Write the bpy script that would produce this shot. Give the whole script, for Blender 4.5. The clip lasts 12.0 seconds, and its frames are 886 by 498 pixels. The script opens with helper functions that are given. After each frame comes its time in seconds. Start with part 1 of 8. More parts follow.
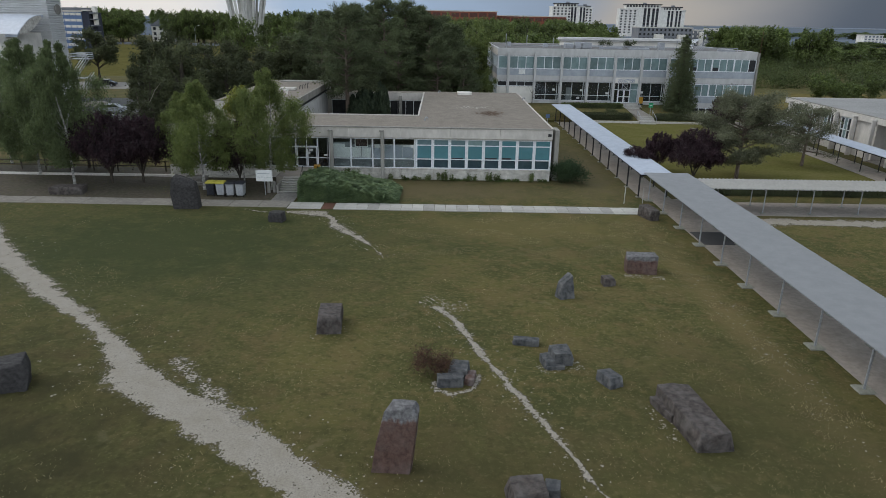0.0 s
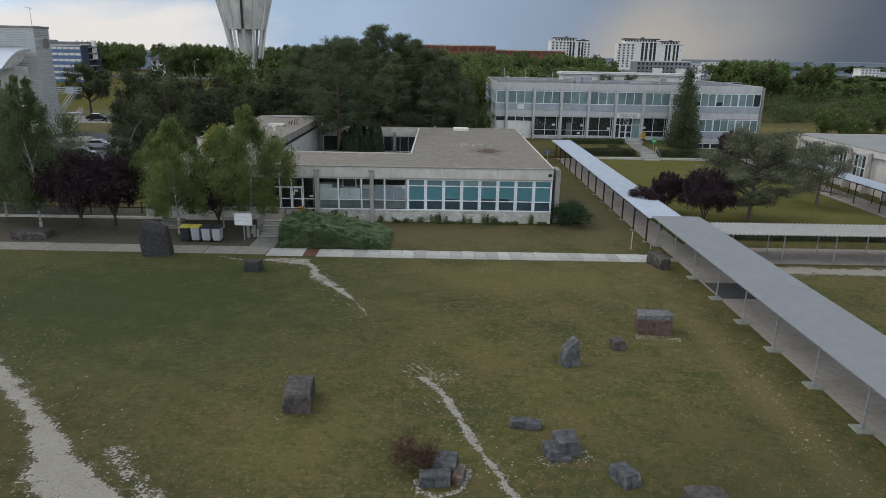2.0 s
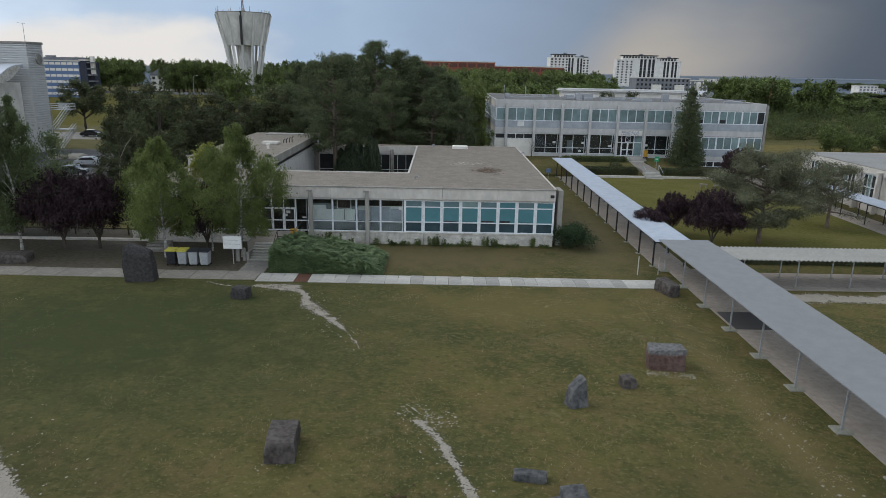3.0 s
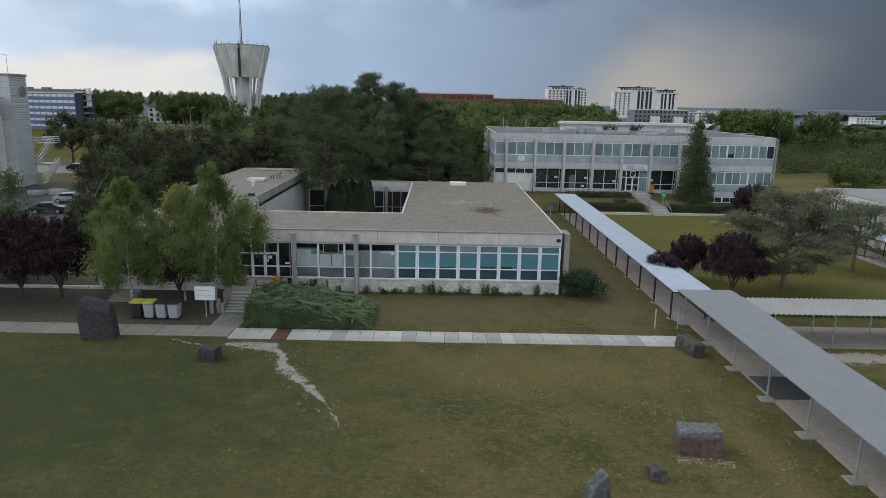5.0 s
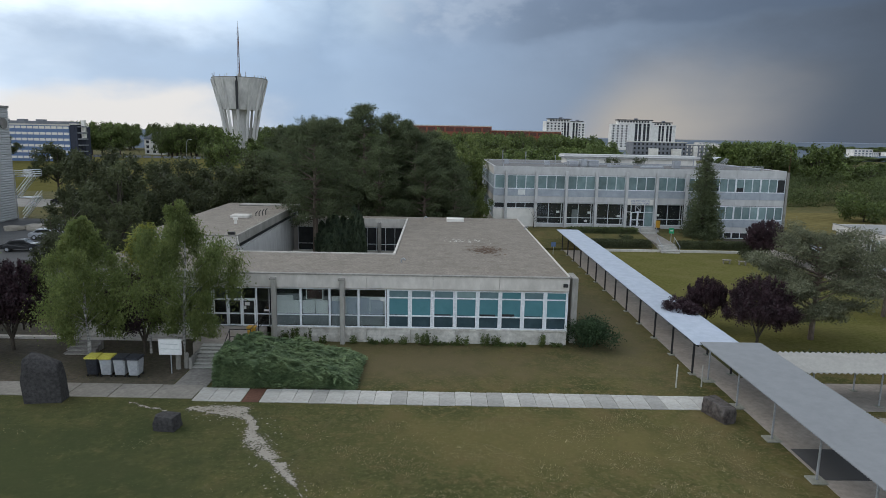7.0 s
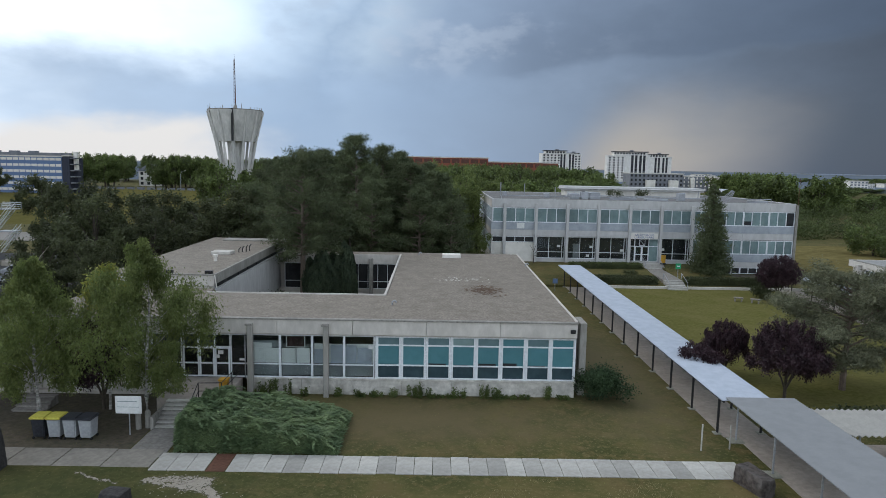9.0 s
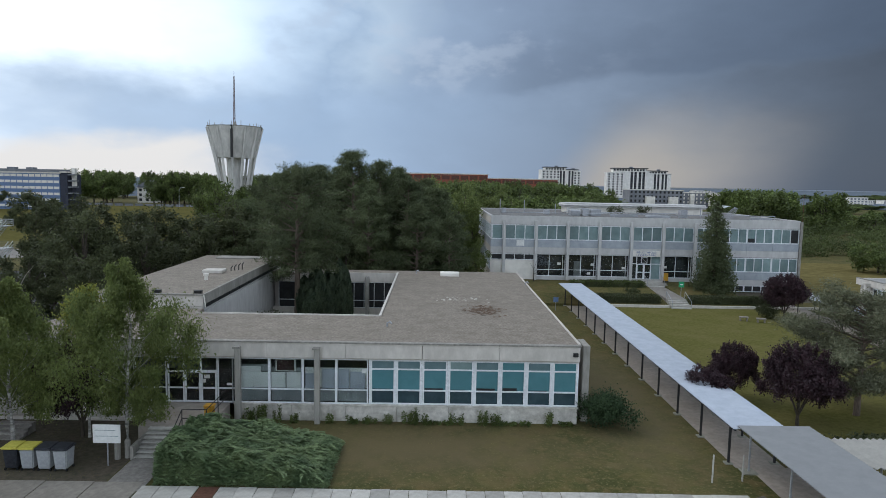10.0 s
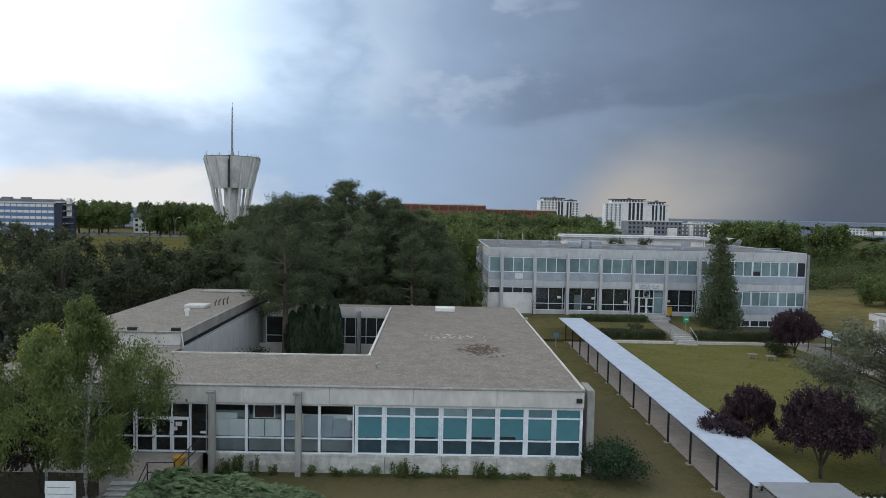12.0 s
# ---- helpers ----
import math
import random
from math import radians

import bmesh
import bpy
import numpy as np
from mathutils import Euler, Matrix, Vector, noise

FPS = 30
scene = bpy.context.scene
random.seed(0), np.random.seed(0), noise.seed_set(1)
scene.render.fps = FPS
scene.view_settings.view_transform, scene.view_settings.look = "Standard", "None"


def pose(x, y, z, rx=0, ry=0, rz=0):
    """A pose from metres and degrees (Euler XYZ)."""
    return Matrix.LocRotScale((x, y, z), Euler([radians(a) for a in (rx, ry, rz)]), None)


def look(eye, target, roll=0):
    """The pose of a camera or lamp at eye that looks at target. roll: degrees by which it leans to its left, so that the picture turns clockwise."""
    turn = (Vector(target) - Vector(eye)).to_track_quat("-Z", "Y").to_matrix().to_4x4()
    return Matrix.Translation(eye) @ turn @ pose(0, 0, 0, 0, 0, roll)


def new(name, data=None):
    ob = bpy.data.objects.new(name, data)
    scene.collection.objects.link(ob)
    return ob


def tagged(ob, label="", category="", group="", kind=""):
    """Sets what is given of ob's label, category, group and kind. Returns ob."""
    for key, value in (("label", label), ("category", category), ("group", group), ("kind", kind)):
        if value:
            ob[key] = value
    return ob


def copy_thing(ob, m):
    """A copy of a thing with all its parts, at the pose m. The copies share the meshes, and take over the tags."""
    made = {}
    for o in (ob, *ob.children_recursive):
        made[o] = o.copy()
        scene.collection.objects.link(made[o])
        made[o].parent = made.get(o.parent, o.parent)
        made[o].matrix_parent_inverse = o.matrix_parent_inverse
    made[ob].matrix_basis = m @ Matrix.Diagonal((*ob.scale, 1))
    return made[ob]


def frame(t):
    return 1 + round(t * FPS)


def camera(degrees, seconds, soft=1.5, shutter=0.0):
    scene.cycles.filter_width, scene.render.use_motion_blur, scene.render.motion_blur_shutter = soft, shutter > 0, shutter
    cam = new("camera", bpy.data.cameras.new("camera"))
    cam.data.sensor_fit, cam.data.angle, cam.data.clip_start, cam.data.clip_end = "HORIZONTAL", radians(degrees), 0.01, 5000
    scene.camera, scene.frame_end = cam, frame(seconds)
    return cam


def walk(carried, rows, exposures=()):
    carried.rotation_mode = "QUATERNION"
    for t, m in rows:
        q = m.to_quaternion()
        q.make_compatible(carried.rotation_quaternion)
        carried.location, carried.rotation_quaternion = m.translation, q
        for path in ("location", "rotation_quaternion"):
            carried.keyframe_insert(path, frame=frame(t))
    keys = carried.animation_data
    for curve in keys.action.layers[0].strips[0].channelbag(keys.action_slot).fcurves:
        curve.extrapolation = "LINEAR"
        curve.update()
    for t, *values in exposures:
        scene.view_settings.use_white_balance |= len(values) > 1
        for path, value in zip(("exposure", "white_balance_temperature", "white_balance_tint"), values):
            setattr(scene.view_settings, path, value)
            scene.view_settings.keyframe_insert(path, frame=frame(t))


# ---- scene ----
cam = camera(67.8, 12.0, soft=0.5)

PATH = [
    (0, (2.363, -63.548, 14.96), (2.376, -61.66, 14.301), 1.0),
    (0.5, (2.58, -62.413, 14.957), (2.591, -60.517, 14.32), 1.0),
    (1, (2.762, -61.291, 14.966), (2.772, -59.388, 14.35), 0.9),
    (1.5, (2.865, -60.168, 14.941), (2.877, -58.258, 14.349), 1.0),
    (2, (2.978, -59.026, 14.981), (2.989, -57.109, 14.411), 1.0),
    (2.5, (3.004, -57.82, 15.015), (3.017, -55.896, 14.466), 1.1),
    (3, (3.063, -56.611, 15.074), (3.076, -54.681, 14.547), 1.1),
    (5, (3.298, -51.475, 15.241), (3.313, -49.524, 14.802), 1.1),
    (5.5, (3.383, -50.236, 15.245), (3.398, -48.28, 14.829), 1.1),
    (6, (3.437, -48.956, 15.267), (3.453, -46.995, 14.874), 1.1),
    (6.5, (3.467, -47.726, 15.223), (3.485, -45.761, 14.855), 1.1),
    (7, (3.547, -46.547, 15.234), (3.565, -44.577, 14.887), 1.1),
    (9, (3.715, -42.136, 15.214), (3.741, -40.153, 14.96), 1.1),
    (9.5, (3.827, -41.232, 15.19), (3.852, -39.245, 14.96), 1.1),
    (10, (3.924, -40.412, 15.196), (3.95, -38.422, 14.991), 1.1),
    (10.5, (4.013, -39.581, 15.2), (4.04, -37.59, 15.018), 1.1),
    (11, (4.102, -38.835, 15.246), (4.13, -36.842, 15.087), 1.1),
    (11.5, (4.18, -38.139, 15.266), (4.209, -36.144, 15.129), 1.1),
    (12, (4.289, -37.518, 15.252), (4.318, -35.521, 15.139), 1.2),
]
walk(cam, [(t, look(eye, target, roll)) for t, eye, target, roll in PATH], [(0, -0.06, 6560, 10), (5, -0.04, 6460, 10), (12, 0.0, 6280, 10)])

# ---- sky, sun and exposure ----
def nd(tree, kind, **values):
    node = tree.nodes.new(kind)
    for key, value in values.items():
        node.inputs[key].default_value = value
    return node


def make_world():
    world = bpy.data.worlds.new("storm_sky")
    world.use_nodes = True
    scene.world = world
    t = world.node_tree
    t.nodes.clear()
    link = t.links.new

    def math_(op, a, b=None, clamp=False):
        n = t.nodes.new("ShaderNodeMath")
        n.operation, n.use_clamp = op, clamp
        for i, v in enumerate((a, b)):
            if v is None:
                continue
            if isinstance(v, (int, float)):
                n.inputs[i].default_value = v
            else:
                link(v, n.inputs[i])
        return n.outputs[0]

    def ramp(x, lo, hi):
        n = t.nodes.new("ShaderNodeMapRange")
        n.interpolation_type = "SMOOTHSTEP"
        link(x, n.inputs[0])
        n.inputs[1].default_value, n.inputs[2].default_value = lo, hi
        return n.outputs[0]

    def mix(f, a, b):
        n = t.nodes.new("ShaderNodeMix")
        n.data_type = "RGBA"
        link(f, n.inputs[0])
        for i, c in ((6, a), (7, b)):
            if isinstance(c, tuple):
                n.inputs[i].default_value = (*c, 1)
            else:
                link(c, n.inputs[i])
        return n.outputs[2]

    coord = t.nodes.new("ShaderNodeTexCoord")
    sep = t.nodes.new("ShaderNodeSeparateXYZ")
    link(coord.outputs["Generated"], sep.inputs[0])
    x, y, z = sep.outputs
    az = math_("ARCTAN2", x, y)
    el = math_("ARCSINE", math_("MAXIMUM", z, -0.02))
    comb = t.nodes.new("ShaderNodeCombineXYZ")
    link(x, comb.inputs[0])
    link(math_("MULTIPLY", y, 0.3), comb.inputs[1])
    link(math_("MULTIPLY", el, 1.9), comb.inputs[2])

    def cloud(scale, detail, off, rough=0.5, warp=0.0, tall=1.0):
        mp = t.nodes.new("ShaderNodeMapping")
        mp.inputs["Location"].default_value, mp.inputs["Scale"].default_value = off, (1, 1, tall)
        link(comb.outputs[0], mp.inputs[0])
        n = nd(t, "ShaderNodeTexNoise", Scale=scale, Detail=detail, Roughness=rough, Distortion=warp)
        link(mp.outputs[0], n.inputs["Vector"])
        return math_("SUBTRACT", n.outputs[0], 0.5)

    def add(*terms):
        total = terms[0]
        for term in terms[1:]:
            total = math_("ADD", total, term)
        return total

    def times(a, b):
        return math_("MULTIPLY", a, b)

    def stops(x, lo, hi, rows):
        n = t.nodes.new("ShaderNodeValToRGB")
        link(ramp_line(x, lo, hi), n.inputs[0])
        e = n.color_ramp.elements
        while len(e) < len(rows):
            e.new(0.5)
        for q, (at, c) in zip(e, rows):
            q.position, q.color = (at - lo) / (hi - lo), (*c, 1)
        return n.outputs[0]

    def ramp_line(x, lo, hi):
        n = t.nodes.new("ShaderNodeMapRange")
        link(x, n.inputs[0])
        n.inputs[1].default_value, n.inputs[2].default_value = lo, hi
        return n.outputs[0]

    big, big2 = cloud(3.2, 2, (3.1, 0.4, 1.0)), cloud(3.6, 2, (8.1, 2.4, 5.0))
    mid, mid2 = cloud(7.5, 4, (7.3, 5.2, 2.0)), cloud(8.5, 4, (1.3, 9.2, 4.0))
    fine = cloud(19.0, 5, (1.3, 2.2, 4.0), 0.55)
    across = add(az, times(big, 0.22), times(mid, 0.17), times(fine, 0.06))
    upward = add(el, times(big2, 0.05), times(mid2, 0.05), times(fine, 0.02))
    # thin bright cloud in the west, thickening into the storm in the east
    col = stops(across, -0.6, 0.8, CLOUD_STOPS)
    # pale rags along the front of the storm
    rag = times(ramp(add(mid, times(fine, 0.7), times(big2, 0.5)), 0.02, 0.22), times(ramp(across, -0.30, -0.16), ramp(across, 0.36, 0.0)))
    col = mix(times(times(rag, 0.45), ramp(upward, 0.09, 0.17)), col, SKY_EDGE)
    # dark lip of the storm cloud, and the smoother rain curtain below it
    lip = add(upward, times(math_("MAXIMUM", math_("SUBTRACT", az, 0.12), 0.0), -0.11))
    east = ramp(across, -0.26, 0.26)
    below = times(ramp(lip, 0.145, 0.112), east)
    col = mix(below, col, mix(ramp(az, 0.05, 0.62), SKY_MID, SKY_STORM))
    shade = times(times(ramp(lip, 0.124, 0.140), ramp(lip, 0.235, 0.155)), east)
    col = mix(times(times(shade, ramp(az, 0.0, 0.16)), 0.34), col, SKY_LIP)
    # blue-grey shelf cloud low in the west with a pale strip under it
    shelf = times(ramp(upward, 0.175, 0.105), ramp(across, 0.26, -0.20))
    shelf = times(shelf, ramp(add(az, times(mid, 0.3), times(el, 1.2)), -0.74, -0.36))
    col = mix(times(shelf, 0.85), col, SKY_SHELF)
    strip = times(ramp(add(upward, times(mid, 0.03)), 0.066, 0.03), ramp(across, -0.16, -0.34))
    col = mix(strip, col, SKY_STRIP)
    # rain shaft lit from behind, sharp on its western side
    slant = add(az, times(el, -0.55), times(mid, 0.05))
    shaft = times(ramp(slant, 0.15, 0.27), ramp(slant, 0.54, 0.28))
    warm = times(times(ramp(add(el, times(mid, 0.06)), 0.145, 0.015), shaft), 0.95)
    col = mix(warm, col, SKY_WARM)
    # soft billows
    lump = add(1.0, times(mid, 0.34), times(fine, 0.26))
    lift = t.nodes.new("ShaderNodeMix")
    lift.data_type, lift.blend_type = "RGBA", "MULTIPLY"
    lift.inputs[0].default_value = 1.0
    link(col, lift.inputs[6])
    link(lump, lift.inputs[7])
    col = mix(ramp(el, 0.03, 0.13), col, lift.outputs[2])
    # behind the viewer and overhead the cloud is thin and bright
    col = mix(ramp(y, 0.25, -0.4), col, SKY_BACK)
    col = mix(ramp(z, 0.42, 0.8), col, SKY_TOP)
    sky = t.nodes.new("ShaderNodeTexSky")
    sky.sky_type, sky.sun_disc = "NISHITA", False
    sky.sun_elevation, sky.sun_rotation = radians(SUN_EL), radians(SUN_AZ)
    b1, b2 = nd(t, "ShaderNodeBackground", Strength=0.05), nd(t, "ShaderNodeBackground", Strength=1.0)
    link(sky.outputs[0], b1.inputs[0])
    link(col, b2.inputs[0])
    m = nd(t, "ShaderNodeMixShader", Fac=0.93)
    link(b1.outputs[0], m.inputs[1])
    link(b2.outputs[0], m.inputs[2])
    link(m.outputs[0], t.nodes.new("ShaderNodeOutputWorld").inputs[0])


SKY_MID, SKY_STORM, SKY_EDGE, SKY_LIP = (0.280, 0.362, 0.490), (0.086, 0.108, 0.146), (0.50, 0.58, 0.69), (0.088, 0.117, 0.172)
CLOUD_STOPS = [(-0.50, (1.283, 1.430, 1.558)), (-0.33, (1.042, 1.200, 1.353)), (-0.25, (0.695, 0.860, 1.045)), (-0.19, (0.434, 0.570, 0.748)), (-0.12, (0.502, 0.630, 0.779)),
               (-0.03, (0.328, 0.430, 0.584)), (0.10, (0.248, 0.325, 0.450)), (0.28, (0.183, 0.240, 0.333)), (0.50, (0.108, 0.146, 0.209)), (0.76, (0.060, 0.084, 0.125))]
SKY_SHELF, SKY_STRIP, SKY_WARM = (0.37, 0.50, 0.69), (0.86, 0.84, 0.82), (0.47, 0.435, 0.392)
SKY_BACK, SKY_TOP = (1.22, 1.37, 1.54), (0.72, 0.83, 0.96)
SUN_EL, SUN_AZ = 48, -70
make_world()
sun = new("sun", bpy.data.lights.new("sun", "SUN"))
sun.data.energy, sun.data.angle, sun.data.color = 0.9, radians(30), (1.0, 0.95, 0.88)
_a, _e = radians(SUN_AZ), radians(SUN_EL)
sun.matrix_world = look((math.sin(_a) * math.cos(_e) * 100, math.cos(_a) * math.cos(_e) * 100, math.sin(_e) * 100), (0, 0, 0))
scene.view_settings.exposure = 0.0


# ---- materials ----
def mat(name, dark, light, scale=4.0, rough=0.85, metal=0.0, bump=0.25, stain=0.35, stain_scale=0.5, stain_color=None,
        vary=0.0, island=0.0, leaf=0.0, stretch=(1, 1, 1), spec=0.35, worn=None):
    m = bpy.data.materials.new(name)
    m.use_nodes = True
    t = m.node_tree
    link = t.links.new
    bsdf = t.nodes["Principled BSDF"]
    bsdf.inputs["Roughness"].default_value, bsdf.inputs["Metallic"].default_value = rough, metal
    bsdf.inputs["Specular IOR Level"].default_value = spec
    tc = t.nodes.new("ShaderNodeTexCoord")
    mp = t.nodes.new("ShaderNodeMapping")
    mp.inputs["Scale"].default_value = stretch
    link(tc.outputs["Object"], mp.inputs[0])
    n1 = nd(t, "ShaderNodeTexNoise", Scale=scale, Detail=8, Roughness=0.65)
    n2 = nd(t, "ShaderNodeTexNoise", Scale=stain_scale, Detail=5, Roughness=0.6)
    link(mp.outputs[0], n1.inputs["Vector"])
    link(mp.outputs[0], n2.inputs["Vector"])
    cr = t.nodes.new("ShaderNodeValToRGB")
    cr.color_ramp.elements[0].position, cr.color_ramp.elements[1].position = 0.36, 0.64
    cr.color_ramp.elements[0].color, cr.color_ramp.elements[1].color = (*dark, 1), (*light, 1)
    link(n1.outputs[0], cr.inputs[0])
    r2 = t.nodes.new("ShaderNodeMapRange")
    r2.inputs[1].default_value, r2.inputs[2].default_value, r2.inputs[4].default_value = 0.42, 0.68, stain
    link(n2.outputs[0], r2.inputs[0])
    mx = t.nodes.new("ShaderNodeMix")
    mx.data_type = "RGBA"
    link(r2.outputs[0], mx.inputs[0])
    link(cr.outputs[0], mx.inputs[6])
    sc = stain_color or tuple(c * 0.55 for c in dark)
    mx.inputs[7].default_value = (*sc, 1)
    out = mx.outputs[2]
    if vary or island:
        src = t.nodes.new("ShaderNodeObjectInfo").outputs["Random"] if vary else t.nodes.new("ShaderNodeNewGeometry").outputs["Random Per Island"]
        rr = t.nodes.new("ShaderNodeMapRange")
        amount = vary or island
        rr.inputs[3].default_value, rr.inputs[4].default_value = 1 - amount, 1 + amount
        link(src, rr.inputs[0])
        hs = t.nodes.new("ShaderNodeHueSaturation")
        link(rr.outputs[0], hs.inputs["Value"])
        link(out, hs.inputs["Color"])
        out = hs.outputs[0]
        if vary and island:
            ri = t.nodes.new("ShaderNodeMapRange")
            ri.inputs[3].default_value, ri.inputs[4].default_value = 1 - island, 1 + island
            link(t.nodes.new("ShaderNodeNewGeometry").outputs["Random Per Island"], ri.inputs[0])
            hs2 = t.nodes.new("ShaderNodeHueSaturation")
            link(ri.outputs[0], hs2.inputs["Value"])
            link(out, hs2.inputs["Color"])
            out = hs2.outputs[0]
    if worn:
        # pale lichen along the broken edges
        pr = t.nodes.new("ShaderNodeMapRange")
        pr.inputs[1].default_value, pr.inputs[2].default_value, pr.inputs[4].default_value = 0.53, 0.62, 0.55
        link(t.nodes.new("ShaderNodeNewGeometry").outputs["Pointiness"], pr.inputs[0])
        wx = t.nodes.new("ShaderNodeMix")
        wx.data_type = "RGBA"
        link(pr.outputs[0], wx.inputs[0])
        link(out, wx.inputs[6])
        wx.inputs[7].default_value = (*worn, 1)
        out = wx.outputs[2]
    link(out, bsdf.inputs["Base Color"])
    if bump:
        bp = nd(t, "ShaderNodeBump", Strength=bump, Distance=0.03)
        link(n1.outputs[0], bp.inputs["Height"])
        link(bp.outputs[0], bsdf.inputs["Normal"])
    if leaf:
        tr = t.nodes.new("ShaderNodeBsdfTranslucent")
        link(out, tr.inputs[0])
        ms = nd(t, "ShaderNodeMixShader", Fac=leaf)
        link(bsdf.outputs[0], ms.inputs[1])
        link(tr.outputs[0], ms.inputs[2])
        link(ms.outputs[0], t.nodes["Material Output"].inputs[0])
    return m


def glass(name, color, rough=0.06):
    m = bpy.data.materials.new(name)
    m.use_nodes = True
    t = m.node_tree
    b = t.nodes["Principled BSDF"]
    b.inputs["Base Color"].default_value = (*color, 1)
    b.inputs["Roughness"].default_value, b.inputs["Transmission Weight"].default_value = rough, 1.0
    b.inputs["IOR"].default_value = 1.45
    return m


def lawn_material():
    """Mown grass with worn, dry and greener areas and fine mottling."""
    m = mat("lawn", (0.0649, 0.0620, 0.0211), (0.1062, 0.0978, 0.0367), scale=4, rough=0.95, bump=0.3, stain=0.0, spec=0.1)
    t = m.node_tree
    link = t.links.new
    b = t.nodes["Principled BSDF"]
    base = b.inputs["Base Color"].links[0].from_socket
    tc = [n for n in t.nodes if n.bl_idname == "ShaderNodeTexCoord"][0]
    for scale, lo, hi, color, most in ((0.055, 0.46, 0.62, (0.0470, 0.0536, 0.0190), 0.8), (0.16, 0.46, 0.64, (0.1147, 0.0978, 0.0344), 0.8),
                                       (0.42, 0.47, 0.64, (0.0508, 0.0545, 0.0179), 0.7), (0.62, 0.61, 0.69, (0.170, 0.142, 0.078), 0.55), (0.30, 0.52, 0.66, (0.1241, 0.0921, 0.0404), 0.7), (0.95, 0.50, 0.66, (0.1166, 0.0846, 0.0376), 0.75),
                                       (1.9, 0.52, 0.66, (0.1241, 0.1053, 0.0416), 0.65), (2.4, 0.54, 0.70, (0.0432, 0.0470, 0.0150), 0.75),
                                       (5.0, 0.56, 0.65, (0.1739, 0.1457, 0.0706), 0.65), (11.0, 0.62, 0.70, (0.2820, 0.2397, 0.1358), 0.6)):
        n = nd(t, "ShaderNodeTexNoise", Scale=scale, Detail=6, Roughness=0.62)
        link(tc.outputs["Object"], n.inputs["Vector"])
        r = t.nodes.new("ShaderNodeMapRange")
        r.inputs[1].default_value, r.inputs[2].default_value, r.inputs[4].default_value = lo, hi, most
        link(n.outputs[0], r.inputs[0])
        x = t.nodes.new("ShaderNodeMix")
        x.data_type = "RGBA"
        link(r.outputs[0], x.inputs[0])
        link(base, x.inputs[6])
        x.inputs[7].default_value = (*color, 1)
        base = x.outputs[2]
    # greener ground west of the slab path, drier ground by the walkway; darker patches beyond the chalk path and along
    # the foreground put shade and lens falloff into the grass colour
    for cx, cy, rx, ry, color, most in ((-17.0, -20.0, 27, 19, (0.0365, 0.0465, 0.0175), 0.85), (-17.0, -47.0, 19, 19, (0.0357, 0.0338, 0.0146), 0.95), (18.2, -34.0, 1.5, 30, (0.1551, 0.1175, 0.0526), 0.6), (9.0, -15.5, 14, 5, (0.1269, 0.1034, 0.0404), 0.65), (15.0, -42.0, 9, 13, (0.0583, 0.0526, 0.0226), 0.65), (4.0, -45.0, 10, 8, (0.0564, 0.0489, 0.0216), 0.6), (17.0, 6.0, 5.5, 20, (0.106, 0.086, 0.047), 0.85), (2.0, -4.2, 17, 6.0, (0.110, 0.088, 0.047), 0.85)):
        g = t.nodes.new("ShaderNodeTexGradient")
        g.gradient_type = "SPHERICAL"
        mp = t.nodes.new("ShaderNodeMapping")
        mp.inputs["Location"].default_value, mp.inputs["Scale"].default_value = (-cx / rx, -cy / ry, 0), (1 / rx, 1 / ry, 0)
        link(tc.outputs["Object"], mp.inputs[0])
        link(mp.outputs[0], g.inputs[0])
        n = nd(t, "ShaderNodeTexNoise", Scale=0.6, Detail=6, Roughness=0.65)
        link(tc.outputs["Object"], n.inputs["Vector"])
        a = t.nodes.new("ShaderNodeMath")
        a.operation = "MULTIPLY"
        link(g.outputs[1], a.inputs[0])
        link(n.outputs[0], a.inputs[1])
        r = t.nodes.new("ShaderNodeMapRange")
        r.inputs[1].default_value, r.inputs[2].default_value, r.inputs[4].default_value = 0.05, 0.40, most
        link(a.outputs[0], r.inputs[0])
        x = t.nodes.new("ShaderNodeMix")
        x.data_type = "RGBA"
        link(r.outputs[0], x.inputs[0])
        link(base, x.inputs[6])
        x.inputs[7].default_value = (*color, 1)
        base = x.outputs[2]
    link(x.outputs[2], b.inputs["Base Color"])
    return m



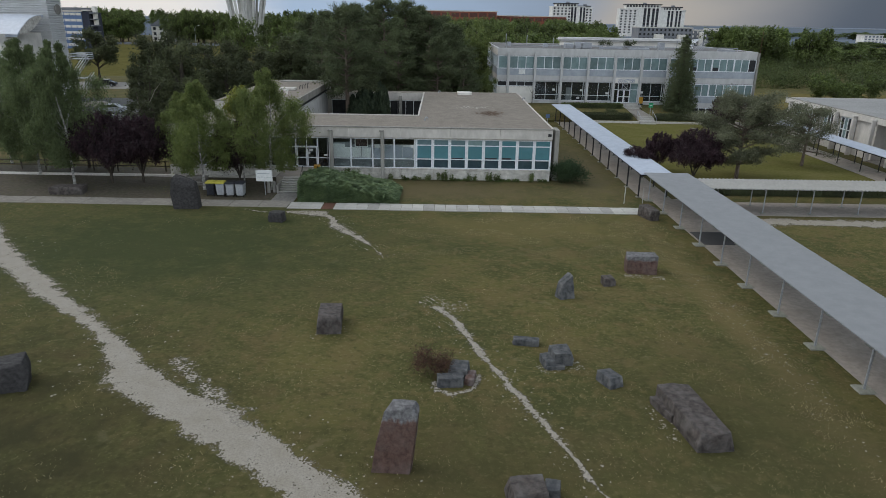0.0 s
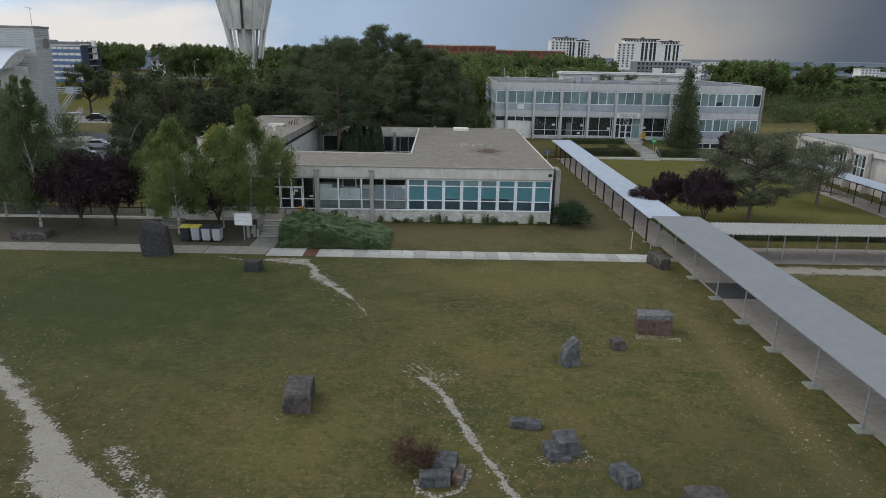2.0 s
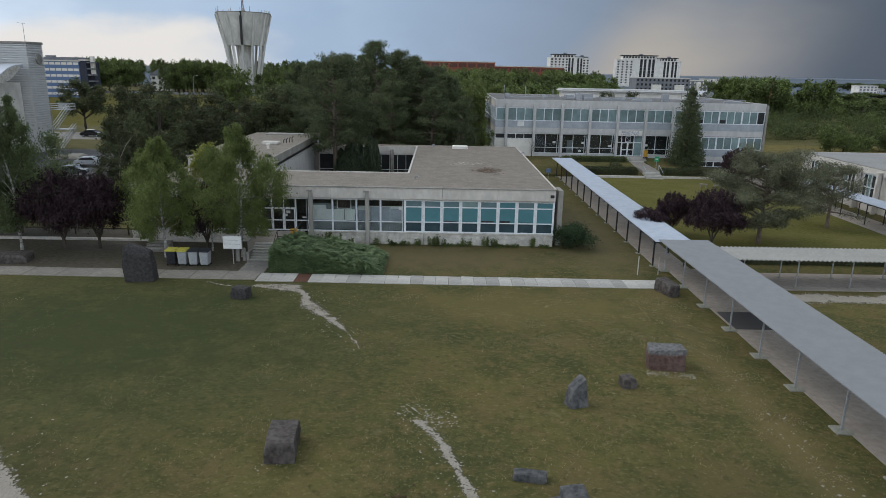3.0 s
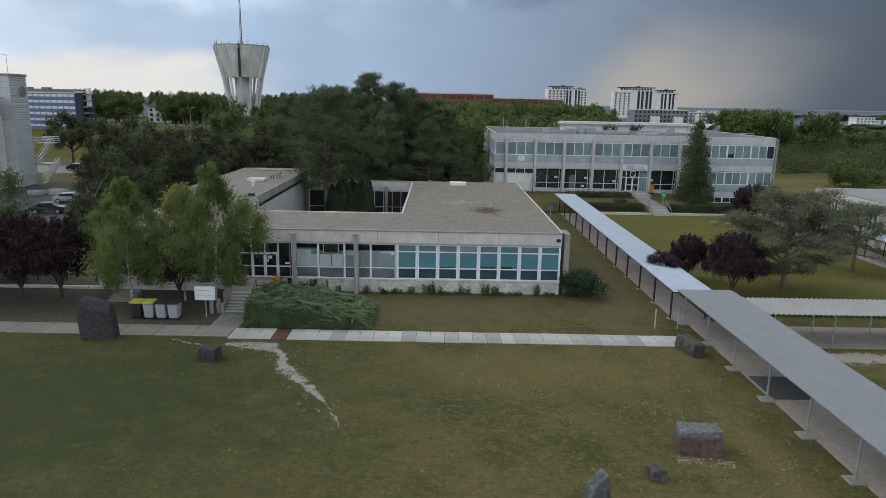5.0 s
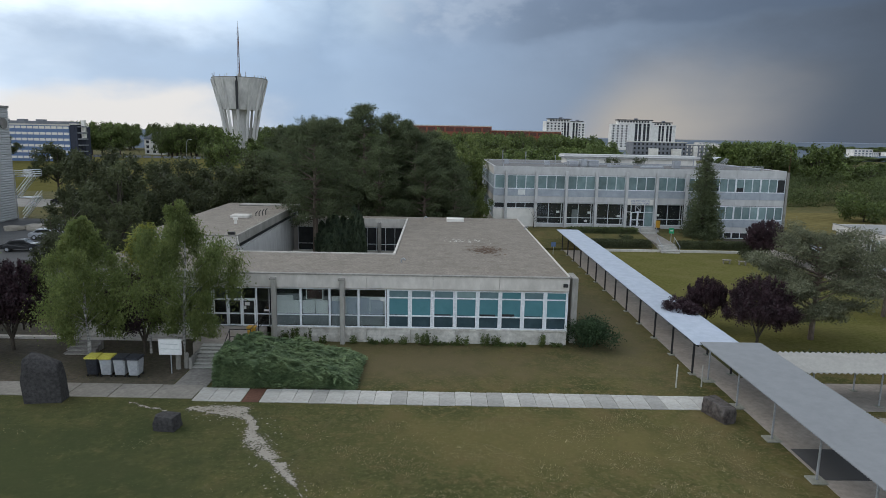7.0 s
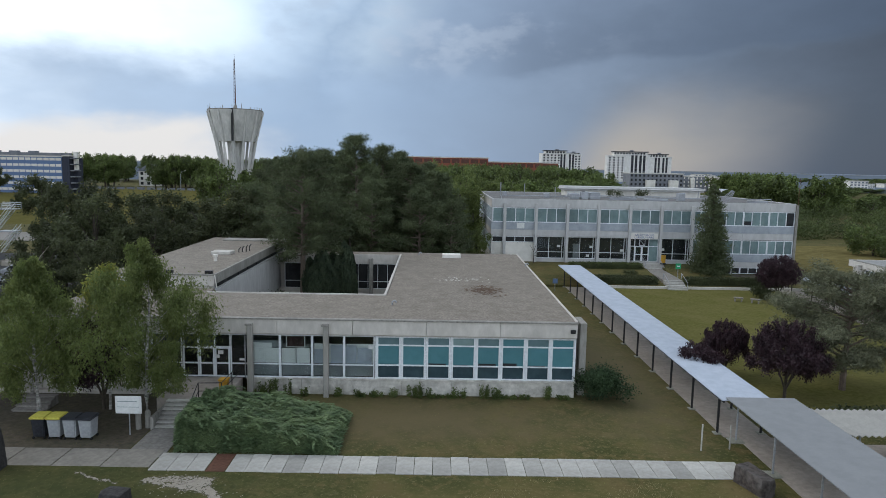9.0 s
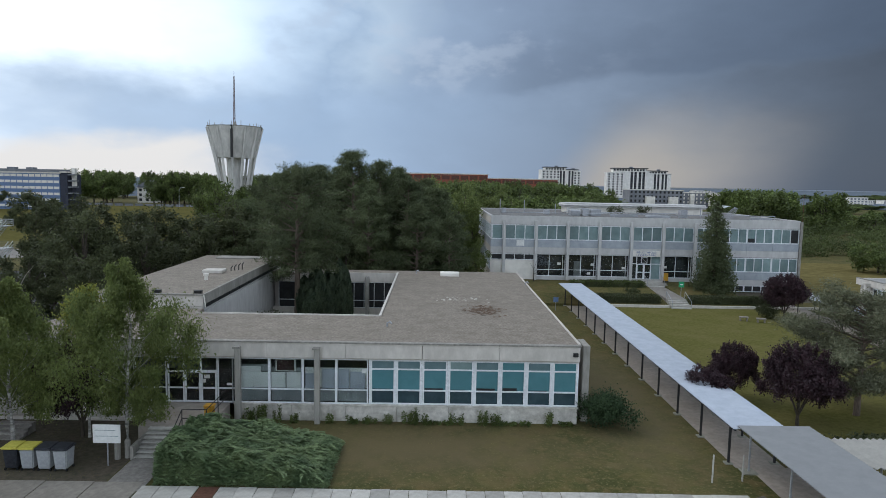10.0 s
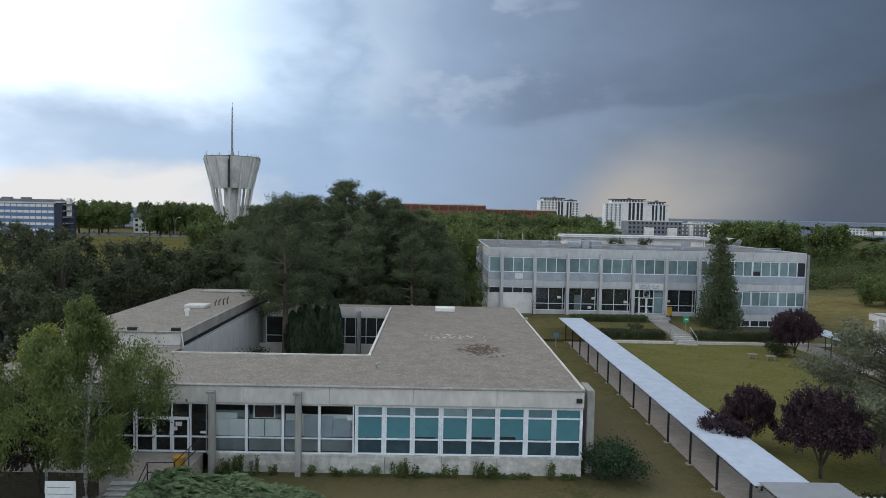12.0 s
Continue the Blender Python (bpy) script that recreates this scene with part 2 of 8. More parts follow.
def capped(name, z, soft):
    """Reddish stone whose head is painted grey, for lichen and for sky light on its top, running down in streaks."""
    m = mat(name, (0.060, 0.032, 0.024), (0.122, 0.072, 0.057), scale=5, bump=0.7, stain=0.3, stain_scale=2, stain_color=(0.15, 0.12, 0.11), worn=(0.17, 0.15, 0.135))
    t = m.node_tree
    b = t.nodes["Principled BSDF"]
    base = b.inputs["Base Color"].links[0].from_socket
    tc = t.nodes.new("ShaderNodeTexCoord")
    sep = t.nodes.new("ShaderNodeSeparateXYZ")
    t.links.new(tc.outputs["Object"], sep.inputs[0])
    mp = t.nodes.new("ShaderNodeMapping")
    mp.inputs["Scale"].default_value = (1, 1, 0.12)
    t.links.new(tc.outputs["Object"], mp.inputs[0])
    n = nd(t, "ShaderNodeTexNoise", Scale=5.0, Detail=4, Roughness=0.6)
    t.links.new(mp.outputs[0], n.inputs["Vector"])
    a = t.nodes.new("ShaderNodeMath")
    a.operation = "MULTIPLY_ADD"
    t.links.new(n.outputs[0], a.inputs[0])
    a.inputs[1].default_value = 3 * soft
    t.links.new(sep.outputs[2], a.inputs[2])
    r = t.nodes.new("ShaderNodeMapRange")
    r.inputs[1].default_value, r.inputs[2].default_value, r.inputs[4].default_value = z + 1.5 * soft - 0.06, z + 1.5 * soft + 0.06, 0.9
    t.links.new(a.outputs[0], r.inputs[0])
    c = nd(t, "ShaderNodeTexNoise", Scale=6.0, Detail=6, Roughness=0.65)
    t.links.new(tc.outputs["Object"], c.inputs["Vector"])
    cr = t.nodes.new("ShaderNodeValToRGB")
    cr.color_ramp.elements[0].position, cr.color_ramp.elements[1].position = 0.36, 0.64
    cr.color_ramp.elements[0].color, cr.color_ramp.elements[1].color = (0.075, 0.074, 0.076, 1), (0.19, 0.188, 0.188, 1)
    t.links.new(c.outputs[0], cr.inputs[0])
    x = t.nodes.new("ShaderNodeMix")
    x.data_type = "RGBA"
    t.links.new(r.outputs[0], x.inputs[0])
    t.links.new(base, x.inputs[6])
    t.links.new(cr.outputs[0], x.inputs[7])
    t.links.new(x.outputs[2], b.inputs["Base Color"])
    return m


def frayed(m):
    """Let grass show through towards the strip's worn borders."""
    t = m.node_tree
    link = t.links.new
    at = t.nodes.new("ShaderNodeAttribute")
    at.attribute_name = "border"
    tc = t.nodes.new("ShaderNodeTexCoord")
    total = None
    for scale, k in ((1.3, 2.0), (8.0, 2.5)):
        n = nd(t, "ShaderNodeTexNoise", Scale=scale, Detail=6, Roughness=0.65)
        link(tc.outputs["Object"], n.inputs["Vector"])
        a = t.nodes.new("ShaderNodeMath")
        a.operation = "MULTIPLY_ADD"
        link(n.outputs[0], a.inputs[0])
        a.inputs[1].default_value, a.inputs[2].default_value = k, -k * 0.5
        if total is not None:
            b = t.nodes.new("ShaderNodeMath")
            link(total, b.inputs[0])
            link(a.outputs[0], b.inputs[1])
            total = b.outputs[0]
        else:
            total = a.outputs[0]
    d = t.nodes.new("ShaderNodeMath")
    d.operation = "SUBTRACT"
    link(total, d.inputs[0])
    link(at.outputs["Fac"], d.inputs[1])
    r = t.nodes.new("ShaderNodeMapRange")
    r.inputs[1].default_value, r.inputs[2].default_value = -0.74, -0.42
    link(d.outputs[0], r.inputs[0])
    link(r.outputs[0], t.nodes["Principled BSDF"].inputs["Alpha"])
    return m


LAWN = lawn_material()
CONCRETE = mat("pale_concrete", (0.500, 0.465, 0.420), (0.595, 0.556, 0.508), scale=2.5, stain=0.32, stain_scale=0.8, stretch=(1, 1, 0.5))
CONCRETE_DARK = mat("weathered_and_shaded_concrete", (0.20, 0.19, 0.17), (0.34, 0.32, 0.29), scale=5, stain=0.6, stretch=(1, 1, 0.3))
PALEROOF = mat("pale_roof_felt", (0.23, 0.225, 0.215), (0.31, 0.305, 0.295), scale=3, bump=0.2, stain=0.3, stain_scale=0.3)
LIBWALL = mat("pale_grey_concrete", (0.44, 0.43, 0.42), (0.53, 0.52, 0.51), scale=1.6, stain=0.25, stain_scale=0.6, stain_color=(0.33, 0.32, 0.31), stretch=(1, 1, 0.4))
PLINTH = mat("stained_render", (0.4536, 0.432, 0.3888), (0.648, 0.6156, 0.5616), scale=3, stain=0.55, stain_scale=1.2, stain_color=(0.20, 0.18, 0.15))
GRAVEL = mat("roof_gravel", (0.15, 0.128, 0.104), (0.285, 0.246, 0.203), scale=7, bump=0.35, stain=0.5, stain_scale=1.1, stain_color=(0.125, 0.103, 0.078))
ROOF_FELT = mat("grey_roof_felt", (0.115, 0.11, 0.105), (0.215, 0.205, 0.195), scale=3, bump=0.3, stain=0.4, stain_scale=0.4)
SOIL = mat("bare_soil", (0.046, 0.038, 0.025), (0.098, 0.078, 0.054), scale=3, bump=0.5, stain=0.5, stain_scale=0.5, stain_color=(0.05, 0.052, 0.024))
CHALK = mat("chalky_path", (0.215, 0.19, 0.155), (0.35, 0.318, 0.268), scale=14, bump=0.3, stain=0.35, stain_scale=1.1, stain_color=(0.20, 0.172, 0.125))
CHALK_WORN = frayed(mat("trodden_chalk", (0.222, 0.196, 0.160), (0.318, 0.286, 0.240), scale=16, bump=0.2, stain=0.4, stain_scale=1.1, stain_color=(0.20, 0.172, 0.125)))
SLAB = mat("slab_concrete", (0.33, 0.315, 0.285), (0.43, 0.412, 0.378), scale=3, stain=0.35, vary=0.2)
ASPHALT = mat("asphalt", (0.045, 0.045, 0.047), (0.08, 0.078, 0.076), scale=20, bump=0.4, stain=0.4)
COLUMN = mat("column_concrete", (0.2465, 0.2338, 0.2082), (0.3485, 0.3315, 0.3017), scale=4, stain=0.5, stretch=(1, 1, 0.3))
LEAF_GREY = mat("greyish_birch_leaf", (0.0828, 0.1127, 0.046), (0.1748, 0.2139, 0.0943), scale=1.0, rough=0.55, bump=0, stain=0.25, vary=0.1, island=0.28, leaf=0.45)
POSTER = mat("dark_red_print", (0.022, 0.010, 0.010), (0.045, 0.018, 0.016), scale=3, rough=0.5, bump=0)
BRICK_DARK = mat("dark_brick_panel", (0.085, 0.035, 0.026), (0.13, 0.06, 0.045), scale=1.0, bump=0)
LEAF_BUSH = mat("deep_green_leaf", (0.028, 0.052, 0.022), (0.062, 0.100, 0.044), scale=1.0, rough=0.85, bump=0, stain=0.3, island=0.35, leaf=0.3)
PAD = mat("mossy_concrete", (0.20, 0.20, 0.165), (0.30, 0.295, 0.25), scale=6, stain=0.4)
WALKFLOOR = mat("walkway_concrete", (0.262, 0.228, 0.200), (0.345, 0.305, 0.268), scale=3, bump=0.1, stain=0.35, stain_scale=0.4)
SLABTAN = mat("tan_concrete", (0.195, 0.176, 0.150), (0.262, 0.238, 0.205), scale=3, stain=0.35, vary=0.08)
# wall colour with the dimness of the room already in it
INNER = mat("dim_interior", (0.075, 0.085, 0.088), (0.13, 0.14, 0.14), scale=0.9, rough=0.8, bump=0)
PAVING = mat("grey_paving", (0.17, 0.155, 0.14), (0.27, 0.25, 0.225), scale=5, stain=0.4)
WHITE = mat("white_frame_paint", (0.66, 0.68, 0.70), (0.80, 0.82, 0.84), scale=6, rough=0.45, bump=0.05, stain=0.25, stain_scale=2)
DARKMETAL = mat("dark_metal", (0.012, 0.012, 0.013), (0.03, 0.03, 0.031), scale=8, rough=0.5, bump=0.05)
GALV = mat("galvanised_steel", (0.30, 0.31, 0.33), (0.42, 0.43, 0.45), scale=10, rough=0.5, metal=0.5, bump=0.05)
TIN_GREY = mat("grey_sheet_roof", (0.2254, 0.2272, 0.23), (0.253, 0.2548, 0.2576), scale=1.5, rough=0.5, bump=0.03, stain=0.12, stain_scale=0.4, stain_color=(0.21, 0.21, 0.212))
# bluish white of the reflected sky is put into the sheet's base colour
TIN_BLUE = mat("pale_sheet_roof", (0.3722, 0.4046, 0.4612), (0.445, 0.4774, 0.534), scale=1.5, rough=0.42, bump=0.03, stain=0.15, stain_scale=0.4, stain_color=(0.42, 0.46, 0.53))
TIN_CREAM = mat("cream_sheet_roof", (0.27, 0.262, 0.242), (0.32, 0.31, 0.286), scale=2.5, rough=0.6, bump=0.05, stain=0.15, stain_scale=1.0)
STONE = mat("lichen_stone", (0.030, 0.024, 0.021), (0.085, 0.068, 0.060), scale=4, bump=0.8, stain=0.4, stain_scale=2.2, stain_color=(0.15, 0.14, 0.13), worn=(0.26, 0.25, 0.235))
STONE_RED = mat("reddish_stone", (0.062, 0.034, 0.026), (0.125, 0.075, 0.060), scale=5, bump=0.7, stain=0.6, stain_scale=2, stain_color=(0.21, 0.20, 0.20), worn=(0.17, 0.15, 0.135))
STONE_BLUE = mat("bluish_stone", (0.032, 0.034, 0.037), (0.090, 0.090, 0.092), scale=4, bump=0.8, stain=0.5, stain_scale=2.6, stain_color=(0.17, 0.165, 0.155), worn=(0.28, 0.27, 0.255))
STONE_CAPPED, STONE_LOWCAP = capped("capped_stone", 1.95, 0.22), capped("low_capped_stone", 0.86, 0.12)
STONE_DARK = mat("dark_stone", (0.023, 0.021, 0.021), (0.058, 0.054, 0.052), scale=6, bump=0.7, stain=0.3)
BARK = mat("bark", (0.035, 0.028, 0.022), (0.09, 0.072, 0.055), scale=9, bump=0.8, stretch=(1, 1, 0.2))
PINE_BARK = mat("pine_bark", (0.10, 0.075, 0.058), (0.19, 0.145, 0.115), scale=7, bump=0.8, stain=0.3, stretch=(1, 1, 0.25))
BIRCH_BARK = mat("birch_bark", (0.3276, 0.312, 0.2886), (0.5148, 0.4992, 0.468), scale=6, bump=0.3, stain=0.9, stain_scale=3.5, stain_color=(0.04, 0.035, 0.03), stretch=(0.5, 0.5, 1.6))
LEAF = mat("broad_leaf", (0.0638, 0.0935, 0.0251), (0.1539, 0.1915, 0.0547), scale=1.2, rough=0.6, bump=0, stain=0.3, vary=0.35, island=0.3, leaf=0.3)
LEAF_SCRUB = mat("scrub_leaf", (0.052, 0.072, 0.022), (0.118, 0.145, 0.046), scale=0.12, rough=0.65, bump=0, stain=0.4, stain_scale=0.05, stain_color=(0.04, 0.055, 0.018), island=0.2, leaf=0.3)
LEAF_BIRCH = mat("birch_leaf", (0.098, 0.130, 0.036), (0.205, 0.240, 0.078), scale=1.0, rough=0.55, bump=0, stain=0.25, vary=0.1, island=0.28, leaf=0.45)
LEAF_DARK = mat("dark_leaf", (0.044, 0.053, 0.023), (0.088, 0.102, 0.044), scale=0.4, rough=0.65, bump=0, stain=0.3, stain_color=(0.045, 0.038, 0.022), vary=0.25, island=0.2, leaf=0.35)
NEEDLE = mat("pine_needle", (0.066, 0.086, 0.041), (0.142, 0.166, 0.078), scale=0.5, rough=0.65, bump=0, stain=0.3, vary=0.2, island=0.24, leaf=0.35)
NEEDLE_DARK = mat("cypress_spray", (0.030, 0.046, 0.026), (0.070, 0.092, 0.050), scale=0.9, rough=0.65, bump=0, stain=0.3, vary=0.2, island=0.3, leaf=0.2)
NEEDLE_BLUE = mat("cedar_needle", (0.090, 0.097, 0.056), (0.188, 0.192, 0.114), scale=1.2, rough=0.6, bump=0, stain=0.3, island=0.28, leaf=0.2)
LEAF_PLUM = mat("purple_leaf", (0.0249, 0.0136, 0.0169), (0.0588, 0.0294, 0.0373), scale=1.2, rough=0.55, bump=0, stain=0.2, vary=0.2, island=0.4, leaf=0.3)
LEAF_JUNIPER = mat("juniper_leaf", (0.074, 0.118, 0.052), (0.180, 0.240, 0.108), scale=0.9, rough=0.6, bump=0, stain=0.3, island=0.24, leaf=0.2)
LEAF_YELLOW = mat("yellowing_leaf", (0.165, 0.180, 0.032), (0.31, 0.315, 0.070), scale=1.2, rough=0.6, bump=0, stain=0.1, island=0.25, leaf=0.35)
LEAF_RUST = mat("rusty_twig", (0.045, 0.022, 0.014), (0.095, 0.045, 0.028), scale=3, rough=0.8, bump=0, island=0.4)
GRASSBLADE = mat("grass_blade", (0.10, 0.094, 0.034), (0.17, 0.15, 0.062), scale=0.5, rough=0.8, bump=0, stain=0.0, stain_scale=0.12, stain_color=(0.040, 0.055, 0.016), island=0.3, leaf=0.6)
GRASSDRY = mat("dry_grass_blade", (0.19, 0.155, 0.075), (0.36, 0.30, 0.17), scale=1.5, rough=0.8, bump=0, stain=0.2, island=0.4, leaf=0.2)
TEAL = mat("teal_blind", (0.060, 0.172, 0.196), (0.082, 0.215, 0.244), scale=1.2, rough=0.5, bump=0.02, stain=0.3, stain_scale=0.6)
TEAL_PALE = mat("pale_teal_blind", (0.10, 0.165, 0.18), (0.14, 0.205, 0.22), scale=1.2, rough=0.5, bump=0.02)
TEAL_DARK = mat("dark_teal_pane", (0.032, 0.056, 0.068), (0.046, 0.076, 0.090), scale=1.2, rough=0.25, bump=0.02)
# near-black that holds the shade of unlit rooms behind panes
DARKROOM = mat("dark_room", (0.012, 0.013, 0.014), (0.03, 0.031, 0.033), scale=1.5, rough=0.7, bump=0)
BLUEGREY = mat("blue_grey_panel", (0.30, 0.325, 0.36), (0.37, 0.395, 0.43), scale=1.2, rough=0.5, bump=0.02, stain=0.3)
BLIND_GREY = mat("grey_green_blind", (0.125, 0.185, 0.185), (0.19, 0.26, 0.26), scale=0.7, rough=0.5, bump=0.02, vary=0.25)
BLIND_DULL = mat("dull_grey_blind", (0.17, 0.185, 0.185), (0.24, 0.255, 0.255), scale=0.9, rough=0.5, bump=0.02)
LITTER = mat("leaf_litter", (0.085, 0.05, 0.03), (0.15, 0.095, 0.06), scale=8)
PANE = glass("window_glass", (0.9, 0.95, 0.95))
TANWALL = mat("tan_rendered_wall", (0.20, 0.155, 0.115), (0.28, 0.215, 0.16), scale=2, bump=0.1, stain=0.3)
PAPER = mat("white_paper", (0.62, 0.62, 0.60), (0.72, 0.72, 0.70), scale=5, bump=0)
CREAM = mat("cream_panel", (0.56, 0.57, 0.54), (0.66, 0.67, 0.64), scale=2, bump=0.02)
YELLOW = mat("yellow_plastic", (0.42, 0.22, 0.02), (0.55, 0.30, 0.03), scale=6, rough=0.5, bump=0.03)
BINGREY = mat("grey_bin_plastic", (0.30, 0.31, 0.32), (0.40, 0.41, 0.42), scale=5, rough=0.5, bump=0.05)
BINDARK = mat("dark_bin_plastic", (0.02, 0.022, 0.028), (0.045, 0.047, 0.055), scale=5, rough=0.45, bump=0.05)
BINYELLOW = mat("yellow_bin_lid", (0.42, 0.38, 0.06), (0.55, 0.50, 0.10), scale=6, rough=0.5, bump=0.03)
BRICK = mat("brick_red_cladding", (0.22, 0.065, 0.04), (0.30, 0.10, 0.065), scale=1.0, bump=0.05)
FARWHITE = mat("far_white_render", (0.6264, 0.594, 0.54), (0.756, 0.7236, 0.6696), scale=0.3, bump=0.02)
FARGREY = mat("far_grey_render", (0.15, 0.1575, 0.18), (0.21, 0.2175, 0.2325), scale=0.3, bump=0.02)
BLUEWALL = mat("blue_cladding", (0.1066, 0.1558, 0.2788), (0.1394, 0.205, 0.3444), scale=0.5, bump=0.02)
NAVY = mat("navy_cladding", (0.03, 0.034, 0.05), (0.05, 0.054, 0.075), scale=0.5, bump=0.02)
STRIPED = mat("ribbed_white_cladding", (0.50, 0.50, 0.50), (0.66, 0.66, 0.66), scale=0.6, rough=0.5, bump=0.05, stain=0.5, stain_scale=0.25, stain_color=(0.24, 0.23, 0.21))
TOWER = mat("water_tower_concrete", (0.483, 0.4715, 0.4485), (0.713, 0.69, 0.6555), scale=0.5, stain=0.4, stain_scale=0.12, stain_color=(0.20, 0.19, 0.18), stretch=(1, 1, 0.25))
CARBODY = mat("black_car_paint", (0.012, 0.012, 0.014), (0.02, 0.02, 0.022), scale=3, rough=0.25, bump=0, spec=0.6)
CARSILVER = mat("silver_car_paint", (0.30, 0.31, 0.33), (0.38, 0.39, 0.41), scale=3, rough=0.3, metal=0.4, bump=0)
RUBBER = mat("rubber", (0.012, 0.012, 0.012), (0.025, 0.025, 0.025), scale=9, rough=0.9)
# the blue-grey of distance haze is painted into the hills
HILLS = mat("hazed_hills", (0.120, 0.148, 0.195), (0.140, 0.168, 0.215), scale=0.004, bump=0, stain=0.2, stain_scale=0.002)
RUSTY = mat("rusty_slab", (0.09, 0.04, 0.025), (0.15, 0.07, 0.045), scale=6)
GREEN_SIGN = mat("green_sign_paint", (0.02, 0.28, 0.12), (0.03, 0.34, 0.15), scale=6, rough=0.5, bump=0)


# ---- mesh helpers ----
def box(bm, x0, x1, y0, y1, z0, z1):
    v = [bm.verts.new(p) for p in ((x0, y0, z0), (x1, y0, z0), (x1, y1, z0), (x0, y1, z0), (x0, y0, z1), (x1, y0, z1), (x1, y1, z1), (x0, y1, z1))]
    return [bm.faces.new([v[i] for i in f]) for f in ((3, 2, 1, 0), (4, 5, 6, 7), (0, 1, 5, 4), (1, 2, 6, 5), (2, 3, 7, 6), (3, 0, 4, 7))]


def boxes(*rows):
    bm = bmesh.new()
    for r in rows:
        box(bm, *r)
    return bm


def lattice(xs, zs, width, y0, y1):
    """One connected frame of bars at xs and zs (bar centres), as a single welded body."""
    ex = [c for x in xs for c in (x - width / 2, x + width / 2)]
    ez = [c for z in zs for c in (z - width / 2, z + width / 2)]
    bm = bmesh.new()
    verts = {}

    def vert(i, k, s):
        if (i, k, s) not in verts:
            verts[i, k, s] = bm.verts.new((ex[i], (y0, y1)[s], ez[k]))
        return verts[i, k, s]

    def solid(i, k):
        return 0 <= i < len(ex) - 1 and 0 <= k < len(ez) - 1 and (i % 2 == 0 or k % 2 == 0)
    for i in range(len(ex) - 1):
        for k in range(len(ez) - 1):
            if not solid(i, k):
                continue
            c = ((i, k), (i + 1, k), (i + 1, k + 1), (i, k + 1))
            for s in (0, 1):
                bm.faces.new([vert(*q, s) for q in c])
            for (di, dk), (a, b) in (((0, -1), (0, 1)), ((1, 0), (1, 2)), ((0, 1), (2, 3)), ((-1, 0), (3, 0))):
                if not solid(i + di, k + dk):
                    bm.faces.new((vert(*c[a], 0), vert(*c[b], 0), vert(*c[b], 1), vert(*c[a], 1)))
    return bm


def soft_box(x0, x1, y0, y1, z0, z1, r=0.02, seg=2):
    bm = boxes((x0, x1, y0, y1, z0, z1))
    bmesh.ops.bevel(bm, geom=bm.edges[:], offset=r, segments=seg, affect="EDGES")
    return bm


def tube(bm, points, radii, sides=8):
    """A tapered tube along points."""
    rings = []
    for i, p in enumerate(points):
        a, b = Vector(points[max(i - 1, 0)]), Vector(points[min(i + 1, len(points) - 1)])
        q = (b - a).to_track_quat("Z", "Y")
        rings.append([bm.verts.new(Vector(p) + q @ Vector((math.cos(k * math.tau / sides) * radii[i], math.sin(k * math.tau / sides) * radii[i], 0))) for k in range(sides)])
    for r, s in zip(rings, rings[1:]):
        for k in range(sides):
            bm.faces.new((r[k], r[(k + 1) % sides], s[(k + 1) % sides], s[k]))
    bm.faces.new(rings[0][::-1])
    bm.faces.new(rings[-1])
    return bm


def part(name, bm, material, parent=None, label="", kind="", smooth=False):
    me = bpy.data.meshes.new(name)
    if isinstance(bm, tuple):
        me.from_pydata(bm[0].tolist(), [], bm[1].tolist())
    else:
        bmesh.ops.recalc_face_normals(bm, faces=bm.faces[:])
        bm.to_mesh(me)
        bm.free()
    me.materials.append(material)
    if smooth:
        me.polygons.foreach_set("use_smooth", [True] * len(me.polygons))
    ob = new(name, me)
    if parent is not None:
        ob.parent = parent
    return tagged(ob, label, "", "", kind)


def shared(name, me, parent, m):
    ob = new(name, me)
    ob.parent, ob.matrix_basis = parent, m
    return ob


def thing(name, label, category, at=(0, 0, 0), group="", kind="", rz=0.0):
    e = new(name)
    e.empty_display_size = 0.3
    e.matrix_basis = pose(*at, 0, 0, rz)
    return tagged(e, label, category, group, kind)


# ---- ground ----
def ground_sheet():
    bm = bmesh.new()
    s = 4900
    cuts = [-s, -700, -200, -60, 0, 60, 200, 700, s]
    grid = [[bm.verts.new((x, y, 0)) for x in cuts] for y in cuts]
    for a, b in zip(grid, grid[1:]):
        for k in range(len(cuts) - 1):
            bm.faces.new((a[k], a[k + 1], b[k + 1], b[k]))
    return tagged(part("ground", bm, LAWN), "patchy mown lawn with dry and green areas", "lawn", kind="structure")


